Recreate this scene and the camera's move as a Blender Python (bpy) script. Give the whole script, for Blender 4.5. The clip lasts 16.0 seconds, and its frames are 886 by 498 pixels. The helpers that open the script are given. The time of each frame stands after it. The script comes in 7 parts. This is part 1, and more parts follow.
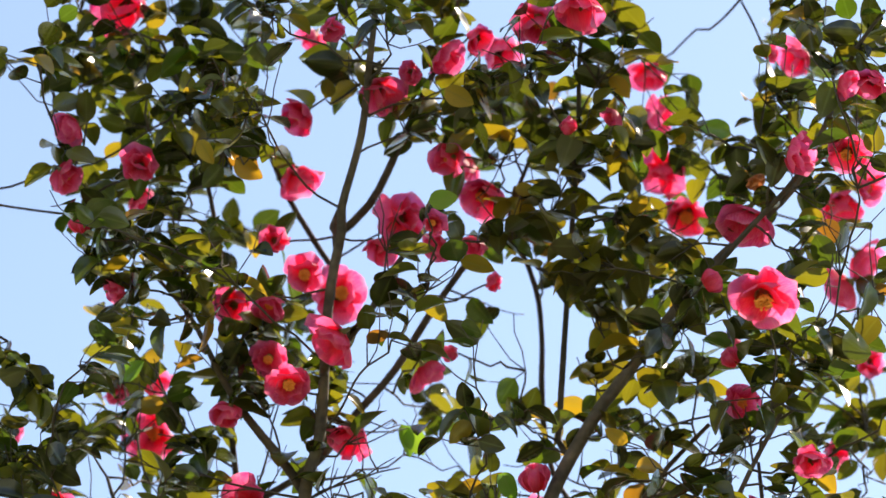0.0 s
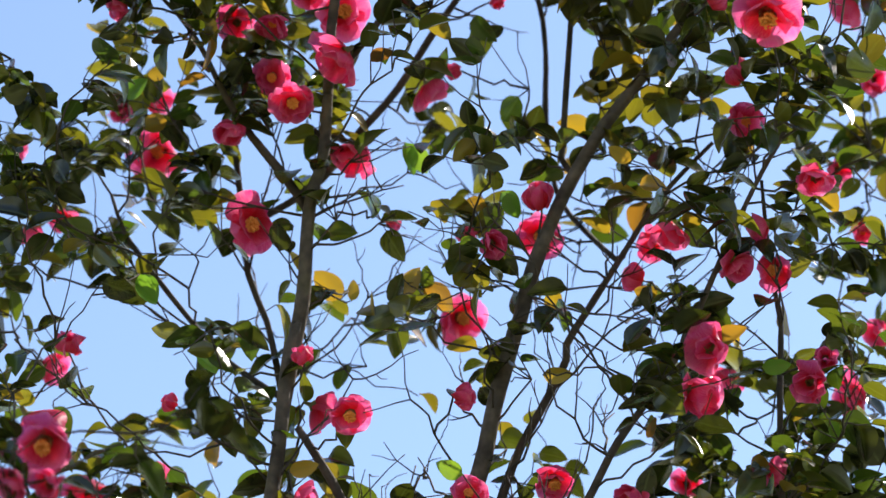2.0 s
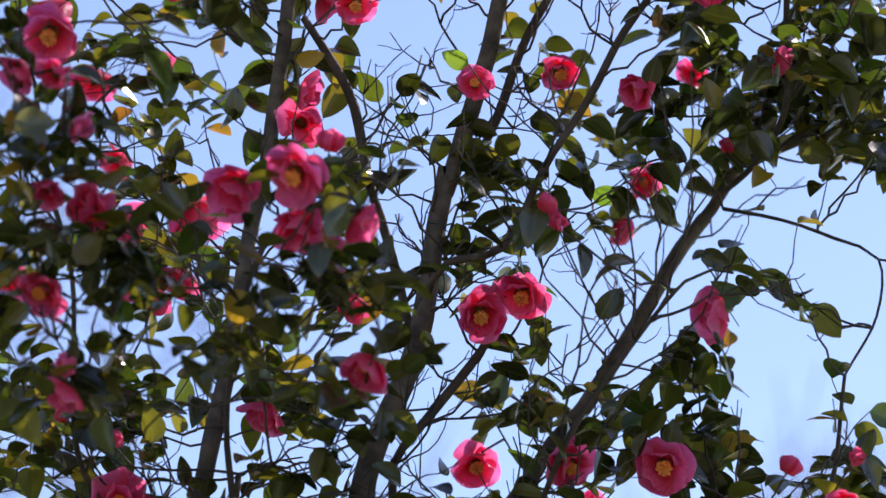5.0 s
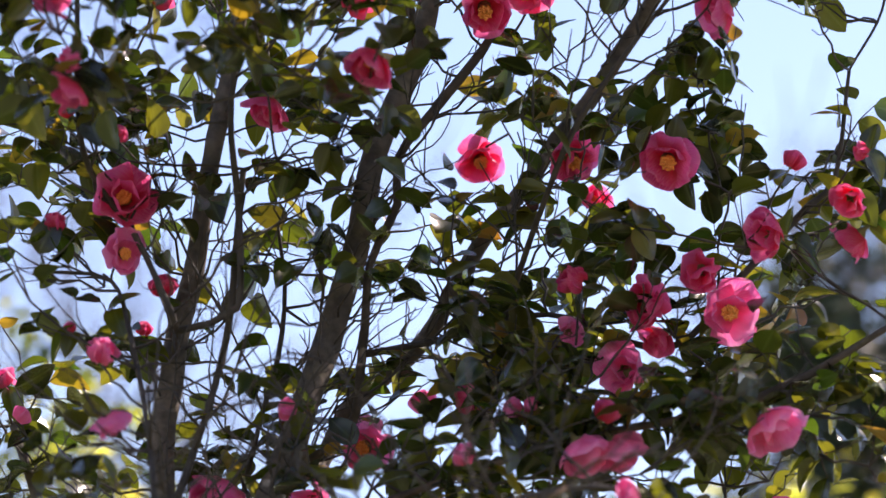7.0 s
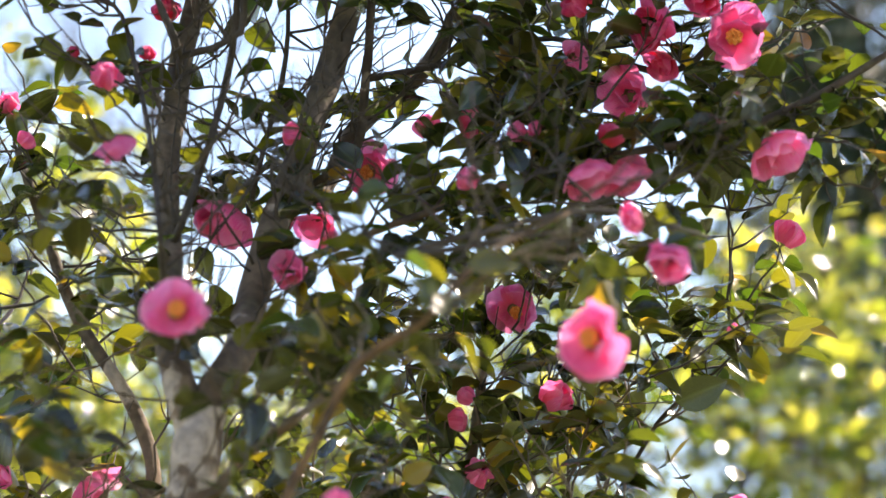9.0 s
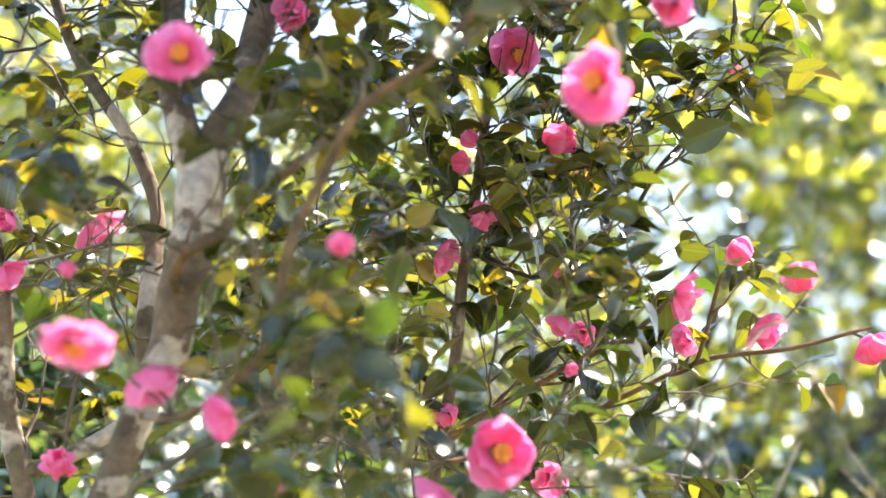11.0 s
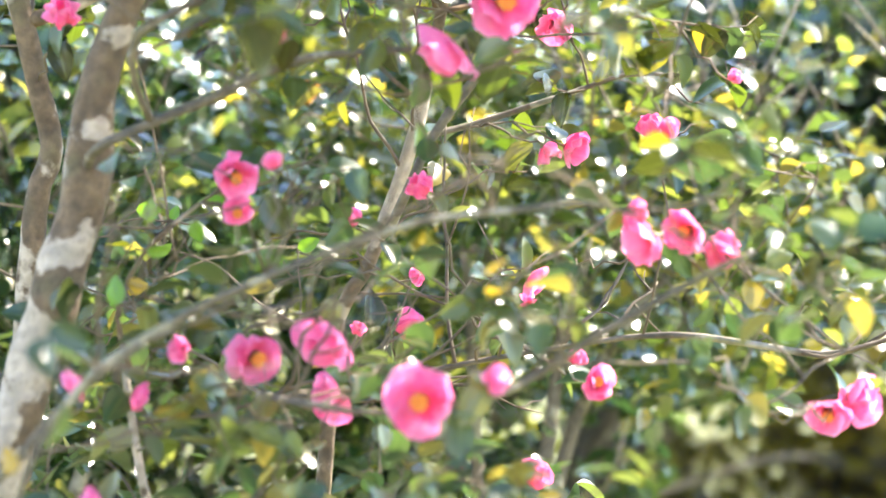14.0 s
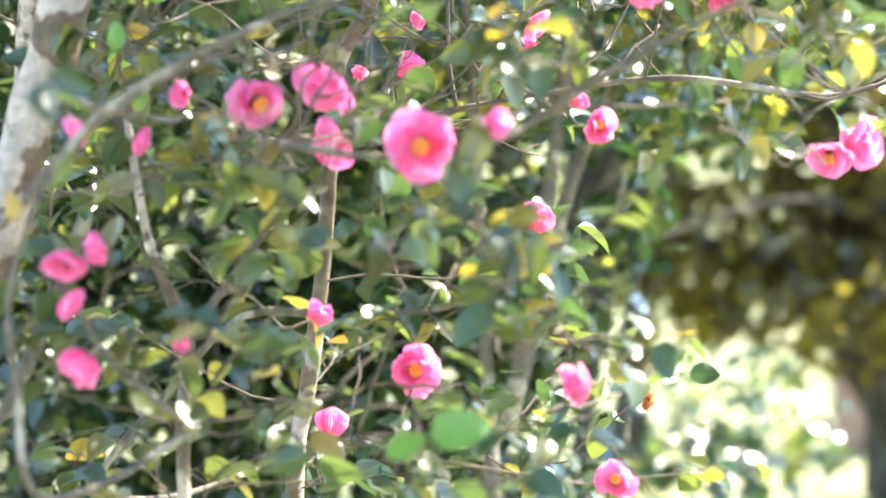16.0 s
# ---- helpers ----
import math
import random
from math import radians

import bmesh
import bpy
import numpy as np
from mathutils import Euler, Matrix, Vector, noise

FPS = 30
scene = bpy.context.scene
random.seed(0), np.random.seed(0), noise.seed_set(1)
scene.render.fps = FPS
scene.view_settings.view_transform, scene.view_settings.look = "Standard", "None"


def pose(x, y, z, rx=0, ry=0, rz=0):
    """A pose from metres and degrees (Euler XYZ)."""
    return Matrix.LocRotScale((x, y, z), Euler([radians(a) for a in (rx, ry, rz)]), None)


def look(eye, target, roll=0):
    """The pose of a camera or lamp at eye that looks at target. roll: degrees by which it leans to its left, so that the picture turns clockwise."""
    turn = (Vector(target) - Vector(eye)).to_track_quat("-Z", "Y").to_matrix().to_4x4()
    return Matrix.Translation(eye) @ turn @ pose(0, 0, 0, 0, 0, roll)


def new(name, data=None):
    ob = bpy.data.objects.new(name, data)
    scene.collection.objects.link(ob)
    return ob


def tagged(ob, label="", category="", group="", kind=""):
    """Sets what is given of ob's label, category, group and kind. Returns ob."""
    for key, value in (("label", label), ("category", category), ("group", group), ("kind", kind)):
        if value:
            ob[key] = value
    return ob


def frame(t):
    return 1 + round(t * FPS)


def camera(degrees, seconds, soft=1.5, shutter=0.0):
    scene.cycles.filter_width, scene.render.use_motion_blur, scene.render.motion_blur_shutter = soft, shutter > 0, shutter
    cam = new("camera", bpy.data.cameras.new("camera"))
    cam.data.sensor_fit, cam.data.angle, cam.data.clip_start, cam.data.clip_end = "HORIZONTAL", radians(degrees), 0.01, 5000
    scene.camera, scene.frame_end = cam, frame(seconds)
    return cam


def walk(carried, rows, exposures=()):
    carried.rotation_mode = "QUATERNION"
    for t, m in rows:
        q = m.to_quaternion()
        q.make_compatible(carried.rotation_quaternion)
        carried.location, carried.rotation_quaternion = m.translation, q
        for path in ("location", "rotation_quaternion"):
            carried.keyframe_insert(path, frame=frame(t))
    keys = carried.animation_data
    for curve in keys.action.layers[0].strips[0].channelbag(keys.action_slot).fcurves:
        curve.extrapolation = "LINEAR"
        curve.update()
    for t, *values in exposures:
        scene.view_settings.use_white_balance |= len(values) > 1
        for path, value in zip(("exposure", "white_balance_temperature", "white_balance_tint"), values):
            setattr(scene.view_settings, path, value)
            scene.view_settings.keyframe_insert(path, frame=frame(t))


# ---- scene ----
cam = camera(15.0, 16.0, soft=1.5)
cam.data.dof.use_dof = True
cam.data.dof.focus_distance = 5.5
cam.data.dof.aperture_fstop = 2.8
EYE = Vector((0.0, 0.0, 1.5))
# seconds, tilt up, pan right, roll (degrees)
WALK = [
    (0, 35.076, 0.183, 0.192),
    (0.5, 33.933, 0.170, 0.211),
    (1, 32.664, 0.157, 0.228),
    (1.5, 31.501, 0.144, 0.242),
    (2, 30.279, 0.131, 0.254),
    (2.5, 28.868, 0.118, 0.263),
    (3, 27.478, 0.104, 0.269),
    (3.5, 26.181, 0.091, 0.273),
    (4, 25.114, 0.078, 0.275),
    (4.2, 24.758, 0.073, 0.275),
    (6.3, 20.436, 0.018, 0.250),
    (6.5, 19.879, 0.013, 0.246),
    (7, 18.115, -0.000, 0.232),
    (7.5, 16.866, -0.013, 0.216),
    (8, 15.614, -0.027, 0.198),
    (10.3, 10.767, -0.087, 0.081),
    (10.5, 10.302, -0.092, 0.068),
    (11, 9.051, -0.105, 0.035),
    (11.5, 7.758, -0.118, -0.001),
    (12, 6.400, -0.131, -0.040),
    (12.5, 5.263, -0.144, -0.081),
    (13, 3.983, -0.157, -0.124),
    (13.5, 2.664, -0.170, -0.170),
    (14, 1.359, -0.183, -0.219),
    (14.5, 0.152, -0.196, -0.270),
    (15, -0.849, -0.209, -0.323),
    (15.5, -1.972, -0.221, -0.379),
    (16, -3.000, -0.234, -0.438),
]
walk(cam, [(t, pose(*EYE, 90 + up, 0, -pan) @ pose(0, 0, 0, 0, 0, roll)) for t, up, pan, roll in WALK],
     exposures=[(0, 1.0, 7150, 13), (2.0, 0.68, 6300, 13), (4.2, 0.50, 6000, 22), (6.3, 0.70, 6300, 30), (8.2, 1.13, 6850, 18), (10.3, 1.90, 6900, 14),
                (12.5, 2.42, 6700, 11), (14.5, 2.67, 6500, 9), (16, 2.68, 6250, 9)])


# ---- light ----
SUN_UP, SUN_ROUND = 50.0, 54.0   # height above the horizon; degrees to the right of straight ahead
world = bpy.data.worlds.new("world")
scene.world = world
world.use_nodes = True
wn = world.node_tree
sky = wn.nodes.new("ShaderNodeTexSky")
sky.sky_type = "NISHITA"
sky.sun_disc = False
sky.sun_elevation = radians(SUN_UP)
sky.sun_rotation = radians(SUN_ROUND)
sky.air_density, sky.dust_density, sky.ozone_density = 1.0, 0.3, 0.35
wn.nodes["Background"].inputs["Strength"].default_value = 0.15
wn.links.new(sky.outputs[0], wn.nodes["Background"].inputs["Color"])
sun = new("sun", bpy.data.lights.new("sun", "SUN"))
sun.data.energy, sun.data.angle, sun.data.color = 5.0, radians(0.5), (1.0, 0.91, 0.76)
a, e = radians(SUN_ROUND), radians(SUN_UP)
SUN_WAY = Vector((math.sin(a) * math.cos(e), math.cos(a) * math.cos(e), math.sin(e)))
sun.matrix_world = look(SUN_WAY * 30, (0, 0, 0))


# ---- materials ----
def shader(name):
    m = bpy.data.materials.new(name)
    m.use_nodes = True
    nt = m.node_tree
    return m, nt, nt.nodes["Principled BSDF"], nt.nodes["Material Output"]


def ramp(nt, source, stops):
    r = nt.nodes.new("ShaderNodeValToRGB")
    while len(r.color_ramp.elements) < len(stops):
        r.color_ramp.elements.new(0.5)
    for el, (at, col) in zip(r.color_ramp.elements, stops):
        el.position, el.color = at, (*col, 1)
    nt.links.new(source, r.inputs[0])
    return r.outputs[0]


def noise_tex(nt, scale, detail=4.0, coords="Object"):
    c = nt.nodes.new("ShaderNodeTexCoord")
    n = nt.nodes.new("ShaderNodeTexNoise")
    n.inputs["Scale"].default_value, n.inputs["Detail"].default_value = scale, detail
    nt.links.new(c.outputs[coords], n.inputs["Vector"])
    return n.outputs["Fac"]


def mixed(nt, fac, one, two, blend="MIX"):
    m = nt.nodes.new("ShaderNodeMix")
    m.data_type, m.blend_type = "RGBA", blend
    for value, at in ((fac, 0), (one, 6), (two, 7)):
        if isinstance(value, (int, float)):
            m.inputs[at].default_value = value
        elif isinstance(value, tuple):
            m.inputs[at].default_value = (*value, 1)
        else:
            nt.links.new(value, m.inputs[at])
    return m.outputs[2]


def bump(nt, bsdf, height, strength, distance):
    b = nt.nodes.new("ShaderNodeBump")
    b.inputs["Strength"].default_value, b.inputs["Distance"].default_value = strength, distance
    nt.links.new(height, b.inputs["Height"])
    nt.links.new(b.outputs[0], bsdf.inputs["Normal"])


def thin(nt, bsdf, out, colour, share):
    """Lets light through a thin leaf or petal."""
    t = nt.nodes.new("ShaderNodeBsdfTranslucent")
    mix = nt.nodes.new("ShaderNodeMixShader")
    nt.links.new(colour, t.inputs["Color"])
    mix.inputs[0].default_value = share
    nt.links.new(bsdf.outputs[0], mix.inputs[1])
    nt.links.new(t.outputs[0], mix.inputs[2])
    nt.links.new(mix.outputs[0], out.inputs["Surface"])


def leaf_material(name, stops, through_stops, share, rough, source, gloss=0.7, coat=0.25, sheen=0.13):
    m, nt, b, out = shader(name)
    if source == "island":
        r = nt.nodes.new("ShaderNodeNewGeometry").outputs["Random Per Island"]
    else:
        r = nt.nodes.new("ShaderNodeObjectInfo").outputs["Random"]
    blotch = noise_tex(nt, 35.0, 3.0)
    top = mixed(nt, ramp(nt, blotch, [(0.42, (0, 0, 0)), (0.75, (0.5, 0.5, 0.5))]), ramp(nt, r, stops), (0.09, 0.085, 0.02))
    rib = nt.nodes.new("ShaderNodeAttribute")
    rib.attribute_name = "midrib"
    top = mixed(nt, ramp(nt, rib.outputs["Fac"], [(0.84, (0, 0, 0)), (0.98, (0.6, 0.6, 0.6))]), top, (0.10, 0.12, 0.04))
    nt.links.new(top, b.inputs["Base Color"])
    b.inputs["Roughness"].default_value = rough
    b.inputs["Coat Weight"].default_value, b.inputs["Coat Roughness"].default_value = coat, sheen
    b.inputs["Specular IOR Level"].default_value = gloss
    bump(nt, b, noise_tex(nt, 220.0, 2.0), 0.15, 0.002)
    thin(nt, b, out, ramp(nt, r, through_stops), share)
    return m


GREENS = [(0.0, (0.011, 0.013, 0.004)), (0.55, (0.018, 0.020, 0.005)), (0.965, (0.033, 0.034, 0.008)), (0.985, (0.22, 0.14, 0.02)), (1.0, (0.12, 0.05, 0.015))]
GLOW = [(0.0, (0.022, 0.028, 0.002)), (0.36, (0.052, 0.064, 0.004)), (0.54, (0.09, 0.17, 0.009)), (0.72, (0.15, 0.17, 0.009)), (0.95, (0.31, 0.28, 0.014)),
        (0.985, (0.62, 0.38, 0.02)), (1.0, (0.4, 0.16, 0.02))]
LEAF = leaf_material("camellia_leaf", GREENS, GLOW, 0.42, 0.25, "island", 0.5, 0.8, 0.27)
# Yellow copy of the leaf: sun glowing through it is put into the colour.
SUNNED_LEAF = leaf_material("sunned_camellia_leaf", [(0.0, (0.018, 0.017, 0.004)), (0.7, (0.045, 0.037, 0.007)), (1.0, (0.16, 0.10, 0.015))],
                          [(0.0, (0.06, 0.055, 0.004)), (0.45, (0.17, 0.14, 0.008)), (0.8, (0.36, 0.28, 0.014)), (1.0, (0.58, 0.38, 0.02))], 0.45, 0.3, "island", 0.5, 0.06)
LEAF_ONE = leaf_material("camellia_leaf_single", GREENS, GLOW, 0.42, 0.25, "object", 0.5, 0.8, 0.27)
# Greener leaf of the low shrubs; on the tree's low leaves it paints brighter light.
GREEN_LIT_LEAF = leaf_material("green_lit_camellia_leaf", [(0.0, (0.012, 0.036, 0.020)), (0.4, (0.026, 0.058, 0.026)), (0.7, (0.052, 0.068, 0.024)), (0.92, (0.085, 0.08, 0.028)), (0.985, (0.22, 0.16, 0.03)), (1.0, (0.14, 0.08, 0.02))],
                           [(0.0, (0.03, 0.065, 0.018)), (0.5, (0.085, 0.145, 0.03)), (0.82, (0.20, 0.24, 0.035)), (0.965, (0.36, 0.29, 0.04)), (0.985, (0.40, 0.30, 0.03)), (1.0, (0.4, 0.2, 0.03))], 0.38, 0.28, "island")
GREEN_LIT_LEAF_ONE = leaf_material("green_lit_camellia_leaf_single", [(0.0, (0.014, 0.034, 0.018)), (0.6, (0.045, 0.062, 0.024)), (1.0, (0.09, 0.08, 0.025))],
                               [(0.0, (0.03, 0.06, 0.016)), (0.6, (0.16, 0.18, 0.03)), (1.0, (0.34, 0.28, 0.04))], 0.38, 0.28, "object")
HEDGE_LEAF = leaf_material("hedge_leaf", [(0.0, (0.012, 0.028, 0.007)), (0.5, (0.045, 0.068, 0.012)), (1.0, (0.16, 0.15, 0.02))],
                           [(0.0, (0.035, 0.06, 0.008)), (0.35, (0.13, 0.19, 0.016)), (0.68, (0.66, 0.70, 0.06)), (1.0, (0.97, 0.86, 0.12))], 0.55, 0.12, "island", 1.0, 1.0)
LOW_LEAF = leaf_material("low_shrub_leaf", [(0.0, (0.008, 0.030, 0.014)), (0.7, (0.024, 0.060, 0.022)), (1.0, (0.08, 0.10, 0.02))],
                         [(0.0, (0.02, 0.055, 0.018)), (0.5, (0.08, 0.16, 0.035)), (0.85, (0.30, 0.42, 0.08)), (1.0, (0.80, 0.70, 0.10))], 0.29, 0.17, "island", 1.0, 0.7)
MID_LEAF = leaf_material("olive_leaf", [(0.0, (0.008, 0.026, 0.010)), (0.55, (0.028, 0.050, 0.014)), (0.85, (0.06, 0.07, 0.02)), (1.0, (0.14, 0.11, 0.02))],
                         [(0.0, (0.03, 0.07, 0.012)), (0.45, (0.13, 0.20, 0.03)), (0.8, (0.33, 0.36, 0.05)), (0.94, (0.6, 0.5, 0.06)), (1.0, (0.78, 0.58, 0.06))], 0.42, 0.2, "island", 0.9, 0.5)
DARK_LEAF = leaf_material("dark_evergreen_leaf", [(0.0, (0.03, 0.035, 0.012)), (1.0, (0.075, 0.065, 0.022))],
                          [(0.0, (0.20, 0.18, 0.03)), (1.0, (0.60, 0.50, 0.07))], 0.52, 0.25, "island", 0.8, 0.4)

CONIFER_LEAF = leaf_material("dark_needles", [(0.0, (0.010, 0.022, 0.009)), (1.0, (0.026, 0.042, 0.016))],
                             [(0.0, (0.03, 0.055, 0.014)), (1.0, (0.10, 0.14, 0.035))], 0.3, 0.45, "island", 0.3, 0.0)


def petal_material(name, lo, hi, deep, rim, share):
    """Petal colour: deep at the base, paler at the rim, with fine veins that run out from the base. Cup shade and
    sunlit edges are put into both tones.
    """
    m, nt, b, out = shader(name)
    r = nt.nodes.new("ShaderNodeObjectInfo").outputs["Random"]
    c = nt.nodes.new("ShaderNodeTexCoord")
    sep = nt.nodes.new("ShaderNodeSeparateXYZ")
    nt.links.new(c.outputs["Object"], sep.inputs[0])
    along = sep.outputs["Y"]
    stretch = nt.nodes.new("ShaderNodeMapping")
    stretch.inputs["Scale"].default_value = (26, 3, 3)
    nt.links.new(c.outputs["Object"], stretch.inputs["Vector"])
    vein = nt.nodes.new("ShaderNodeTexNoise")
    vein.inputs["Scale"].default_value = 1.0
    nt.links.new(stretch.outputs[0], vein.inputs["Vector"])
    col = ramp(nt, r, [(0.0, lo), (1.0, hi)])
    col = mixed(nt, ramp(nt, vein.outputs["Fac"], [(0.40, (0, 0, 0)), (0.75, (0.5, 0.5, 0.5))]), col, rim)
    col = mixed(nt, ramp(nt, along, [(0.15, (0.85, 0.85, 0.85)), (0.72, (0, 0, 0))]), col, deep)
    col = mixed(nt, ramp(nt, along, [(0.78, (0, 0, 0)), (1.0, (0.6, 0.6, 0.6))]), col, rim)
    nt.links.new(mixed(nt, 0.1, col, rim), b.inputs["Base Color"])
    b.inputs["Roughness"].default_value = 0.42
    b.inputs["Specular IOR Level"].default_value = 0.3
    bump(nt, b, vein.outputs["Fac"], 0.12, 0.03)
    thin(nt, b, out, col, share)
    return m


PETAL = petal_material("pink_petal", (0.70, 0.020, 0.165), (0.94, 0.12, 0.40), (0.78, 0.035, 0.07), (0.97, 0.38, 0.54), 0.66)
# Paler copy of the petal for low blossoms, their brighter light put into it.
ROSE_PETAL = petal_material("rose_pink_petal", (0.84, 0.07, 0.32), (0.95, 0.26, 0.57), (0.88, 0.17, 0.36), (0.98, 0.50, 0.73), 0.58)
WILT = petal_material("wilted_petal", (0.45, 0.10, 0.03), (0.6, 0.2, 0.05), (0.3, 0.08, 0.03), (0.7, 0.35, 0.2), 0.35)


def plain(name, lo, hi, scale, rough, height=0.3, dist=0.004):
    m, nt, b, out = shader(name)
    n = noise_tex(nt, scale)
    nt.links.new(ramp(nt, n, [(0.3, lo), (0.7, hi)]), b.inputs["Base Color"])
    b.inputs["Roughness"].default_value = rough
    bump(nt, b, noise_tex(nt, scale * 3), height, dist)
    return m


STAMEN = plain("yellow_stamens", (0.80, 0.21, 0.045), (0.92, 0.40, 0.08), 14.0, 0.6)
SEPAL = plain("green_brown_sepals", (0.10, 0.12, 0.03), (0.22, 0.13, 0.05), 60.0, 0.5)
# High twigs: their dark silhouette against the sky is put into the colour.
BACKLIT_TWIG = plain("twig_bark", (0.021, 0.015, 0.011), (0.062, 0.045, 0.034), 40.0, 0.8)
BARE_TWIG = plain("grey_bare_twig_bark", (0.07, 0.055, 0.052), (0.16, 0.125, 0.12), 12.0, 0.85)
# lighter copy for the low twigs, without that darkness
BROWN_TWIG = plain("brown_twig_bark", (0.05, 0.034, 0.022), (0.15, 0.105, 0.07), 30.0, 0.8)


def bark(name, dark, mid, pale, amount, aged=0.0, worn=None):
    """Bark with blotches of pale lichen; aged: how much more of it there is low down; worn: the lighter base colours
    low down.
    """
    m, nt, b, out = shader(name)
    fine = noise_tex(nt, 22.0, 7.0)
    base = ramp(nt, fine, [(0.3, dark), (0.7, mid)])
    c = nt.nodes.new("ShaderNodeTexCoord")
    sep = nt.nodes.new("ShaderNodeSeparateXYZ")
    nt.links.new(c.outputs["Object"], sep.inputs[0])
    lighter = nt.nodes.new("ShaderNodeMapRange")
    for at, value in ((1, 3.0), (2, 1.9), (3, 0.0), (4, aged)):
        lighter.inputs[at].default_value = value
    nt.links.new(sep.outputs["Z"], lighter.inputs[0])
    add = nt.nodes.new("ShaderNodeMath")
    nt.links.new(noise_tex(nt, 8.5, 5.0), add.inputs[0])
    nt.links.new(lighter.outputs[0], add.inputs[1])
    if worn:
        lowness = nt.nodes.new("ShaderNodeMapRange")
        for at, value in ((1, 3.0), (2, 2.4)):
            lowness.inputs[at].default_value = value
        nt.links.new(sep.outputs["Z"], lowness.inputs[0])
        base = mixed(nt, lowness.outputs[0], base, ramp(nt, fine, [(0.3, worn[0]), (0.7, worn[1])]))
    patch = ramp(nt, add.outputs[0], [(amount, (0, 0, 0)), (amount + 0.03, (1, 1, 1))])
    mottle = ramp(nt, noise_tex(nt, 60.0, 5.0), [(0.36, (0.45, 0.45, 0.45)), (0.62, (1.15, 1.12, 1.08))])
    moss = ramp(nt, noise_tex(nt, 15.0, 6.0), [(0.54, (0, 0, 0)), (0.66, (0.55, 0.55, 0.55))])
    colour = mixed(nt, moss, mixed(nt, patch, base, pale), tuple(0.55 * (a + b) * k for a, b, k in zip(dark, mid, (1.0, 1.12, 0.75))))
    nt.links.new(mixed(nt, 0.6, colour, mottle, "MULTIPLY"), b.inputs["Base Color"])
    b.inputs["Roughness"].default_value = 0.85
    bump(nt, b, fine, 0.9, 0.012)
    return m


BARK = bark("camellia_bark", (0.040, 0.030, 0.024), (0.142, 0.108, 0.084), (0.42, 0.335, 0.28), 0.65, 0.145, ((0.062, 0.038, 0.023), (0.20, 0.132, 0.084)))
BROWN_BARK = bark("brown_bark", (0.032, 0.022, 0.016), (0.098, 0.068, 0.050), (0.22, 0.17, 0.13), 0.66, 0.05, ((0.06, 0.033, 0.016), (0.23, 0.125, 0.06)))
GREY_BARK = bark("grey_bark", (0.07, 0.055, 0.042), (0.17, 0.135, 0.105), (0.30, 0.26, 0.21), 0.58)
DARK_BARK = bark("dark_bark", (0.03, 0.025, 0.02), (0.07, 0.055, 0.045), (0.12, 0.11, 0.09), 0.62)
STONE = plain("weathered_pink_stone", (0.22, 0.13, 0.10), (0.42, 0.28, 0.22), 9.0, 0.9)


def lawn_material():
    """Winter lawn: straw-coloured and green drifts, broken up by the single tufts."""
    m, nt, b, out = shader("sunlit_lawn")
    drift = ramp(nt, noise_tex(nt, 2.5, 5.0), [(0.3, (0.18, 0.22, 0.07)), (0.7, (0.38, 0.36, 0.20))])
    tuft = noise_tex(nt, 70.0, 6.0)
    worn = ramp(nt, noise_tex(nt, 0.6, 4.0), [(0.55, (0, 0, 0)), (0.75, (0.5, 0.5, 0.5))])
    drift = mixed(nt, worn, drift, (0.27, 0.22, 0.13))
    nt.links.new(mixed(nt, 0.75, drift, ramp(nt, tuft, [(0.32, (0.4, 0.45, 0.35)), (0.62, (1.15, 1.12, 1.05))]), "MULTIPLY"), b.inputs["Base Color"])
    b.inputs["Roughness"].default_value = 0.9
    bump(nt, b, tuft, 0.8, 0.04)
    return m


GRASS = lawn_material()


# ---- building helpers ----
def mesh_of(name, verts, faces, material, smooth=True):
    me = bpy.data.meshes.new(name)
    me.from_pydata([tuple(v) for v in verts], [], faces)
    me.materials.append(material)
    if smooth:
        me.polygons.foreach_set("use_smooth", [True] * len(me.polygons))
    return me


def hang(name, me, parent, m=None, label="", kind=""):
    """A mesh as a part under its thing; m is the pose in the parent's frame, or None for a mesh in world coordinates."""
    ob = new(name, me)
    ob.parent = parent
    if m is None:
        ob.matrix_parent_inverse = Matrix.Translation(-parent.location)
    else:
        ob.matrix_basis = m
    return tagged(ob, label=label, kind=kind)


def smooth_line(points, step):
    """Catmull-Rom through the points, about step metres apart. Each point is (x, y, z, radius)."""
    p = np.array([2 * np.array(points[0]) - points[1], *points, 2 * np.array(points[-1]) - points[-2]], float)
    out = []
    for i in range(1, len(p) - 2):
        n = max(1, int(np.linalg.norm(p[i + 1][:3] - p[i][:3]) / step))
        for k in range(n):
            u = k / n
            out.append(0.5 * (2 * p[i] + (p[i + 1] - p[i - 1]) * u + (2 * p[i - 1] - 5 * p[i] + 4 * p[i + 1] - p[i + 2]) * u * u
                              + (3 * p[i] - p[i - 1] - 3 * p[i + 1] + p[i + 2]) * u ** 3))
    out.append(p[-2])
    return np.array(out)


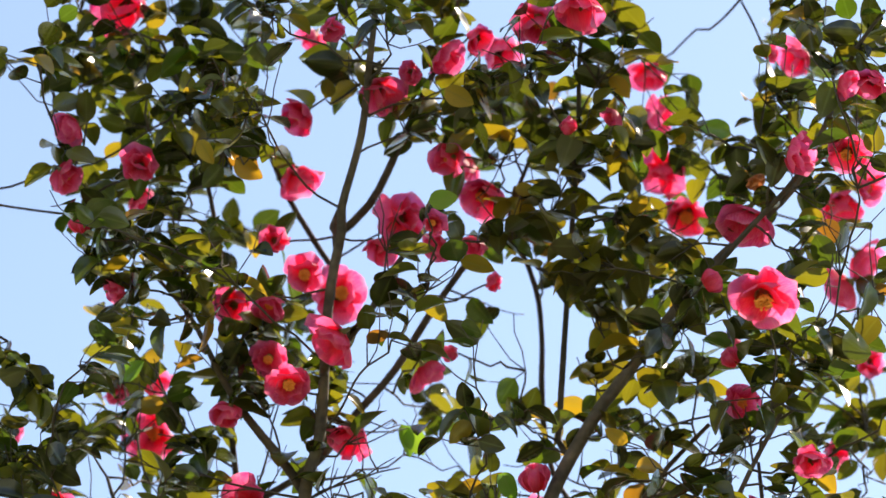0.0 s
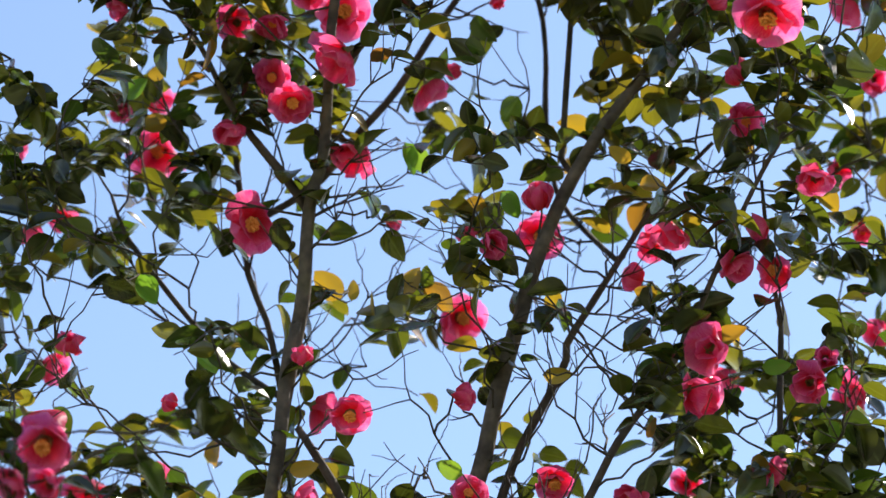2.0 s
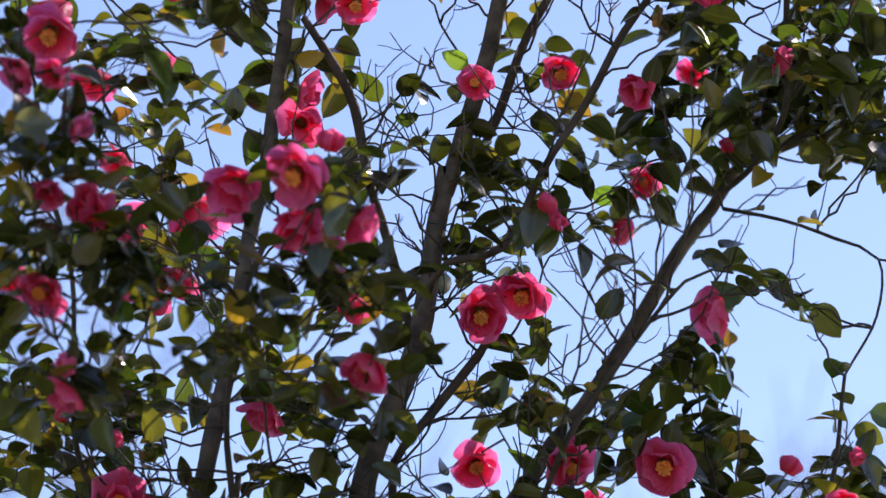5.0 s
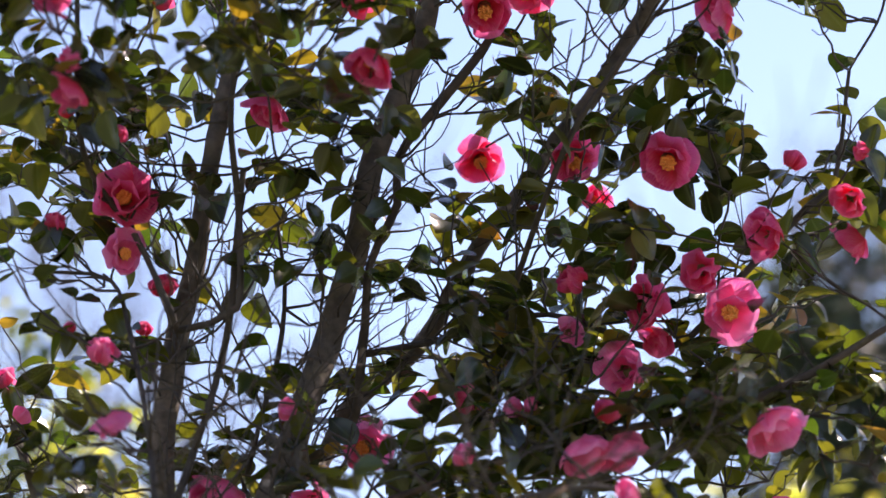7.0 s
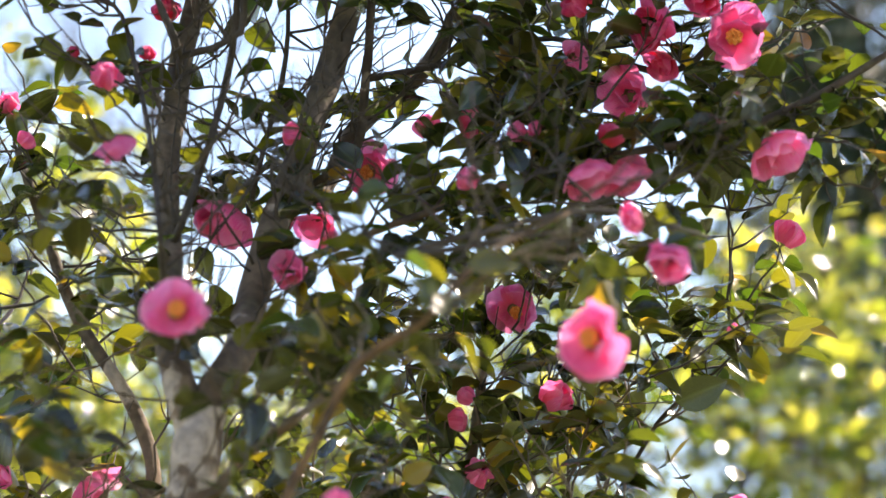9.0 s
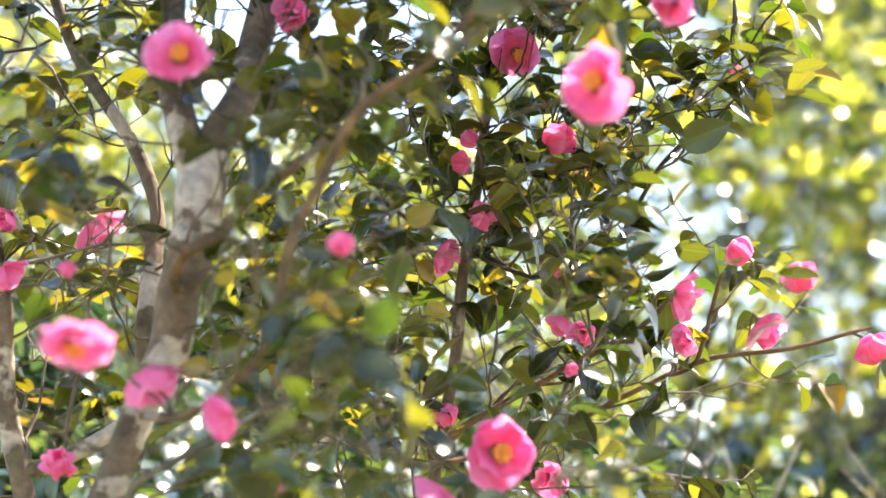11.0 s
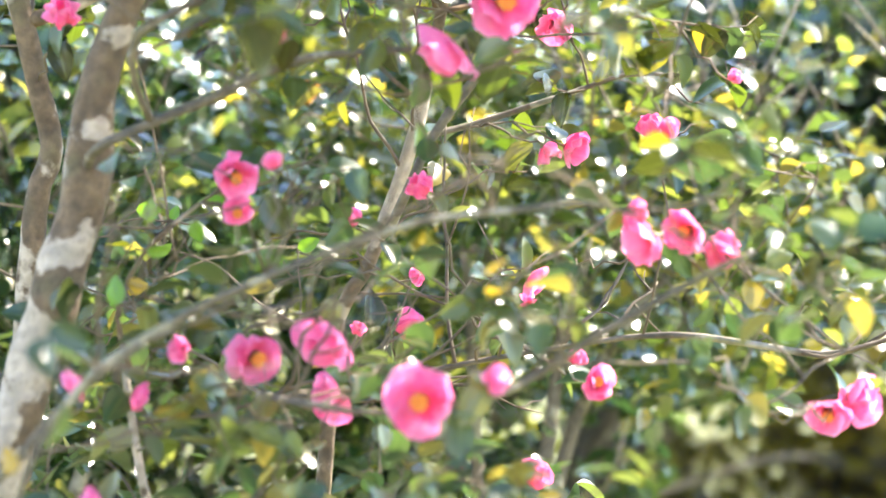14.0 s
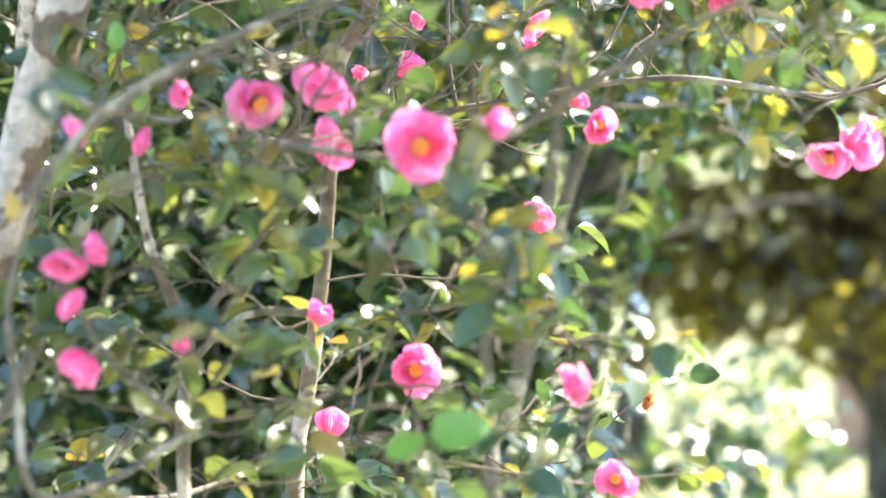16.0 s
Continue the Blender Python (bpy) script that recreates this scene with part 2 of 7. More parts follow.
def tube(line, sides, knots=0.0):
    """Rings along a line of (x, y, z, radius), closed at both ends."""
    c, r = line[:, :3], np.maximum(line[:, 3], 0.0006)
    d = np.gradient(c, axis=0)
    d /= np.linalg.norm(d, axis=1, keepdims=True) + 1e-9
    ref = np.array([0.31, 0.9, 0.12])
    s = np.cross(d, ref)
    s /= np.linalg.norm(s, axis=1, keepdims=True) + 1e-9
    q = np.cross(d, s)
    n = len(c)
    a = np.arange(sides) * 2 * math.pi / sides
    rr = np.repeat(r[:, None], sides, 1)
    if knots:
        for i in range(n):
            for k in range(sides):
                v = Vector(c[i]) * 9 + Vector((math.cos(a[k]), math.sin(a[k]), 0)) * 0.6
                rr[i, k] *= 1 + knots * noise.noise(v) + knots * 0.5 * noise.noise(v * 3.1)
    v = c[:, None] + rr[..., None] * (np.cos(a)[None, :, None] * s[:, None] + np.sin(a)[None, :, None] * q[:, None])
    faces = [(i * sides + k, i * sides + (k + 1) % sides, (i + 1) * sides + (k + 1) % sides, (i + 1) * sides + k)
             for i in range(n - 1) for k in range(sides)]
    faces += [tuple(range(sides - 1, -1, -1)), tuple((n - 1) * sides + k for k in range(sides))]
    return v.reshape(-1, 3), faces


class Heap:
    """Many small pieces gathered into one mesh."""

    def __bool__(self):
        return True

    def __init__(self):
        self.v, self.f, self.n = [], [], 0

    def add(self, verts, faces):
        self.v.append(np.asarray(verts, float))
        self.f += [tuple(i + self.n for i in f) for f in faces]
        self.n += len(verts)

    def mesh(self, name, material):
        return mesh_of(name, np.concatenate(self.v), self.f, material)


def leaf_shape(rows, half, fold, curl, width):
    """A pointed oval leaf one unit long on +y, its top on +z, folded on the midrib and curled down at the tip."""
    v, f = [], []
    for i in range(rows + 1):
        u = i / rows
        w = width * (math.sin(math.pi * min(u ** 0.85, 1)) ** 0.62 * (1 - 0.22 * u * u))
        if i in (0, rows):
            w = 0.012
        for k in range(-half, half + 1):
            s = k / half
            v.append((w * s, u, fold * abs(s) * w - curl * u * u + 0.012 * math.sin(9 * u + 2 * s)))
    n = 2 * half + 1
    for i in range(rows):
        for k in range(n - 1):
            f.append((i * n + k, i * n + k + 1, (i + 1) * n + k + 1, (i + 1) * n + k))
    return np.array(v), f


LEAVES = [leaf_shape(8, 2, 0.3, 0.2, 0.33), leaf_shape(8, 2, 0.22, 0.36, 0.36), leaf_shape(8, 2, 0.48, 0.14, 0.32), leaf_shape(8, 2, 0.18, 0.06, 0.36), leaf_shape(8, 2, 0.6, 0.3, 0.36)]
SMALL_LEAVES = [leaf_shape(4, 1, 0.3, 0.15, 0.31), leaf_shape(4, 1, 0.15, 0.3, 0.33)]


def leaf_pose(at, along, up, size):
    y = Vector(along).normalized()
    x = y.cross(Vector(up)).normalized()
    z = x.cross(y)
    return Matrix.Translation(at) @ Matrix((x, y, z)).transposed().to_4x4() @ Matrix.Scale(size, 4)


def put(shape, m):
    a = np.array(m)
    return shape[0] @ a[:3, :3].T + a[:3, 3]


rng = random.Random(11)


def wild(s=1.0):
    return Vector((rng.gauss(0, s), rng.gauss(0, s), rng.gauss(0, s)))


# ---- ground ----
g = bmesh.new()
bmesh.ops.create_grid(g, x_segments=60, y_segments=60, size=60)
for v in g.verts:
    v.co *= 1 + 60 * (max(abs(v.co.x), abs(v.co.y)) / 60) ** 6
    v.co.z = 0.05 * noise.noise(v.co * 0.35) - 0.02
me = bpy.data.meshes.new("ground")
g.to_mesh(me)
g.free()
me.materials.append(GRASS)
tagged(new("ground", me), "sunlit lawn of short dry green grass", "ground", kind="structure")


# ---- background trees ----
def root(name, x, y, label, category, group=""):
    ob = new(name)
    ob.location = (x, y, 0)
    return tagged(ob, label, category, group)


def leafy_mass(heap, centre, size, count, leaf, shapes, seed, sticks=None):
    """Leaves in an uneven clump."""
    r = random.Random(seed)
    n = 0
    for k in range(count // 12 if sticks else 0):
        p = Vector([r.uniform(-0.75, 0.75) for _ in range(3)])
        a = Vector(centre) + Vector((p.x * size[0], p.y * size[1], p.z * size[2]))
        b = a + Vector((r.gauss(0, 0.12), r.gauss(0, 0.1), r.uniform(0.05, 0.3)))
        mid = a.lerp(b, 0.5) + Vector((r.gauss(0, 0.015), r.gauss(0, 0.015), 0))
        sticks.add(*tube(smooth_line([(*a, 0.0045), (*mid, 0.0035), (*b, 0.0015)], 0.08), 4))
    while n < count:
        p = Vector([r.uniform(-1, 1) for _ in range(3)])
        if p.length > 1 or noise.noise(p * 2.6 + Vector((seed, 0, 0))) < -0.12:
            continue
        n += 1
        at = Vector(centre) + Vector((p.x * size[0], p.y * size[1], p.z * size[2]))
        along = Vector((r.gauss(0, 1), r.gauss(0, 1), r.gauss(-0.25, 0.5)))
        up = Vector((r.gauss(0.3, 0.45), r.gauss(-0.35, 0.45), 0.85))
        s = shapes[n % len(shapes)]
        heap.add(put(s, leaf_pose(at, along, up, leaf * r.uniform(0.7, 1.25))), s[1])


def evergreen(name, x, y, label, group, stems, masses, leaf, leaf_mat, bark_mat, seed):
    """A leafy shrub or tree: stems from the ground into clumps of leaves. masses: (dx, dy, z, rx, ry, rz, count)."""
    t = root(name, x, y, label, "shrub" if "shrub" in name else "tree", group)
    r = random.Random(seed)
    crown, sticks = Heap(), Heap()
    for i, (dx, dy, z, rx, ry, rz, count) in enumerate(masses):
        leafy_mass(crown, (x + dx, y + dy, z), (rx, ry, rz), count, leaf, SMALL_LEAVES, seed * 17 + i, sticks)
        k = stems
        a = Vector((x, y, -0.03)) if i == 0 else Vector((x, y, 0.5 * min(z - rz * 0.5, masses[0][2])))
        b = Vector((x + dx, y + dy, z + rz * 0.3))
        mid = a.lerp(b, 0.5) + Vector((r.uniform(-0.1, 0.1), r.uniform(-0.1, 0.1), 0.1))
        line = smooth_line([(*a, k), (*mid, k * 0.7), (*b, k * 0.25)], 0.12)
        hang("trunk" if i == 0 else "limb", mesh_of("stem", *tube(line, 8, 0.2), bark_mat), t)
    hang("crown", crown.mesh("crown", leaf_mat), t, kind="stuff")
    hang("branchwork", sticks.mesh("branchwork", bark_mat), t, kind="stuff")
    return t


HEDGE = "sunlit evergreen shrub with glossy yellow-green leaves behind the camellia"
BEHIND = "shrubs behind the camellia"
evergreen("evergreen_shrub", -1.4, 9.6, HEDGE, BEHIND, 0.04,
          [(0, 0, 3.6, 0.75, 0.6, 0.9, 1800), (0.1, 0.2, 2.4, 0.9, 0.8, 0.9, 2400), (-0.9, 0, 3.0, 0.8, 0.7, 1.5, 1920)], 0.072, HEDGE_LEAF, DARK_BARK, 1)
evergreen("evergreen_shrub", -0.3, 10.0, HEDGE, BEHIND, 0.04,
          [(0, 0, 2.7, 0.85, 0.7, 0.8, 3960), (-0.1, 0.1, 1.6, 0.9, 0.8, 0.8, 1800)], 0.072, HEDGE_LEAF, DARK_BARK, 2)
evergreen("evergreen_shrub", 0.3, 9.4, HEDGE, BEHIND, 0.04,
          [(0.4, 0.2, 2.1, 0.8, 0.7, 0.7, 1550), (0.6, 0, 2.95, 0.9, 0.5, 0.95, 900), (1.4, 0, 2.9, 0.8, 0.5, 1.1, 800), (0.9, 0.2, 2.2, 0.7, 0.6, 0.5, 1080)], 0.076, HEDGE_LEAF, DARK_BARK, 3)
TALL = "tall dense evergreen shrub at the back of the garden"
for x, y, seed, lift in ((-1.35, 12.2, 21, 0.25), (-0.35, 12.6, 22, 0.0), (0.65, 12.3, 23, 0.45), (1.5, 12.0, 24, 0.4)):
    evergreen("evergreen_shrub", x, y, TALL, BEHIND, 0.05,
              [(0, 0, 3.35 + lift, 0.75, 0.6, 0.95, 850), (0.1, 0, 2.2, 0.8, 0.6, 0.95, 1000), (-0.3, -0.1, 3.5 + lift, 0.4, 0.5, 0.65, 420)], 0.085, HEDGE_LEAF, DARK_BARK, seed)
evergreen("evergreen_shrub", 0.8, 10.4, "low open evergreen shrub on the sunlit lawn", BEHIND, 0.015,
          [(0, 0, 0.36, 0.42, 0.4, 0.30, 280)], 0.08, LOW_LEAF, DARK_BARK, 9)
LOW = "low bushy evergreen shrub with dark glossy leaves"
evergreen("evergreen_shrub", -1.0, 7.6, LOW, BEHIND, 0.02,
          [(-0.05, 0, 1.85, 0.6, 0.5, 0.95, 4600), (0.0, 0.1, 0.75, 0.7, 0.5, 0.6, 2200)], 0.075, LOW_LEAF, DARK_BARK, 6)
evergreen("evergreen_shrub", -0.1, 7.9, LOW, BEHIND, 0.02,
          [(0, 0, 1.4, 0.65, 0.5, 0.75, 2900), (-0.1, 0.1, 0.6, 0.6, 0.5, 0.6, 1700)], 0.075, LOW_LEAF, DARK_BARK, 7)
evergreen("evergreen_shrub", 0.35, 8.7, LOW, BEHIND, 0.02,
          [(0.2, 0, 1.75, 0.65, 0.5, 0.5, 2000), (0.75, 0.1, 2.0, 0.5, 0.5, 0.38, 1300), (0.55, 0, 2.1, 0.65, 0.4, 0.35, 1000)], 0.075, LOW_LEAF, DARK_BARK, 10)
MID = "evergreen shrub with olive-green leaves and thin grey twigs"
evergreen("evergreen_shrub", -0.95, 6.8, LOW, BEHIND, 0.02,
          [(0, 0, 2.1, 0.4, 0.35, 0.5, 330), (0.35, 0.1, 1.7, 0.45, 0.35, 0.45, 420), (-0.1, 0.1, 1.4, 0.4, 0.35, 0.4, 450)], 0.075, LOW_LEAF, GREY_BARK, 11)
evergreen("evergreen_shrub", 0.1, 6.9, MID, BEHIND, 0.02,
          [(-0.1, 0, 2.15, 0.5, 0.35, 0.45, 750), (0.15, 0.1, 1.7, 0.5, 0.35, 0.4, 700), (0.6, 0.2, 1.75, 0.4, 0.35, 0.4, 420)], 0.064, MID_LEAF, GREY_BARK, 12)
evergreen("evergreen_tree", 2.1, 13.5, "tall dark green evergreen tree in shade", "", 0.1,
          [(-0.05, 0, 4.8, 1.0, 0.8, 1.45, 7000), (0.5, 0, 5.0, 0.8, 0.6, 1.1, 2000)], 0.09, CONIFER_LEAF, DARK_BARK, 4)
low_tree = evergreen("evergreen_tree", 1.56, 11.6, "low spreading dark evergreen tree with a thick dark trunk", "", 0.13,
          [(0.05, 0, 1.05, 0.6, 0.5, 0.5, 900), (-0.55, 0, 1.05, 0.6, 0.5, 0.5, 900), (0.5, 0.2, 1.2, 0.7, 0.6, 0.55, 900), (-0.3, -0.3, 0.72, 0.55, 0.4, 0.24, 420), (-0.9, -0.1, 0.85, 0.42, 0.4, 0.34, 500),
           (0.15, -0.2, 0.72, 0.4, 0.4, 0.24, 300), (-0.3, 0, 1.4, 0.5, 0.5, 0.28, 700)], 0.08, DARK_LEAF, DARK_BARK, 5)


hang("limb", mesh_of("limb", *tube(smooth_line([(1.55, 11.5, 0.9, 0.03), (1.3, 11.2, 1.04, 0.012), (1.05, 10.9, 1.08, 0.009), (0.7, 10.6, 1.0, 0.007), (0.42, 10.4, 0.92, 0.005)], 0.08), 8, 0.2), DARK_BARK), low_tree)


def stone_post(x, y):
    """A squared post with worn edges and a shallow cap."""
    t = root("stone_post", x, y, "weathered pinkish-brown stone post on the lawn", "post")
    for name, w, lo, hi in (("shaft", 0.12, -0.03, 0.78), ("cap", 0.15, 0.782, 0.86)):
        bm = bmesh.new()
        bmesh.ops.create_cube(bm, size=1)
        for v in bm.verts:
            v.co = Vector((x + v.co.x * 2 * w, y + v.co.y * 2 * w, lo + (v.co.z + 0.5) * (hi - lo)))
        bmesh.ops.bevel(bm, geom=bm.edges[:], offset=0.018, segments=2, affect="EDGES")
        me = bpy.data.meshes.new(name)
        bm.to_mesh(me)
        bm.free()
        me.materials.append(STONE)
        hang(name, me, t)


stone_post(1.62, 13.4)


def bare_tree(x, y, height, seed):
    t = root("bare_tree", x, y, "distant leafless tree with fine grey twigs", "tree", "bare trees in the distance")
    r = random.Random(seed)
    fine = Heap()

    def grow(p, d, length, rad, level):
        pts, q, dd = [(*p, rad)], Vector(p), Vector(d)
        for i in range(4):
            dd = (dd + Vector((r.gauss(0, 0.12), r.gauss(0, 0.12), 0.06))).normalized()
            q = q + dd * length / 4
            pts.append((*q, rad * (1 - 0.16 * (i + 1))))
        line = smooth_line(pts, length / 5)
        if level == 0:
            hang("trunk", mesh_of("trunk", *tube(line, 8, 0.1), DARK_BARK), t)
        else:
            line[:, 3] = np.maximum(line[:, 3], 0.005)
            fine.add(*tube(line, 5 if level < 3 else 3))
        if level < 4:
            for k in range(5 if level else 7):
                i = r.choice((2, 3, 4, 4)) if level else r.choice((1, 2, 3, 4, 4))
                nd = (dd + Vector((r.gauss(0, 0.5), r.gauss(0, 0.5), r.uniform(0.0, 0.5)))).normalized()
                grow(pts[i][:3], nd, length * r.uniform(0.5, 0.7), rad * 0.5, level + 1)

    grow((x, y, -0.05), (0, 0, 1), height * 0.42, 0.06, 0)
    hang("branchwork", fine.mesh("branches", BARE_TWIG), t, kind="stuff")


bare_tree(2.15, 19.0, 10.0, 3)
bare_tree(3.1, 23.0, 12.0, 8)
bare_tree(-2.5, 20.0, 10.5, 5)

# ---- the camellias ----
tree = root("camellia_tree", -0.72, 4.75, "tall camellia tree with grey-brown limbs, glossy leaves and pink blossoms", "tree")
shrub = root("camellia_shrub", -0.2, 5.25, "slender camellia shrub with pink blossoms and buds beside the tree", "shrub")
small = root("camellia_shrub", -0.37, 4.75, "small thin-stemmed camellia shrub with a few pink blossoms", "shrub")
NODES, OWNERS = [], []
LEAF_HEAP, GREEN_LIT_HEAP, SUNNED_HEAP, TWIG_HEAP, LOW_TWIG_HEAP = {}, {}, {}, {}, {}
for owner in (tree, shrub, small):
    LEAF_HEAP[owner], GREEN_LIT_HEAP[owner], SUNNED_HEAP[owner], TWIG_HEAP[owner], LOW_TWIG_HEAP[owner] = Heap(), Heap(), Heap(), Heap(), Heap()


def joined(owner, points):
    """Carries the lower end of a limb on down to the wood that it grows from."""
    if points[0][2] > points[-1][2]:
        points = points[::-1]
    low, nxt = np.array(points[0]), np.array(points[1])
    wood = np.array([n for n, o in zip(NODES, OWNERS) if o is owner])
    away = wood[:, :3] - low[:3]
    d = np.linalg.norm(away, axis=1)
    back = low[:3] - nxt[:3]
    back /= np.linalg.norm(back) + 1e-9
    side = np.linalg.norm(away * (1, 0.45, 1) - np.outer((away * back).sum(1), back * (1, 0.45, 1)), axis=1)
    cost = d + 1.2 * side + 3 * np.maximum(0, away[:, 2] + 0.01) + np.where(wood[:, 3] < low[3] * 0.7, 0.2, 0)
    i = int(np.argmin(cost))
    if d[i] < wood[i, 3] * 0.5:
        return points
    at = wood[i]
    mid = at[:3] * 0.45 + low[:3] * 0.55 + back * d[i] * 0.08
    return [(*at[:3], low[3] * 1.05), (*mid, low[3] * 1.02), *points]


def limb(owner, role, points):
    """One limb of a camellia through points of (x, y, z, radius); trunk and stems go down to the ground."""
    if role == "trunk":
        points = points + [(points[-1][0] + 0.01, points[-1][1], -0.04, points[-1][3] * 1.35)]
    if role == "stem":
        low = min((points[0], points[-1]), key=lambda p: p[2])
        foot = (low[0], low[1], -0.04, low[3] * 1.2)
        points = [foot] + points if low is points[0] else points + [foot]
    if role in ("limb", "branch") and NODES:
        points = joined(owner, points)
    line = smooth_line(points, 0.03)
    line[:, 3] *= 0.77 if role == "limb" else 0.82
    wob = np.array([[noise.noise(Vector(p[:3]) * 7 + Vector((k * 9, 0, 0))) for k in range(3)] for p in line])
    line[:, :3] += wob * np.minimum(line[:, 3:4] * 0.6, 0.006)
    thick = max(p[3] for p in points)
    # thin high branches share the twigs' painted backlit darkness
    hang(role, mesh_of(role, *tube(line, 14 if thick > 0.014 else 8, 0.16), BARK if thick > 0.0125 else GREY_BARK if np.mean(line[:, 2]) < 1.95 else BROWN_BARK if thick > 0.0085 or np.mean(line[:, 2]) < 2.3 else BACKLIT_TWIG), owner)
    for p in line:
        NODES.append(p)
        OWNERS.append(owner)


limb(tree, "trunk", [(-0.355, 4.820, 2.414, 0.0252), (-0.358, 4.805, 2.373, 0.0441), (-0.368, 4.799, 2.281, 0.0429), (-0.390, 4.809, 2.201, 0.0379), (-0.404, 4.821, 2.112, 0.0370), (-0.437, 4.825, 2.050, 0.0339), (-0.461, 4.829, 1.994, 0.0310), (-0.491, 4.834, 1.912, 0.0319), (-0.515, 4.838, 1.823, 0.0350), (-0.527, 4.842, 1.733, 0.0420), (-0.537, 4.843, 1.675, 0.0420), (-0.562, 4.842, 1.598, 0.0449), (-0.583, 4.841, 1.516, 0.0439), (-0.604, 4.838, 1.463, 0.0420), (-0.628, 4.834, 1.365, 0.0429), (-0.676, 4.820, 1.204, 0.0439), (-0.721, 4.797, 1.004, 0.0470)])
limb(tree, "limb", [(-0.363, 4.799, 2.348, 0.0320), (-0.379, 4.807, 2.416, 0.0321), (-0.403, 4.863, 2.503, 0.0294), (-0.422, 4.969, 2.612, 0.0301), (-0.419, 5.004, 2.675, 0.0234), (-0.435, 5.088, 2.846, 0.0248), (-0.426, 5.144, 3.002, 0.0244), (-0.395, 5.142, 3.164, 0.0219), (-0.375, 5.115, 3.298, 0.0201), (-0.334, 5.082, 3.528, 0.0175), (-0.315, 5.059, 3.671, 0.0167), (-0.315, 5.061, 3.683, 0.0167), (-0.274, 5.017, 3.904, 0.0159), (-0.255, 4.979, 4.117, 0.0161), (-0.234, 4.951, 4.243, 0.0152), (-0.255, 4.986, 4.104, 0.0151), (-0.223, 4.939, 4.294, 0.0152), (-0.214, 4.890, 4.445, 0.0144), (-0.192, 4.860, 4.533, 0.0125), (-0.181, 4.770, 4.718, 0.0116), (-0.159, 4.698, 4.836, 0.0107), (-0.159, 4.676, 4.871, 0.0096), (-0.125, 4.608, 4.973, 0.0087), (-0.114, 4.529, 5.064, 0.0077), (-0.102, 4.472, 5.143, 0.0068), (-0.102, 4.404, 5.223, 0.0049)])
limb(tree, "limb", [(-0.355, 4.800, 2.348, 0.0352), (-0.337, 4.818, 2.431, 0.0333), (-0.308, 4.891, 2.509, 0.0317), (-0.295, 5.019, 2.624, 0.0337), (-0.264, 5.054, 2.745, 0.0298), (-0.223, 5.119, 2.891, 0.0303), (-0.181, 5.167, 3.055, 0.0299), (-0.139, 5.144, 3.186, 0.0273), (-0.118, 5.128, 3.309, 0.0256), (-0.065, 5.108, 3.446, 0.0239), (-0.032, 5.085, 3.540, 0.0230), (-0.011, 5.065, 3.695, 0.0223), (0.011, 5.049, 3.817, 0.0214), (0.000, 5.057, 3.756, 0.0195), (0.044, 5.035, 3.891, 0.0196), (0.088, 5.000, 4.066, 0.0189), (0.134, 4.959, 4.230, 0.0181), (0.145, 4.953, 4.256, 0.0172), (0.168, 4.917, 4.345, 0.0162), (0.214, 4.892, 4.458, 0.0153), (0.271, 4.840, 4.546, 0.0144), (0.328, 4.816, 4.620, 0.0135), (0.396, 4.768, 4.694, 0.0116), (0.488, 4.707, 4.789, 0.0107), (0.613, 4.631, 4.882, 0.0068), (0.658, 4.563, 4.962, 0.0049)])
limb(tree, "limb", [(-0.202, 5.400, 2.885, 0.0187), (-0.149, 5.421, 3.002, 0.0227), (-0.085, 5.432, 3.066, 0.0209), (-0.011, 5.444, 3.151, 0.0200), (0.064, 5.422, 3.282, 0.0192), (0.139, 5.401, 3.372, 0.0193), (0.193, 5.393, 3.462, 0.0193), (0.247, 5.372, 3.520, 0.0193), (0.313, 5.359, 3.624, 0.0175), (0.390, 5.324, 3.755, 0.0166), (0.457, 5.312, 3.851, 0.0157), (0.413, 5.321, 3.791, 0.0147), (0.468, 5.305, 3.864, 0.0137), (0.525, 5.282, 3.950, 0.0128), (0.603, 5.264, 4.011, 0.0109), (0.692, 5.243, 4.061, 0.0089), (0.771, 5.229, 4.098, 0.0069)])
limb(tree, "branch", [(-0.138, 5.240, 2.927, 0.0100), (-0.128, 5.208, 3.023, 0.0100), (-0.117, 5.173, 3.164, 0.0092), (-0.075, 5.163, 3.264, 0.0092), (-0.075, 5.141, 3.331, 0.0092), (-0.011, 5.134, 3.423, 0.0101), (0.065, 5.110, 3.516, 0.0093), (0.097, 5.111, 3.575, 0.0065)])
limb(tree, "branch", [(0.055, 5.118, 3.862, 0.0085), (0.099, 5.096, 3.949, 0.0094), (0.144, 5.071, 4.074, 0.0095), (0.222, 5.039, 4.225, 0.0087), (0.223, 5.033, 4.250, 0.0087), (0.257, 5.011, 4.301, 0.0077), (0.314, 4.985, 4.390, 0.0068), (0.382, 4.947, 4.491, 0.0058), (0.474, 4.905, 4.579, 0.0048)])
limb(tree, "branch", [(0.011, 4.979, 3.621, 0.0082), (0.098, 4.973, 3.645, 0.0082), (0.163, 4.946, 3.766, 0.0083), (0.241, 4.921, 3.889, 0.0083), (0.298, 4.907, 4.003, 0.0084), (0.365, 4.883, 4.091, 0.0074), (0.411, 4.855, 4.166, 0.0074), (0.457, 4.820, 4.267, 0.0066), (0.527, 4.768, 4.406, 0.0056), (0.586, 4.730, 4.507, 0.0047)])
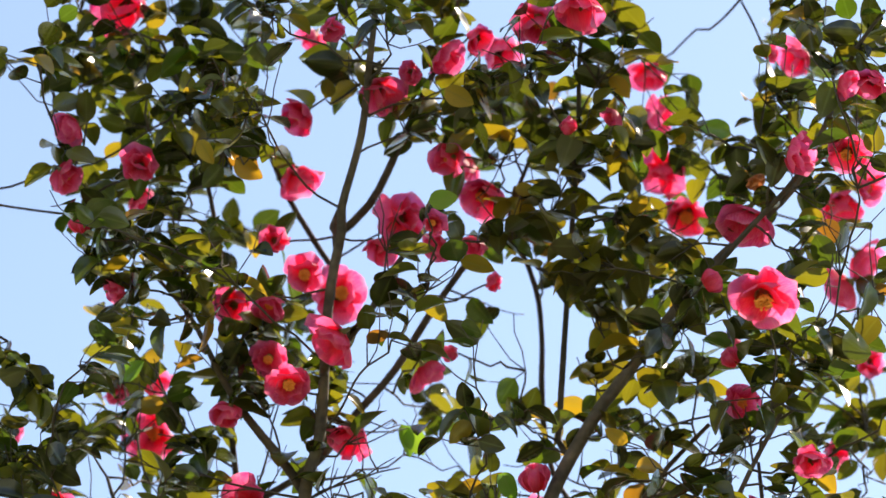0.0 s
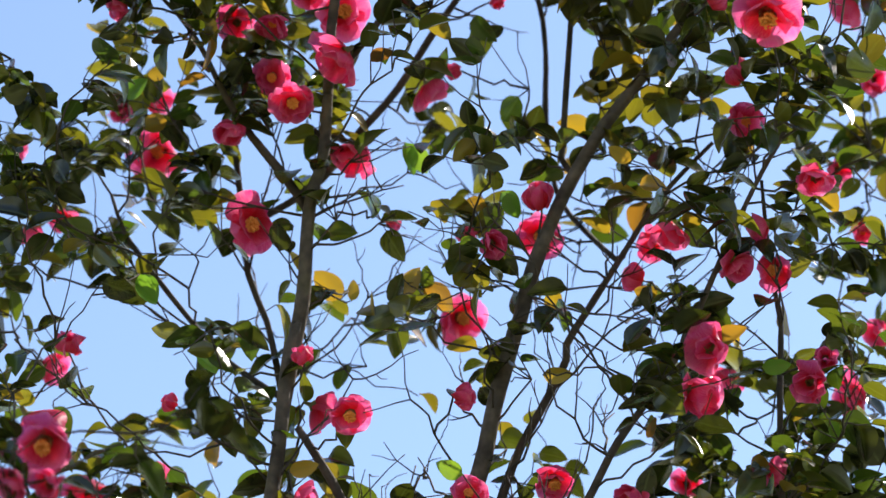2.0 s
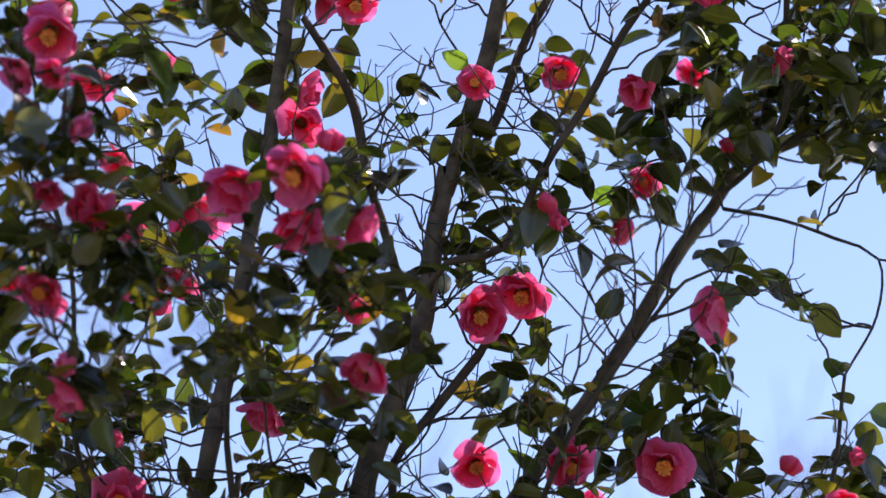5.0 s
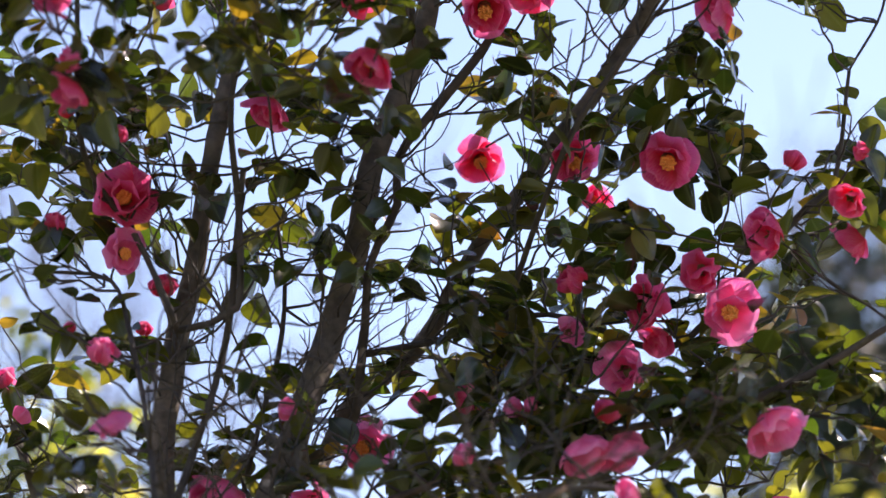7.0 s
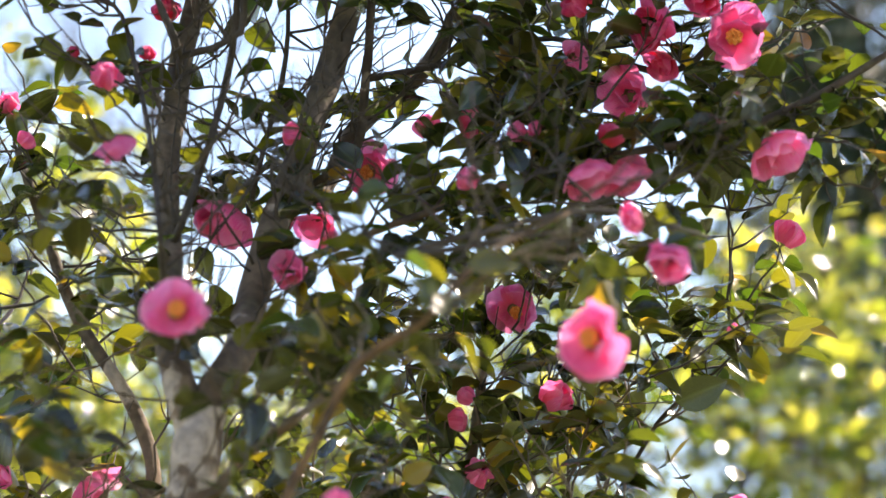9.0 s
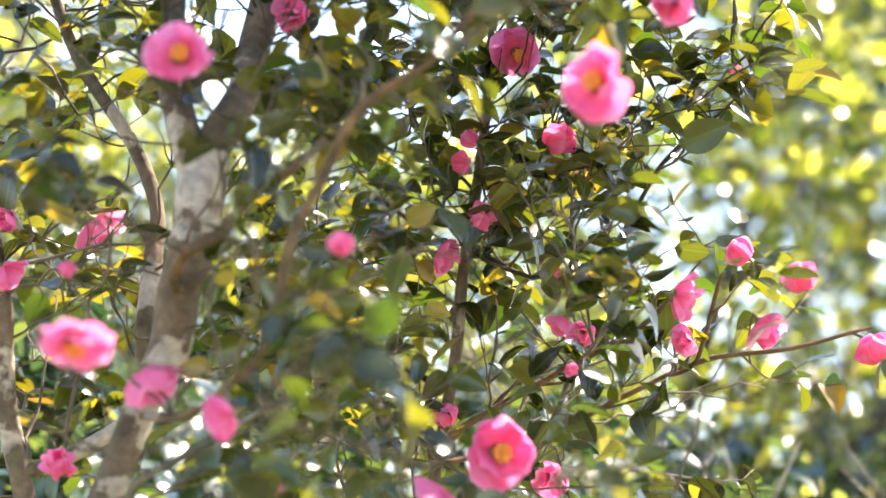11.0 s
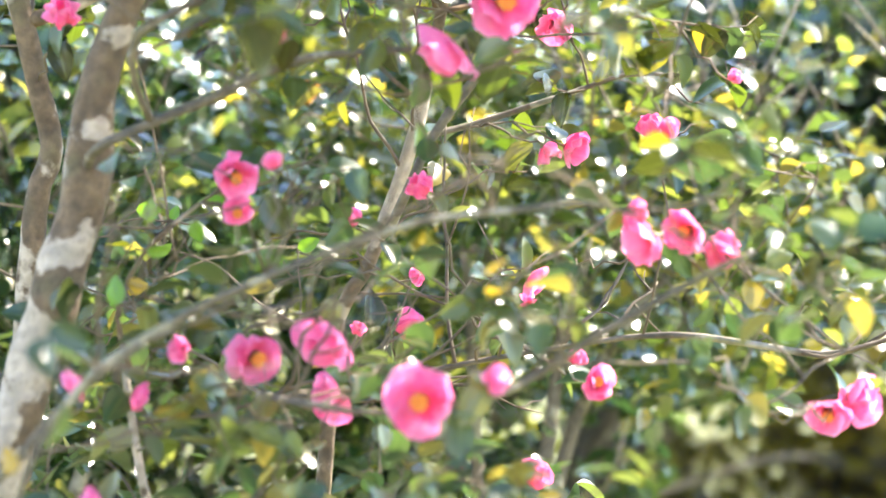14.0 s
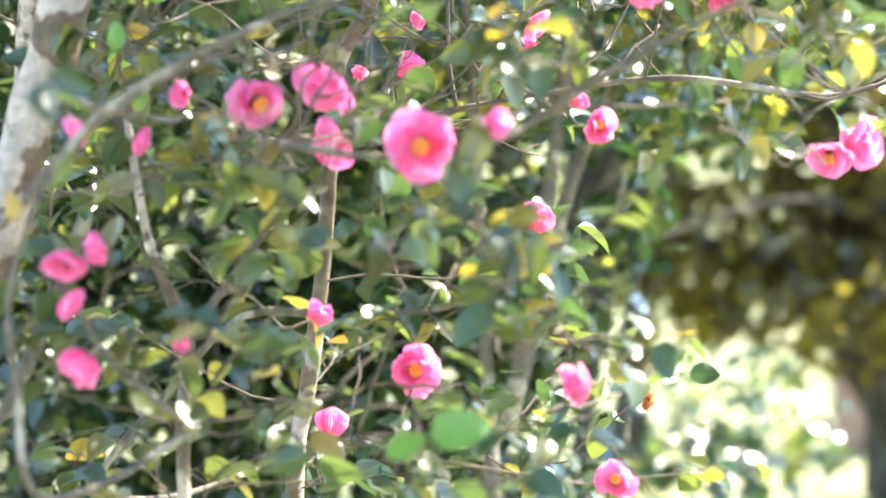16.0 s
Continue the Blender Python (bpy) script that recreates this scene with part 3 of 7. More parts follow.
limb(tree, "branch", [(-0.043, 5.114, 3.539, 0.0093), (-0.087, 5.087, 3.706, 0.0102), (-0.120, 5.066, 3.804, 0.0103), (-0.143, 5.042, 3.928, 0.0103), (-0.187, 5.029, 4.015, 0.0095), (-0.232, 5.011, 4.078, 0.0076)])
limb(tree, "branch", [(-0.266, 5.101, 4.184, 0.0078), (-0.333, 5.078, 4.222, 0.0068), (-0.401, 5.066, 4.272, 0.0068), (-0.401, 5.068, 4.285, 0.0058), (-0.481, 5.032, 4.374, 0.0058), (-0.538, 5.002, 4.450, 0.0049), (-0.562, 4.980, 4.513, 0.0039)])
limb(tree, "branch", [(-0.266, 5.093, 4.197, 0.0078), (-0.290, 5.063, 4.310, 0.0068), (-0.324, 5.035, 4.387, 0.0068), (-0.337, 5.000, 4.500, 0.0069), (-0.350, 4.962, 4.613, 0.0069), (-0.362, 4.881, 4.773, 0.0059), (-0.374, 4.832, 4.869, 0.0059), (-0.397, 4.756, 4.973, 0.0050), (-0.431, 4.676, 5.075, 0.0040), (-0.477, 4.597, 5.166, 0.0040)])
limb(tree, "branch", [(-0.213, 4.919, 4.431, 0.0097), (-0.259, 4.886, 4.495, 0.0097), (-0.316, 4.862, 4.557, 0.0087), (-0.362, 4.837, 4.619, 0.0068), (-0.419, 4.780, 4.717, 0.0049), (-0.499, 4.729, 4.789, 0.0039)])
limb(tree, "branch", [(-0.203, 5.043, 4.584, 0.0080), (-0.135, 5.010, 4.660, 0.0089), (-0.068, 4.976, 4.734, 0.0089), (-0.011, 4.939, 4.819, 0.0080), (0.045, 4.899, 4.891, 0.0070), (0.125, 4.835, 4.973, 0.0060), (0.170, 4.778, 5.053, 0.0040)])
limb(tree, "branch", [(-0.181, 4.784, 4.622, 0.0096), (-0.147, 4.766, 4.658, 0.0086), (-0.102, 4.737, 4.707, 0.0077), (-0.068, 4.707, 4.767, 0.0058), (-0.011, 4.664, 4.825, 0.0039)])
limb(tree, "branch", [(-0.170, 4.811, 4.904, 0.0090), (-0.113, 4.778, 4.950, 0.0090), (-0.068, 4.733, 5.030, 0.0079), (-0.023, 4.676, 5.109, 0.0069), (0.023, 4.608, 5.189, 0.0059), (0.045, 4.551, 5.257, 0.0040)])
limb(tree, "branch", [(-0.181, 4.934, 4.925, 0.0070), (-0.227, 4.902, 4.984, 0.0070), (-0.261, 4.869, 5.030, 0.0060), (-0.306, 4.801, 5.109, 0.0050), (-0.352, 4.744, 5.189, 0.0041)])
limb(tree, "branch", [(0.214, 5.096, 4.594, 0.0060), (0.192, 5.047, 4.706, 0.0070), (0.192, 4.993, 4.817, 0.0060), (0.181, 4.955, 4.901, 0.0060), (0.136, 4.903, 4.995, 0.0041)])
limb(tree, "branch", [(0.214, 4.925, 4.554, 0.0069), (0.226, 4.856, 4.715, 0.0069), (0.238, 4.755, 4.893, 0.0059), (0.250, 4.665, 5.007, 0.0059), (0.250, 4.574, 5.121, 0.0049), (0.261, 4.517, 5.200, 0.0040)])
limb(tree, "branch", [(0.475, 4.629, 4.725, 0.0067), (0.532, 4.583, 4.771, 0.0057), (0.611, 4.529, 4.840, 0.0057), (0.668, 4.448, 4.930, 0.0057), (0.702, 4.392, 4.998, 0.0048), (0.747, 4.347, 5.043, 0.0038)])
limb(tree, "branch", [(0.571, 5.017, 3.915, 0.0066), (0.574, 4.994, 4.052, 0.0066), (0.579, 4.954, 4.216, 0.0067), (0.580, 4.948, 4.241, 0.0057), (0.560, 4.910, 4.381, 0.0048), (0.551, 4.872, 4.482, 0.0038)])
limb(tree, "branch", [(-0.419, 4.969, 3.017, 0.0070), (-0.482, 4.991, 3.153, 0.0062), (-0.563, 4.939, 3.281, 0.0062), (-0.573, 4.840, 3.530, 0.0053), (-0.608, 4.779, 3.660, 0.0053), (-0.631, 4.707, 3.807, 0.0044)])
limb(tree, "branch", [(-0.318, 4.988, 3.034, 0.0070), (-0.321, 4.985, 3.211, 0.0071), (-0.333, 4.931, 3.358, 0.0062), (-0.299, 4.859, 3.544, 0.0062), (-0.253, 4.833, 3.612, 0.0053), (-0.195, 4.814, 3.660, 0.0045)])
limb(tree, "branch", [(-0.399, 4.977, 2.739, 0.0077), (-0.361, 5.003, 2.881, 0.0070), (-0.333, 5.025, 3.025, 0.0071), (-0.324, 5.005, 3.150, 0.0063), (-0.312, 4.969, 3.257, 0.0063)])
limb(tree, "branch", [(-0.319, 5.261, 2.810, 0.0054), (-0.298, 5.240, 2.906, 0.0054), (-0.266, 5.208, 3.023, 0.0054), (-0.256, 5.181, 3.131, 0.0046), (-0.267, 5.159, 3.230, 0.0036)])
limb(tree, "branch", [(-0.407, 4.638, 2.641, 0.0064), (-0.433, 4.774, 2.788, 0.0050), (-0.471, 4.923, 2.947, 0.0051), (-0.516, 4.996, 3.079, 0.0044), (-0.616, 4.987, 3.091, 0.0036)])
limb(tree, "limb", [(-0.680, 5.271, 1.319, 0.0268), (-0.659, 5.269, 1.681, 0.0250), (-0.627, 5.270, 1.787, 0.0232), (-0.659, 5.260, 1.914, 0.0232), (-0.691, 5.238, 2.084, 0.0232), (-0.701, 5.216, 2.222, 0.0215), (-0.745, 5.293, 2.469, 0.0182), (-0.788, 5.400, 2.906, 0.0132)])
limb(tree, "limb", [(-0.489, 5.259, 2.084, 0.0160), (-0.478, 5.234, 2.211, 0.0196), (-0.469, 5.282, 2.331, 0.0198), (-0.469, 5.314, 2.416, 0.0164), (-0.511, 5.336, 2.522, 0.0147), (-0.586, 5.357, 2.640, 0.0138), (-0.639, 5.389, 2.757, 0.0121), (-0.682, 5.400, 2.874, 0.0113), (-0.714, 5.421, 2.959, 0.0076)])
limb(tree, "branch", [(-0.250, 4.360, 2.050, 0.0066), (-0.230, 4.350, 2.100, 0.0081), (-0.210, 4.340, 2.190, 0.0089), (-0.170, 4.330, 2.270, 0.0089), (-0.120, 4.310, 2.370, 0.0081), (-0.030, 4.300, 2.430, 0.0066), (0.051, 4.327, 2.521, 0.0060), (0.166, 4.436, 2.612, 0.0046)])
limb(tree, "branch", [(-0.371, 4.644, 2.232, 0.0118), (-0.321, 4.644, 2.262, 0.0118), (-0.281, 4.632, 2.312, 0.0103), (-0.221, 4.634, 2.353, 0.0095), (-0.180, 4.621, 2.382, 0.0071), (-0.110, 4.625, 2.433, 0.0047)])
limb(tree, "branch", [(-0.071, 4.519, 2.569, 0.0063), (0.051, 4.551, 2.610, 0.0055), (0.216, 4.591, 2.653, 0.0056), (0.365, 4.525, 2.596, 0.0031)])
limb(tree, "branch", [(-0.021, 4.990, 2.750, 0.0069), (0.212, 5.004, 2.833, 0.0078), (0.414, 4.998, 2.869, 0.0087), (0.532, 4.997, 2.917, 0.0088), (0.620, 4.994, 2.965, 0.0079), (0.697, 4.988, 3.013, 0.0063)])
limb(tree, "branch", [(-0.021, 5.209, 3.044, 0.0073), (0.170, 5.189, 3.088, 0.0054), (0.362, 5.198, 3.034, 0.0073), (0.469, 5.160, 3.131, 0.0074), (0.588, 5.129, 3.253, 0.0074), (0.631, 5.114, 3.297, 0.0055), (0.656, 5.079, 3.469, 0.0037)])
limb(tree, "branch", [(0.224, 4.942, 3.346, 0.0062), (0.386, 4.881, 3.549, 0.0035), (0.462, 4.873, 3.561, 0.0027)])
limb(tree, "branch", [(0.479, 5.207, 3.820, 0.0048), (0.577, 5.201, 3.796, 0.0038), (0.663, 5.193, 3.760, 0.0038), (0.737, 5.195, 3.723, 0.0028)])
limb(tree, "branch", [(-0.481, 4.684, 1.761, 0.0087), (-0.391, 4.681, 1.801, 0.0087), (-0.301, 4.694, 1.841, 0.0079), (-0.191, 4.693, 1.881, 0.0071), (-0.060, 4.691, 1.891, 0.0047)])
limb(tree, "branch", [(-0.550, 4.260, 1.340, 0.0064), (-0.490, 4.270, 1.410, 0.0064), (-0.430, 4.280, 1.470, 0.0058), (-0.280, 4.290, 1.550, 0.0058), (-0.130, 4.300, 1.610, 0.0058), (-0.030, 4.300, 1.640, 0.0053), (0.070, 4.300, 1.650, 0.0048), (0.170, 4.290, 1.660, 0.0038), (0.240, 4.290, 1.640, 0.0032), (0.310, 4.290, 1.610, 0.0021)])
limb(tree, "branch", [(-0.430, 4.560, 1.900, 0.0070), (-0.360, 4.560, 1.940, 0.0070), (-0.280, 4.570, 1.990, 0.0062), (-0.190, 4.560, 2.040, 0.0039)])
limb(tree, "branch", [(-0.817, 4.732, 4.927, 0.0026), (-0.738, 4.733, 4.950, 0.0026), (-0.670, 4.722, 4.973, 0.0026), (-0.590, 4.722, 4.996, 0.0024), (-0.499, 4.688, 5.041, 0.0024)])
# limbs added out of view, for leaves that shade the middle of the crown
limb(tree, "limb", [(0.85, 5.15, 4.02, 0.014), (1.05, 5.4, 4.25, 0.012), (1.4, 5.85, 4.8, 0.010), (1.8, 6.25, 5.3, 0.007), (2.1, 6.5, 5.7, 0.004)])
limb(tree, "branch", [(1.1, 5.5, 4.3, 0.008), (1.25, 5.6, 4.7, 0.007), (1.3, 5.8, 5.1, 0.005)])
limb(shrub, "stem", [(0.075, 5.485, 2.821, 0.0056), (0.064, 5.527, 2.640, 0.0095), (0.043, 5.559, 2.480, 0.0114), (0.021, 5.581, 2.320, 0.0124), (0.000, 5.602, 2.150, 0.0124), (-0.043, 5.634, 1.905, 0.0133), (-0.064, 5.634, 1.820, 0.0142), (-0.106, 5.644, 1.702, 0.0151), (-0.149, 5.644, 1.596, 0.0151), (-0.192, 5.644, 1.521, 0.0151), (-0.213, 5.634, 1.340, 0.0161), (-0.224, 5.634, 1.149, 0.0170), (-0.256, 5.613, 0.957, 0.0180), (-0.277, 5.591, 0.808, 0.0190), (-0.298, 5.506, 0.318, 0.0209)])
limb(shrub, "branch", [(-0.085, 5.313, 1.691, 0.0098), (-0.032, 5.299, 1.797, 0.0098), (0.032, 5.302, 1.893, 0.0098), (0.085, 5.289, 1.957, 0.0081), (0.159, 5.279, 2.052, 0.0071), (0.180, 5.266, 2.105, 0.0063), (0.191, 5.268, 2.137, 0.0053), (0.276, 5.245, 2.243, 0.0045)])
limb(shrub, "branch", [(-0.170, 4.400, 1.400, 0.0066), (-0.110, 4.400, 1.390, 0.0052), (0.020, 4.400, 1.400, 0.0059), (0.110, 4.400, 1.440, 0.0066), (0.190, 4.400, 1.490, 0.0066), (0.310, 4.390, 1.560, 0.0059), (0.390, 4.380, 1.600, 0.0037)])
limb(shrub, "branch", [(0.223, 5.313, 1.479, 0.0053), (0.351, 5.301, 1.489, 0.0063), (0.435, 5.288, 1.479, 0.0063), (0.574, 5.279, 1.458, 0.0063), (0.669, 5.268, 1.479, 0.0045)])
limb(shrub, "branch", [(0.032, 5.570, 2.395, 0.0076), (0.138, 5.581, 2.341, 0.0047), (0.256, 5.570, 2.373, 0.0047), (0.309, 5.559, 2.448, 0.0047), (0.351, 5.538, 2.522, 0.0047), (0.415, 5.527, 2.586, 0.0038)])
limb(shrub, "branch", [(-0.032, 5.613, 2.054, 0.0085), (0.064, 5.613, 2.118, 0.0076), (0.202, 5.602, 2.192, 0.0066), (0.319, 5.581, 2.256, 0.0056), (0.394, 5.570, 2.331, 0.0038)])
limb(shrub, "branch", [(0.053, 5.687, 1.851, 0.0067), (0.192, 5.676, 1.894, 0.0058), (0.288, 5.676, 1.926, 0.0048), (0.362, 5.666, 1.926, 0.0038)])
limb(shrub, "branch", [(0.160, 5.719, 2.086, 0.0058), (0.309, 5.708, 2.160, 0.0058), (0.437, 5.687, 2.214, 0.0058), (0.586, 5.676, 2.235, 0.0048), (0.714, 5.655, 2.267, 0.0038)])
limb(shrub, "branch", [(0.415, 5.581, 2.203, 0.0047), (0.437, 5.570, 2.277, 0.0047), (0.458, 5.559, 2.352, 0.0038), (0.469, 5.559, 2.384, 0.0029)])
limb(shrub, "branch", [(-0.209, 5.093, 1.135, 0.0086), (-0.324, 5.099, 1.134, 0.0069), (-0.439, 5.076, 1.020, 0.0061), (-0.544, 5.059, 0.883, 0.0061)])
limb(small, "stem", [(-0.398, 4.783, 0.551, 0.0132), (-0.398, 4.852, 0.887, 0.0124), (-0.398, 4.859, 1.000, 0.0124), (-0.388, 4.868, 1.112, 0.0115), (-0.428, 4.865, 1.204, 0.0099), (-0.449, 4.864, 1.265, 0.0083), (-0.480, 4.882, 1.449, 0.0065), (-0.470, 4.881, 1.439, 0.0065), (-0.490, 4.883, 1.520, 0.0049), (-0.449, 4.880, 1.612, 0.0041), (-0.367, 4.875, 1.684, 0.0033)])
limb(small, "branch", [(-0.388, 4.867, 1.122, 0.0074), (-0.337, 4.879, 1.194, 0.0075), (-0.276, 4.891, 1.275, 0.0057), (-0.204, 4.885, 1.337, 0.0041)])
limb(small, "branch", [(-0.370, 4.460, 1.040, 0.0060), (-0.460, 4.460, 1.120, 0.0053), (-0.500, 4.460, 1.180, 0.0045), (-0.560, 4.460, 1.280, 0.0038)])
limb(small, "branch", [(-0.550, 4.330, 0.960, 0.0066), (-0.570, 4.340, 1.090, 0.0074), (-0.580, 4.350, 1.220, 0.0059), (-0.520, 4.370, 1.380, 0.0052), (-0.380, 4.380, 1.500, 0.0059), (-0.240, 4.390, 1.570, 0.0052)])
NODE_AT = np.array(NODES)


def sprout(owner, line):
    """Later twigs may fork from this one."""
    global NODE_AT
    NODE_AT = np.concatenate([NODE_AT, line[1::2]])
    OWNERS.extend([owner] * len(line[1::2]))


def reach(p):
    """The nearest place on a limb or twig from which a twig can grow up to p."""
    d = np.linalg.norm(NODE_AT[:, :3] - np.array(p), axis=1)
    cost = d + 1.6 * np.maximum(0, NODE_AT[:, 2] - p[2] + 0.03) + 0.4 * NODE_AT[:, 3] + np.where(d < 0.05, 0.08, 0)
    near = np.flatnonzero(cost < cost.min() + 0.03)
    i = int(rng.choice(list(near)))
    return Vector(NODE_AT[i, :3]), OWNERS[i]


def twig(owner, a, b, ra, rb, bend=0.035):
    a, b = Vector(a), Vector(b)
    n = (b - a).length
    pts = [(*a, ra)]
    steps = 3 if n < 0.12 else 6
    sway = wild(n * bend)
    for k in range(1, steps):
        u = k / steps
        kink = wild(min(n * 0.035, 0.005)) + sway * math.sin(math.pi * u) + Vector((0, 0, -n * bend * math.sin(math.pi * u)))
        pts.append((*(a.lerp(b, u) + kink), ra + (rb - ra) * u))
    pts.append((*b, rb))
    line = smooth_line(pts, 0.025)
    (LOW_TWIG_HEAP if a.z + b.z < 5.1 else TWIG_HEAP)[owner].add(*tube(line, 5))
    return line


def on_line(line, u):
    """The place at the share u of a twig."""
    return Vector(line[min(len(line) - 1, int(u * len(line)))][:3])


AIR = []


def air(x, y, z, r):
    """A gap in the crown, where the sky shows between the leaves from the standpoint."""
    d = Vector((x, y, z)) - EYE
    AIR.append((*d.normalized(), math.cos(math.atan(r / d.length))))


def open_air(*points):
    """True if one of the points lies in a gap of the crown."""
    d = np.array([Vector(p) - EYE for p in points])
    d /= np.linalg.norm(d, axis=1, keepdims=True)
    return bool((d @ GAPS[:, :3].T > GAPS[:, 3]).any())


air(-0.62, 3.86, 4.62, 0.038)
air(-0.62, 3.94, 4.52, 0.038)
air(-0.59, 3.94, 4.52, 0.024)
air(-0.62, 3.97, 4.48, 0.042)
air(-0.61, 3.99, 4.45, 0.025)
air(-0.61, 4.04, 4.38, 0.055)
air(-0.59, 4.08, 4.32, 0.059)
air(-0.56, 4.12, 4.27, 0.059)
air(-0.62, 4.10, 4.29, 0.050)
air(-0.55, 4.15, 4.23, 0.030)
air(-0.59, 4.14, 4.24, 0.025)
air(0.40, 3.88, 4.63, 0.071)
air(0.47, 3.85, 4.65, 0.025)
air(0.42, 3.92, 4.57, 0.042)
air(0.45, 3.95, 4.53, 0.018)
air(0.41, 3.95, 4.54, 0.024)
air(0.44, 3.90, 4.59, 0.038)
air(0.34, 3.88, 4.64, 0.015)
air(-0.21, 3.93, 4.58, 0.018)
air(-0.37, 3.97, 4.52, 0.011)
air(-0.16, 4.06, 4.42, 0.025)
air(-0.18, 4.07, 4.40, 0.018)
air(-0.10, 4.03, 4.45, 0.024)
air(-0.04, 4.02, 4.48, 0.018)
air(-0.11, 4.06, 4.41, 0.018)
air(-0.05, 4.04, 4.45, 0.017)
air(0.12, 4.02, 4.47, 0.022)
air(0.10, 4.04, 4.45, 0.015)
air(-0.18, 3.95, 4.56, 0.015)
air(-0.24, 3.94, 4.56, 0.012)
air(-0.03, 3.93, 4.60, 0.013)
air(-0.12, 4.09, 4.37, 0.017)
air(0.13, 4.13, 4.32, 0.030)
air(0.10, 4.15, 4.28, 0.022)
air(0.12, 4.17, 4.25, 0.018)
air(0.07, 4.13, 4.32, 0.013)
air(0.19, 4.14, 4.29, 0.017)
air(0.19, 4.18, 4.24, 0.015)
air(-0.11, 4.19, 4.23, 0.012)
air(-0.06, 4.24, 4.15, 0.024)
air(-0.09, 4.26, 4.12, 0.018)
air(-0.02, 4.27, 4.10, 0.029)
air(-0.06, 4.25, 4.13, 0.024)
air(0.02, 4.27, 4.11, 0.022)
air(0.03, 4.19, 4.23, 0.012)
air(0.09, 4.18, 4.23, 0.018)
air(0.09, 4.21, 4.20, 0.012)
air(-0.06, 4.22, 4.18, 0.012)
air(0.13, 4.25, 4.13, 0.012)
air(-0.26, 4.27, 4.10, 0.018)
air(-0.27, 4.23, 4.16, 0.013)
air(-0.12, 4.28, 4.08, 0.015)
air(-0.15, 4.28, 4.08, 0.012)
air(-0.51, 4.25, 4.08, 0.015)
air(-0.59, 4.22, 4.12, 0.013)
air(0.35, 4.26, 4.10, 0.015)
air(0.48, 4.23, 4.12, 0.015)
air(0.47, 4.26, 4.08, 0.017)
air(0.42, 4.08, 4.37, 0.012)
air(0.20, 4.16, 4.26, 0.012)
air(0.25, 4.27, 4.08, 0.012)
air(0.30, 4.25, 4.12, 0.012)
air(0.39, 4.24, 4.12, 0.011)
air(-0.39, 3.90, 4.60, 0.010)
air(-0.29, 3.90, 4.61, 0.010)
air(0.13, 3.93, 4.58, 0.010)
air(0.23, 4.01, 4.47, 0.010)
air(0.19, 4.10, 4.36, 0.012)
air(-0.01, 4.16, 4.27, 0.010)
air(-0.27, 4.03, 4.44, 0.010)
air(-0.11, 4.32, 4.02, 0.035)
air(-0.14, 4.32, 4.01, 0.024)
air(-0.14, 4.28, 4.08, 0.022)
air(-0.10, 4.30, 4.05, 0.015)
air(-0.13, 4.33, 4.00, 0.030)
air(-0.16, 4.33, 3.99, 0.018)
air(-0.09, 4.34, 3.98, 0.027)
air(-0.08, 4.33, 4.01, 0.018)
air(-0.00, 4.31, 4.03, 0.017)
air(-0.03, 4.32, 4.02, 0.018)
air(-0.04, 4.27, 4.10, 0.022)
air(0.01, 4.27, 4.10, 0.018)
air(0.11, 4.19, 4.23, 0.018)
air(0.07, 4.18, 4.24, 0.015)
air(-0.35, 4.30, 4.03, 0.013)
air(-0.30, 4.32, 3.99, 0.022)
air(-0.31, 4.34, 3.96, 0.035)
air(-0.36, 4.34, 3.95, 0.029)
air(-0.27, 4.35, 3.94, 0.013)
air(-0.25, 4.36, 3.93, 0.012)
air(-0.48, 4.36, 3.89, 0.055)
air(-0.45, 4.40, 3.83, 0.047)
air(-0.51, 4.35, 3.92, 0.030)
air(-0.42, 4.39, 3.86, 0.034)
air(-0.49, 4.38, 3.86, 0.024)
air(-0.39, 4.41, 3.83, 0.034)
air(-0.31, 4.41, 3.83, 0.020)
air(-0.36, 4.45, 3.75, 0.025)
air(-0.28, 4.46, 3.74, 0.015)
air(-0.59, 4.40, 3.80, 0.017)
air(-0.53, 4.41, 3.80, 0.013)
air(-0.62, 4.35, 3.88, 0.015)
air(-0.58, 4.32, 3.94, 0.017)
air(-0.54, 4.32, 3.95, 0.020)
air(-0.51, 4.33, 3.94, 0.022)
air(-0.48, 4.46, 3.71, 0.013)
air(-0.44, 4.36, 3.92, 0.024)
air(-0.17, 4.40, 3.87, 0.015)
air(-0.15, 4.39, 3.89, 0.012)
air(-0.07, 4.40, 3.87, 0.029)
air(-0.03, 4.40, 3.88, 0.015)
air(-0.04, 4.39, 3.89, 0.011)
air(-0.01, 4.41, 3.86, 0.015)
air(-0.06, 4.45, 3.79, 0.032)
air(-0.07, 4.47, 3.75, 0.025)
air(-0.02, 4.45, 3.79, 0.022)
air(-0.00, 4.46, 3.76, 0.025)
air(0.04, 4.45, 3.79, 0.022)
air(-0.09, 4.47, 3.73, 0.013)
air(-0.11, 4.48, 3.72, 0.012)
air(0.02, 4.40, 3.88, 0.015)
air(0.01, 4.42, 3.83, 0.013)
air(0.15, 4.38, 3.90, 0.013)
air(0.17, 4.43, 3.82, 0.013)
air(0.19, 4.44, 3.79, 0.029)
air(0.16, 4.45, 3.77, 0.015)
air(0.23, 4.45, 3.77, 0.018)
air(0.24, 4.40, 3.87, 0.017)
air(0.26, 4.41, 3.84, 0.012)
air(0.29, 4.39, 3.87, 0.015)
air(0.23, 4.42, 3.83, 0.015)
air(0.13, 4.47, 3.73, 0.017)
air(0.26, 4.47, 3.72, 0.013)
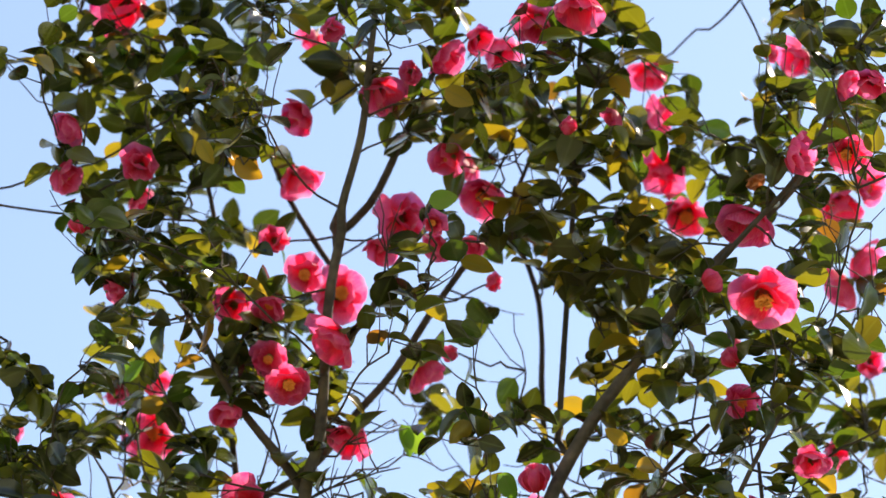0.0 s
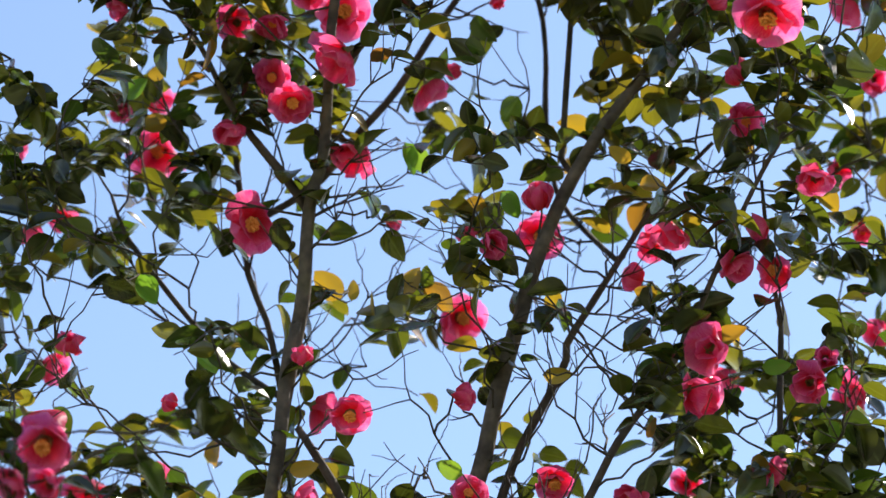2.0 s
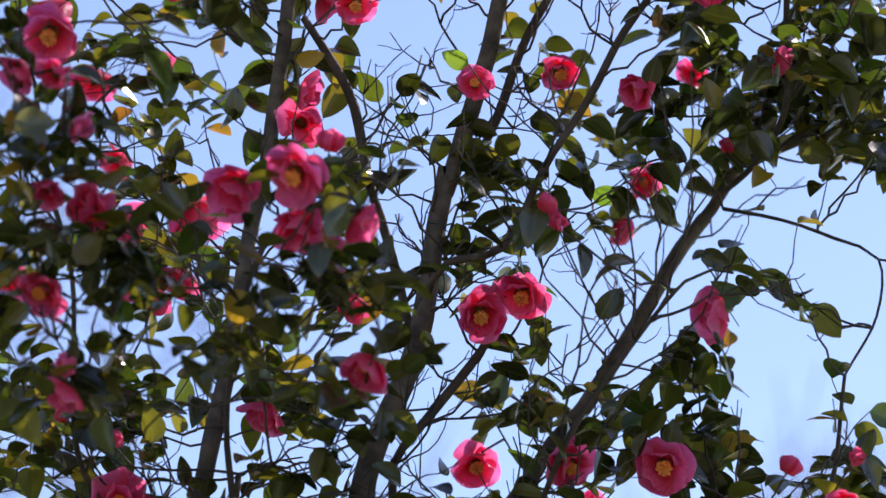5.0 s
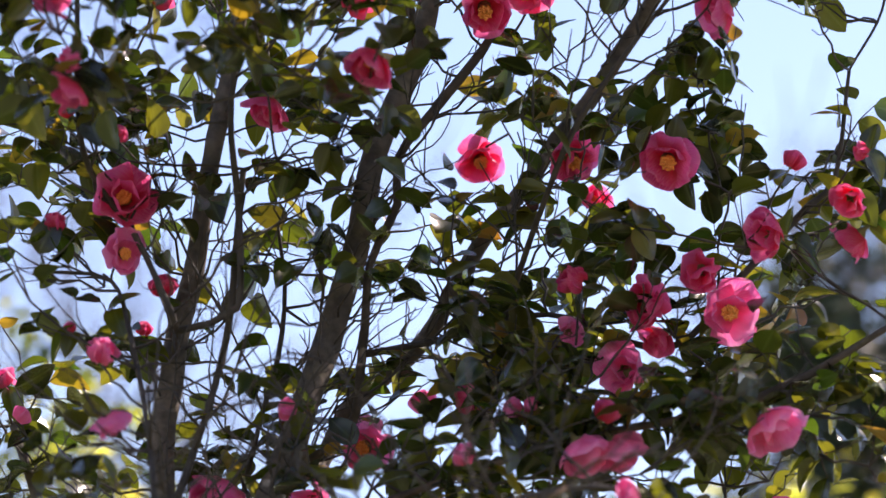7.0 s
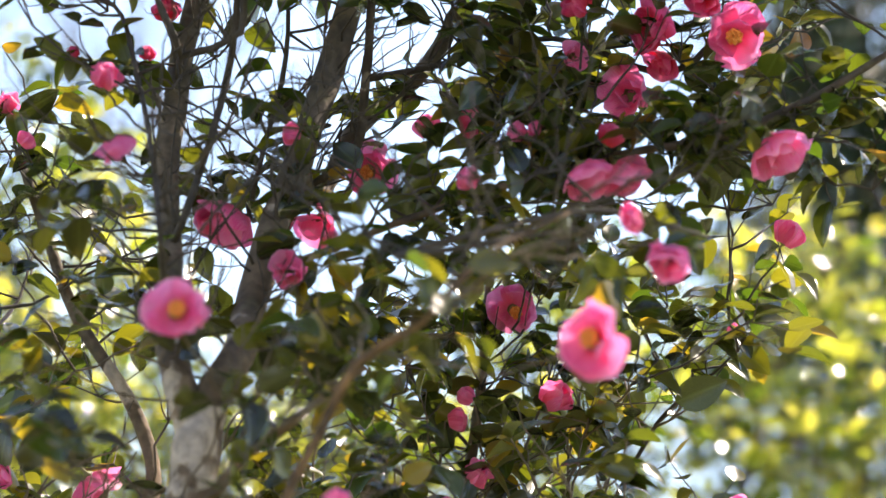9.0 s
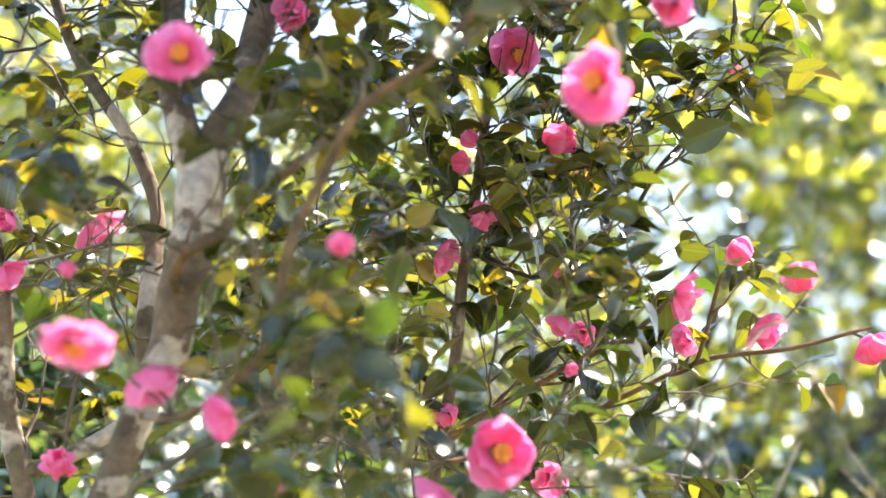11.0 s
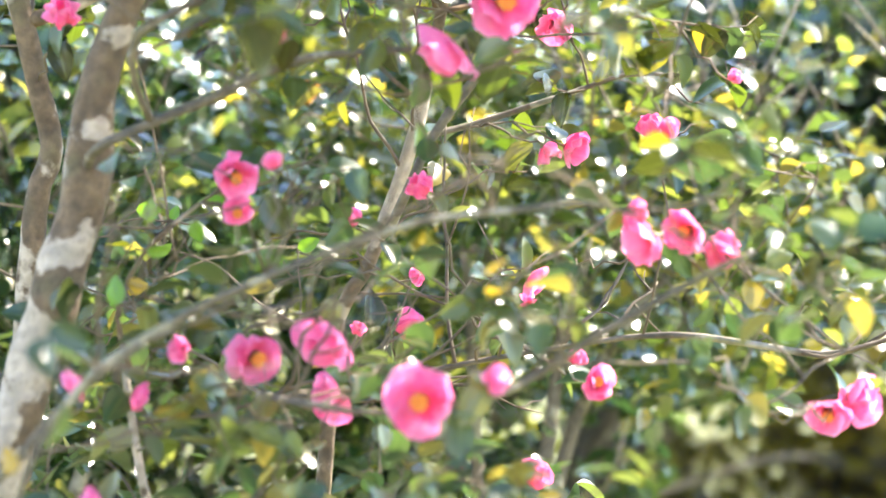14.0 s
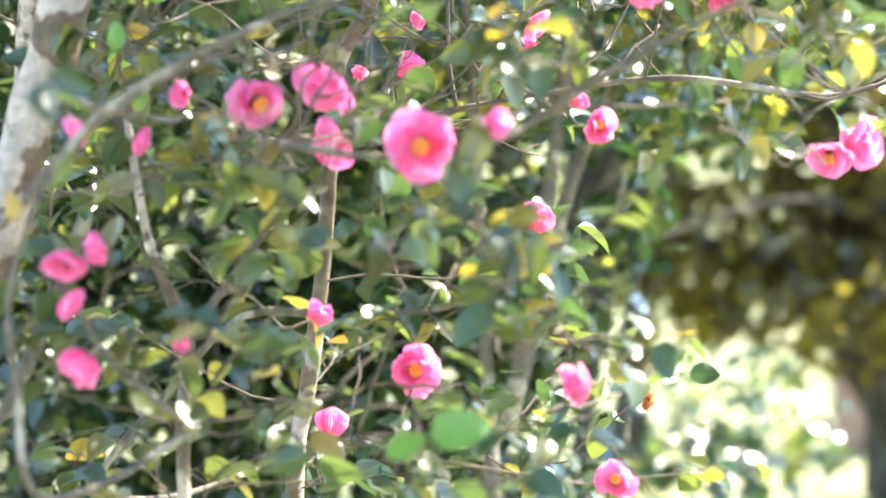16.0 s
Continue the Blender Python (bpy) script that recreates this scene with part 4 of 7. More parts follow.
air(0.23, 4.37, 3.91, 0.013)
air(0.30, 4.36, 3.93, 0.013)
air(0.21, 4.31, 4.02, 0.017)
air(0.24, 4.33, 3.98, 0.013)
air(0.19, 4.34, 3.98, 0.012)
air(0.48, 4.41, 3.81, 0.020)
air(0.47, 4.44, 3.75, 0.013)
air(0.48, 4.35, 3.91, 0.015)
air(0.56, 4.34, 3.91, 0.025)
air(0.55, 4.36, 3.89, 0.011)
air(0.40, 4.32, 3.99, 0.012)
air(0.54, 4.43, 3.76, 0.012)
air(0.44, 4.35, 3.93, 0.010)
air(0.33, 4.37, 3.90, 0.010)
air(0.09, 4.37, 3.93, 0.010)
air(-0.18, 4.37, 3.93, 0.012)
air(-0.46, 4.39, 3.85, 0.039)
air(-0.46, 4.37, 3.89, 0.039)
air(-0.48, 4.36, 3.91, 0.030)
air(-0.42, 4.40, 3.84, 0.030)
air(-0.36, 4.42, 3.82, 0.010)
air(-0.36, 4.45, 3.76, 0.015)
air(-0.50, 4.42, 3.79, 0.015)
air(-0.52, 4.41, 3.80, 0.013)
air(-0.17, 4.38, 3.90, 0.018)
air(-0.07, 4.40, 3.88, 0.024)
air(-0.05, 4.41, 3.85, 0.018)
air(-0.07, 4.44, 3.80, 0.027)
air(-0.02, 4.44, 3.80, 0.015)
air(-0.07, 4.47, 3.74, 0.025)
air(-0.01, 4.46, 3.76, 0.027)
air(-0.01, 4.50, 3.68, 0.012)
air(-0.03, 4.51, 3.67, 0.013)
air(-0.08, 4.50, 3.68, 0.012)
air(-0.11, 4.52, 3.64, 0.010)
air(0.04, 4.45, 3.78, 0.013)
air(0.19, 4.42, 3.82, 0.018)
air(0.19, 4.44, 3.80, 0.022)
air(0.24, 4.43, 3.80, 0.018)
air(0.20, 4.40, 3.87, 0.015)
air(0.25, 4.40, 3.87, 0.012)
air(0.15, 4.45, 3.77, 0.015)
air(0.13, 4.47, 3.73, 0.015)
air(0.10, 4.49, 3.70, 0.017)
air(0.09, 4.50, 3.67, 0.012)
air(0.23, 4.46, 3.76, 0.015)
air(0.25, 4.51, 3.65, 0.011)
air(0.15, 4.53, 3.61, 0.013)
air(0.46, 4.43, 3.77, 0.020)
air(0.48, 4.36, 3.90, 0.012)
air(0.55, 4.35, 3.89, 0.017)
air(0.47, 4.40, 3.83, 0.013)
air(0.52, 4.52, 3.57, 0.029)
air(0.48, 4.54, 3.55, 0.017)
air(0.54, 4.54, 3.52, 0.013)
air(0.60, 4.53, 3.53, 0.037)
air(0.59, 4.55, 3.49, 0.022)
air(0.48, 4.56, 3.49, 0.032)
air(0.53, 4.57, 3.47, 0.024)
air(0.59, 4.57, 3.44, 0.042)
air(0.63, 4.58, 3.40, 0.045)
air(0.64, 4.61, 3.33, 0.039)
air(0.47, 4.61, 3.39, 0.025)
air(0.50, 4.62, 3.35, 0.030)
air(0.52, 4.64, 3.30, 0.025)
air(0.63, 4.63, 3.29, 0.039)
air(0.46, 4.64, 3.30, 0.017)
air(0.33, 4.58, 3.48, 0.015)
air(0.36, 4.56, 3.53, 0.013)
air(0.21, 4.62, 3.41, 0.025)
air(0.29, 4.62, 3.40, 0.015)
air(0.21, 4.64, 3.35, 0.030)
air(0.26, 4.64, 3.35, 0.017)
air(0.19, 4.66, 3.31, 0.027)
air(0.32, 4.63, 3.37, 0.029)
air(0.35, 4.62, 3.39, 0.022)
air(0.38, 4.59, 3.44, 0.017)
air(0.44, 4.56, 3.49, 0.010)
air(-0.18, 4.46, 3.75, 0.013)
air(-0.37, 4.52, 3.62, 0.020)
air(-0.44, 4.52, 3.58, 0.012)
air(-0.30, 4.58, 3.49, 0.013)
air(-0.31, 4.59, 3.46, 0.013)
air(-0.24, 4.60, 3.44, 0.011)
air(-0.05, 4.54, 3.60, 0.010)
air(-0.00, 4.58, 3.50, 0.010)
air(0.19, 4.57, 3.53, 0.008)
air(0.40, 4.54, 3.56, 0.010)
air(0.18, 4.65, 3.33, 0.022)
air(0.19, 4.66, 3.30, 0.022)
air(0.25, 4.64, 3.34, 0.017)
air(0.20, 4.60, 3.44, 0.012)
air(0.28, 4.62, 3.38, 0.013)
air(0.35, 4.61, 3.40, 0.013)
air(0.46, 4.56, 3.49, 0.017)
air(0.47, 4.62, 3.36, 0.025)
air(0.47, 4.64, 3.31, 0.037)
air(0.51, 4.63, 3.32, 0.030)
air(0.51, 4.65, 3.26, 0.037)
air(0.47, 4.66, 3.24, 0.018)
air(0.55, 4.64, 3.28, 0.029)
air(0.63, 4.59, 3.38, 0.030)
air(0.63, 4.57, 3.43, 0.029)
air(0.62, 4.62, 3.31, 0.029)
air(0.53, 4.66, 3.22, 0.017)
air(0.50, 4.67, 3.21, 0.020)
air(0.63, 4.54, 3.49, 0.029)
air(0.54, 4.57, 3.46, 0.017)
air(0.03, 4.66, 3.31, 0.012)
air(-0.01, 4.67, 3.29, 0.012)
air(0.13, 4.67, 3.29, 0.012)
air(0.04, 4.69, 3.22, 0.012)
air(-0.00, 4.70, 3.20, 0.013)
air(0.27, 4.69, 3.22, 0.012)
air(0.28, 4.72, 3.14, 0.013)
air(0.42, 4.72, 3.10, 0.017)
air(0.37, 4.72, 3.09, 0.013)
air(0.35, 4.72, 3.10, 0.013)
air(0.52, 4.71, 3.10, 0.012)
air(-0.40, 4.69, 3.19, 0.012)
air(-0.44, 4.69, 3.18, 0.012)
air(-0.37, 4.72, 3.11, 0.012)
air(-0.24, 4.70, 3.20, 0.012)
air(-0.27, 4.72, 3.12, 0.010)
air(-0.22, 4.75, 3.04, 0.015)
air(-0.18, 4.77, 2.99, 0.013)
air(-0.28, 4.78, 2.94, 0.012)
air(-0.08, 4.75, 3.06, 0.012)
air(-0.03, 4.77, 3.01, 0.017)
air(-0.05, 4.78, 2.97, 0.017)
air(-0.57, 4.75, 2.94, 0.012)
air(-0.52, 4.75, 2.96, 0.013)
air(-0.60, 4.74, 2.97, 0.013)
air(-0.38, 4.77, 2.94, 0.010)
air(-0.19, 4.70, 3.21, 0.010)
air(-0.15, 4.72, 3.15, 0.010)
air(-0.26, 4.75, 3.04, 0.010)
air(-0.20, 4.78, 2.97, 0.012)
air(-0.07, 4.73, 3.11, 0.010)
air(-0.02, 4.74, 3.11, 0.010)
air(-0.62, 4.72, 3.03, 0.015)
air(-0.60, 4.74, 2.97, 0.017)
air(-0.60, 4.76, 2.91, 0.013)
air(-0.56, 4.75, 2.96, 0.012)
air(-0.63, 4.76, 2.91, 0.011)
air(-0.45, 4.81, 2.78, 0.011)
air(-0.38, 4.80, 2.85, 0.010)
air(-0.24, 4.81, 2.85, 0.010)
air(-0.12, 4.78, 2.97, 0.012)
air(-0.08, 4.77, 2.98, 0.010)
air(-0.21, 4.75, 3.06, 0.010)
air(-0.04, 4.75, 3.06, 0.012)
air(-0.34, 4.77, 2.95, 0.011)
air(-0.26, 4.75, 3.04, 0.010)
air(0.13, 4.76, 3.03, 0.012)
air(0.33, 4.73, 3.09, 0.010)
air(-0.53, 4.74, 2.99, 0.010)
air(-0.090, 4.938, 3.921, 0.028)
air(-0.022, 4.961, 3.874, 0.028)
air(-0.044, 5.012, 3.764, 0.023)
air(-0.089, 5.024, 3.737, 0.028)
air(-0.021, 5.003, 3.786, 0.020)
air(0.084, 4.960, 3.874, 0.018)
air(-0.051, 5.042, 3.696, 0.028)
air(-0.097, 4.980, 3.833, 0.018)
air(0.121, 4.943, 3.908, 0.023)
air(0.008, 4.938, 3.922, 0.018)
air(-0.028, 5.051, 3.677, 0.022)
GAPS = np.array(AIR)
SUNNY = []


def sunny(x, y, z, r):
    """A place that the sun reaches through the crown."""
    SUNNY.append((x, y, z, r))


def shades(p):
    """True if a leaf there would shade one of the sunny places."""
    d = np.array(p) - SUNNY_AT[:, :3]
    along = d @ np.array(SUN_WAY)
    off = np.sqrt(np.maximum((d * d).sum(axis=1) - along * along, 0))
    return bool(((along > 0.06) & (off < SUNNY_AT[:, 3])).any())


sunny(-0.21, 4.50, 3.56, 0.07)
sunny(-0.58, 4.54, 3.38, 0.05)
sunny(0.13, 5.05, 3.60, 0.06)
sunny(0.43, 4.83, 4.05, 0.06)
sunny(0.68, 4.42, 4.80, 0.05)
sunny(0.51, 4.34, 4.46, 0.07)
sunny(0.46, 4.99, 5.08, 0.06)
sunny(0.73, 5.04, 4.95, 0.05)
sunny(0.51, 5.30, 4.33, 0.05)
sunny(0.45, 5.03, 3.04, 0.06)
sunny(0.34, 5.16, 3.04, 0.05)
sunny(-0.15, 4.94, 4.56, 0.05)
sunny(-0.42, 5.39, 3.88, 0.06)
sunny(-0.33, 4.61, 3.40, 0.05)
sunny(-0.31, 4.64, 3.34, 0.06)
sunny(-0.54, 4.56, 3.49, 0.05)
sunny(-0.40, 4.62, 3.37, 0.04)
sunny(-0.15, 4.61, 3.42, 0.05)
SUNNY_AT = np.array(SUNNY)
BLOSSOMS = []


def crowded(p):
    """True in front of a blossom's open face, where no leaf would stay."""
    for q, d, size in BLOSSOMS:
        u = (p - q).dot(d)
        deep, wide = (1.0, size * 0.36 + 0.026) if q.z < 2.8 else (0.6, size * 0.42)
        if -0.02 < u < deep and (p - q - d * u).length < wide:
            return True
    return False


def with_midrib(me):
    """Marks how near each point of a leaf is to its midrib, for the paler vein."""
    across = [1 - abs(k) / 2 for k in range(-2, 3)]
    me.attributes.new("midrib", "FLOAT", "POINT").data.foreach_set("value", across * (len(me.vertices) // 5))
    return me


SINGLE = {green_lit: [with_midrib(mesh_of("leaf", s[0], s[1], m)) for s in LEAVES] for green_lit, m in ((False, LEAF_ONE), (True, GREEN_LIT_LEAF_ONE))}
single_left = {tree: 235, shrub: 260, small: 130}


# middle of the part of the crown that looks sunned
SUNNED_ZONE = Vector((0.26, 4.76, 4.81))


def leaf(owner, at, along, up, size):
    i = rng.randrange(len(LEAVES))
    tip = Vector(along).normalized() * size
    if crowded(at + tip * 0.5) or shades(at + tip * 0.5) or open_air(at + tip * 0.15, at + tip * 0.55, at + tip):
        return
    m = leaf_pose(at, along, up, size)
    # low leaves take the greener copy, with the light in its colour
    green_lit = at[2] + rng.gauss(0, 0.14) < 1.82
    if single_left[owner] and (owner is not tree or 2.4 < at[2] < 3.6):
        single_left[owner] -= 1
        hang("leaf", SINGLE[green_lit][i], owner, Matrix.Translation(-owner.location) @ m)
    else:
        # this copy has yellow light through the leaf put into its colour
        lighter = rng.random() < (0.6 if (Vector(at) - SUNNED_ZONE).length < 0.21 else 0.05 if at[2] > 4.4 else 0.16 if 2.1 < at[2] < 2.8 else 0.03)
        heap = GREEN_LIT_HEAP if green_lit else SUNNED_HEAP if lighter else LEAF_HEAP
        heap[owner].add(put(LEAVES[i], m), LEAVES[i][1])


WAITING = []


def spray(x, y, z, count):
    WAITING.append((Vector((x, y, z)), count))


def leafy_shoot(p, count, size=0.060, spread=0.092):
    """A leafy shoot: a twig from the nearest limb, forked, with alternate leaves."""
    z = p.z
    if open_air(p):
        return
    count = round(count * (3.3 if z > 4.7 else 2.35 if z > 3.3 else 1.8 if z > 2.85 else 1.6 if z > 2.6 else 2.1 if z > 1.9 else 1.7))
    a, owner = reach(p)
    main = twig(owner, a, p, 0.0024, 0.0017)
    sprout(owner, main)
    out = (p - a).normalized()
    shoots = max(1, round(count / 3))
    left = count
    for k in range(shoots):
        for again in range(4):
            d = (out * 0.5 + wild(0.6) + Vector((0, 0, 0.25))).normalized()
            tip = p + d * spread * rng.uniform(0.6, 1.3)
            if not open_air(tip):
                break
        else:
            continue
        start = on_line(main, rng.uniform(0.75, 1.0)) if k else p
        shoot = twig(owner, start, tip, 0.0014, 0.0009, 0.05)
        n = left if k == shoots - 1 else min(left, round(count / shoots))
        left -= n
        for i in range(n):
            at = on_line(shoot, (i + 1) / n)
            side = d.cross(Vector((0, 0, 1)) + wild(0.4)).normalized() * (1 if i % 2 else -1)
            along = d * 0.4 + side * rng.uniform(0.6, 1.2) + Vector((0, 0, -0.22)) + wild(0.28)
            leaf(owner, at, along, Vector((0, 0, 1)) + wild(0.5) + d * 0.3, size * rng.uniform(0.72, 1.18))


def petal_shape(cup, wave, notch, width):
    """A spoon-shaped petal one unit long on +y."""
    v, f, rows, half = [], [], 8, 4
    n = 2 * half + 1
    for i in range(rows + 1):
        u = i / rows
        w = width * (0.42 + 0.58 * math.sin(math.pi * min(0.62 * u + 0.06, 0.5))) * (1 - 0.46 * max(0, (u - 0.55) / 0.45) ** 2.2)
        for k in range(-half, half + 1):
            s = k / half
            y = u - notch * (1 - abs(s)) * max(0, u - 0.7) - 0.16 * s * s * u * u
            v.append((w * s, y, cup * (s * s * 0.45 * w + 0.55 * u * u - 0.55 * u) + wave * u * u * math.sin(4.2 * s + 2 * u + 20 * wave)))
    for i in range(rows):
        for k in range(n - 1):
            f.append((i * n + k, i * n + k + 1, (i + 1) * n + k + 1, (i + 1) * n + k))
    return np.array(v), f


PETAL_SHAPES = [petal_shape(0.8, 0.05, 0.16, 0.68), petal_shape(0.55, 0.10, 0.10, 0.72), petal_shape(1.0, 0.07, 0.26, 0.62), petal_shape(0.4, -0.12, 0.14, 0.70)]
PETALS = [mesh_of("petal", *s, PETAL) for s in PETAL_SHAPES]
ROSE_PETALS = [mesh_of("petal", *s, ROSE_PETAL) for s in PETAL_SHAPES]
WILTED_PETALS = [mesh_of("petal", *s, WILT) for s in PETAL_SHAPES]


def stamen_mesh():
    h = Heap()
    r = random.Random(4)
    for k in range(44):
        ring = math.sqrt((k + 0.5) / 44)
        a = k * 2.4
        foot = np.array((math.cos(a) * 0.07 * ring, math.sin(a) * 0.07 * ring, 0))
        top = np.array((math.cos(a) * 0.12 * ring, math.sin(a) * 0.12 * ring, 0.21 * r.uniform(0.75, 1.15)))
        h.add(*tube(np.array([(*foot, 0.010), (*top, 0.009)]), 3))
        h.add(*tube(np.array([(*(top - (0, 0, 0.01)), 0.012), (*(top + (0, 0, 0.012)), 0.026), (*(top + (0, 0, 0.034)), 0.010)]), 5))
    return h.mesh("stamens", STAMEN)


STAMENS = stamen_mesh()


def calyx_mesh():
    h = Heap()
    h.add(*tube(np.array([(0, 0, -0.20, 0.035), (0, 0, -0.07, 0.05), (0, 0, 0.0, 0.14), (0, 0, 0.06, 0.12)]), 8))
    s = leaf_shape(3, 1, 0.5, -0.5, 0.34)
    for k in range(5):
        m = pose(0, 0, -0.05, 0, 0, 72 * k) @ pose(0, 0.05, 0, 48, 0, 0) @ Matrix.Scale(0.26, 4)
        h.add(put(s, m), s[1])
    return h.mesh("flower", SEPAL)


CALYX = calyx_mesh()
# rings of petals: (how many, length, opening from the axis in degrees, height)
OPEN = [(5, 0.56, 68, 0.0), (3, 0.48, 42, 0.03)]
CUP = [(4, 0.72, 48, 0.0), (3, 0.63, 20, 0.03)]
ROLLED = [(5, 0.60, 30, 0.0), (5, 0.60, 12, 0.03), (3, 0.55, 5, 0.05)]
WILTED = [(6, 0.50, 60, 0.0), (5, 0.45, 25, 0.03)]
BUD = [(5, 1.05, 3, 0.0)]


FLOWERS = []


def flower(kind, x, y, z, size, h, v):
    FLOWERS.append((kind, x, y, z, size, h, v))
    if kind is not BUD:
        BLOSSOMS.append((Vector((x, y, z)), (EYE - Vector((x, y, z))).normalized(), size))


def blossom(kind, x, y, z, size, h, v):
    """A blossom of that width; it faces the walker's standpoint, turned h degrees aside and v up, and hangs on a twig of its own."""
    p = Vector((x, y, z))
    back = (EYE - p).normalized()
    face = pose(0, 0, 0, 0, 0, math.degrees(math.atan2(back.y, back.x)) + h).to_3x3() @ Vector((1, 0, 0))
    up = math.asin(back.z) + radians(v)
    face = Vector((face.x * math.cos(up), face.y * math.cos(up), math.sin(up)))
    turn = face.to_track_quat("Z", "Y").to_matrix().to_4x4() @ pose(0, 0, 0, 0, 0, rng.uniform(0, 72))
    heart = p - face * size * (0.12 if kind is OPEN else 0.3)
    foot = heart - face * size * 0.2
    a, owner = reach(foot - face * 0.04)
    stalk = twig(owner, a, foot, 0.0024, 0.0018)
    fl = hang("flower", CALYX, owner, Matrix.Translation(heart - owner.location) @ turn @ Matrix.Diagonal((size * (1 if kind is BUD else rng.uniform(0.84, 1.06)), size, size, 1)),
              {id(OPEN): "open pink camellia blossom with yellow centre", id(BUD): "closed deep pink flower bud", id(WILTED): "wilted brown blossom"}.get(id(kind), "half-open pink camellia blossom"))
    forms = WILTED_PETALS if kind is WILTED else ROSE_PETALS if z + rng.gauss(0, 0.25) < 3.1 else PETALS
    spin = rng.uniform(0, 60)
    slack = 0 if kind is BUD else rng.choice((9, 15, 26))
    lean = 0 if kind is BUD else rng.uniform(-14, 14)
    for ring, (count, length, opening, height) in enumerate(kind):
        for k in range(count):
            tilt = opening + lean * math.cos(math.tau * k / count) + rng.uniform(-slack, slack)
            m = (pose(0, 0, height, 0, 0, spin + 360 / count * (k + 0.5 * ring) + rng.uniform(-15, 15)) @ pose(0, 0.05 if kind is not BUD else 0.13, 0, 90 - tilt, 0, 0)
                 @ pose(0, 0, 0, 0, rng.uniform(-20, 20), 0) @ Matrix.Scale(length * (rng.uniform(0.70, 1.02) if slack else 1.0), 4))
            hang("petal", forms[(k + ring) % 3 if kind is BUD else rng.randrange(4)], fl, m)
    if kind is OPEN or (kind is CUP and rng.random() < 0.25):
        hang("flower_centre", STAMENS, fl, pose(0, 0, 0.03), "cluster of yellow stamens")
    for k in range(2 if kind is BUD else 3):
        at = on_line(stalk, 1 - rng.uniform(0.0, 0.3))
        side = wild(1.0)
        side -= face * side.dot(face)
        leaf(owner, at, side.normalized() - face * 0.3 + Vector((0, 0, -0.2)), Vector((0, 0, 1)) + face * 0.5 + wild(0.3), 0.06 * rng.uniform(0.75, 1.15))


SINGLE_LEAVES = []


def lone_leaf(*item):
    SINGLE_LEAVES.append(item)
    BLOSSOMS.append((Vector(item[1:4]), (EYE - Vector(item[1:4])).normalized(), item[4] * 0.8))


def single_leaf(material, x, y, z, size, lean, tip):
    """One leaf that stands out: its face leans aside by lean degrees, its tip points tip degrees round from the right."""
    p = Vector((x, y, z))
    back = (EYE - p).normalized()
    right = Vector((0, 0, 1)).cross(back).normalized()
    up = back.cross(right)
    along = right * math.cos(radians(tip)) + up * math.sin(radians(tip))
    face = back * math.cos(radians(lean)) + along.cross(back) * math.sin(radians(lean))
    base = p - along * size * 0.5
    a, owner = reach(base)
    sprout(owner, twig(owner, a, base, 0.0018, 0.0012))
    k = rng.randrange(len(LEAVES))
    me = LONE_MESHES[material][k]
    hang("leaf", me, owner, Matrix.Translation(-owner.location) @ leaf_pose(base, along, face, size), {GOLD: "yellow leaf", LIME: "bright green sunlit leaf"}.get(material, ""))


GOLD = leaf_material("yellow_leaf", [(0.0, (0.26, 0.15, 0.015)), (1.0, (0.34, 0.25, 0.03))], [(0.0, (0.62, 0.34, 0.02)), (1.0, (0.66, 0.48, 0.04))], 0.4, 0.35, "object")
# Young green low down; on high leaves it is sunlight put into the colour.
LIME = leaf_material("bright_green_leaf", [(0.0, (0.05, 0.14, 0.012)), (1.0, (0.08, 0.17, 0.015))], [(0.0, (0.20, 0.42, 0.02)), (1.0, (0.30, 0.48, 0.03))], 0.45, 0.3, "object")
DARK = LEAF_ONE
LONE_MESHES = {m: [with_midrib(mesh_of("leaf", s[0], s[1], m)) for s in LEAVES] for m in (GOLD, LIME, DARK)}
lone_leaf(GOLD, -0.386, 4.560, 4.900, 0.048, 15, -60)
lone_leaf(GOLD, -0.318, 4.630, 4.915, 0.056, 19, -40)
lone_leaf(GOLD, 0.041, 4.518, 4.988, 0.056, 19, -30)
lone_leaf(GOLD, 0.158, 4.719, 4.941, 0.037, -3, 0)
lone_leaf(LIME, 0.014, 4.382, 4.675, 0.048, 2, 10)
lone_leaf(GOLD, -0.483, 4.882, 4.705, 0.042, 31, 30)
lone_leaf(LIME, -0.521, 4.892, 4.675, 0.049, -26, 60)
lone_leaf(LIME, -0.046, 4.961, 4.578, 0.059, -34, -70)
lone_leaf(LIME, 0.122, 4.684, 4.316, 0.045, 11, -70)
lone_leaf(LIME, 0.487, 4.671, 5.038, 0.059, 19, 160)
lone_leaf(GOLD, -0.044, 5.032, 4.374, 0.056, -10, 60)
lone_leaf(GOLD, -0.143, 5.035, 4.357, 0.037, 34, 85)
lone_leaf(GOLD, 0.199, 4.840, 4.090, 0.048, 18, 0)
lone_leaf(GOLD, 0.356, 4.718, 4.378, 0.047, -33, 0)
lone_leaf(GOLD, 0.293, 4.584, 4.355, 0.043, -31, 150)
lone_leaf(LIME, -0.030, 4.962, 4.576, 0.054, 0, -60)
lone_leaf(LIME, 0.123, 4.697, 4.332, 0.046, -22, -40)
lone_leaf(LIME, -0.485, 4.933, 4.298, 0.057, -9, -60)
lone_leaf(LIME, -0.376, 4.889, 4.139, 0.051, -23, -40)
lone_leaf(DARK, 0.080, 4.812, 4.747, 0.059, 30, -60)
lone_leaf(DARK, -0.068, 5.060, 4.273, 0.063, -24, -80)
lone_leaf(GOLD, -0.206, 4.746, 3.870, 0.047, 19, 10)
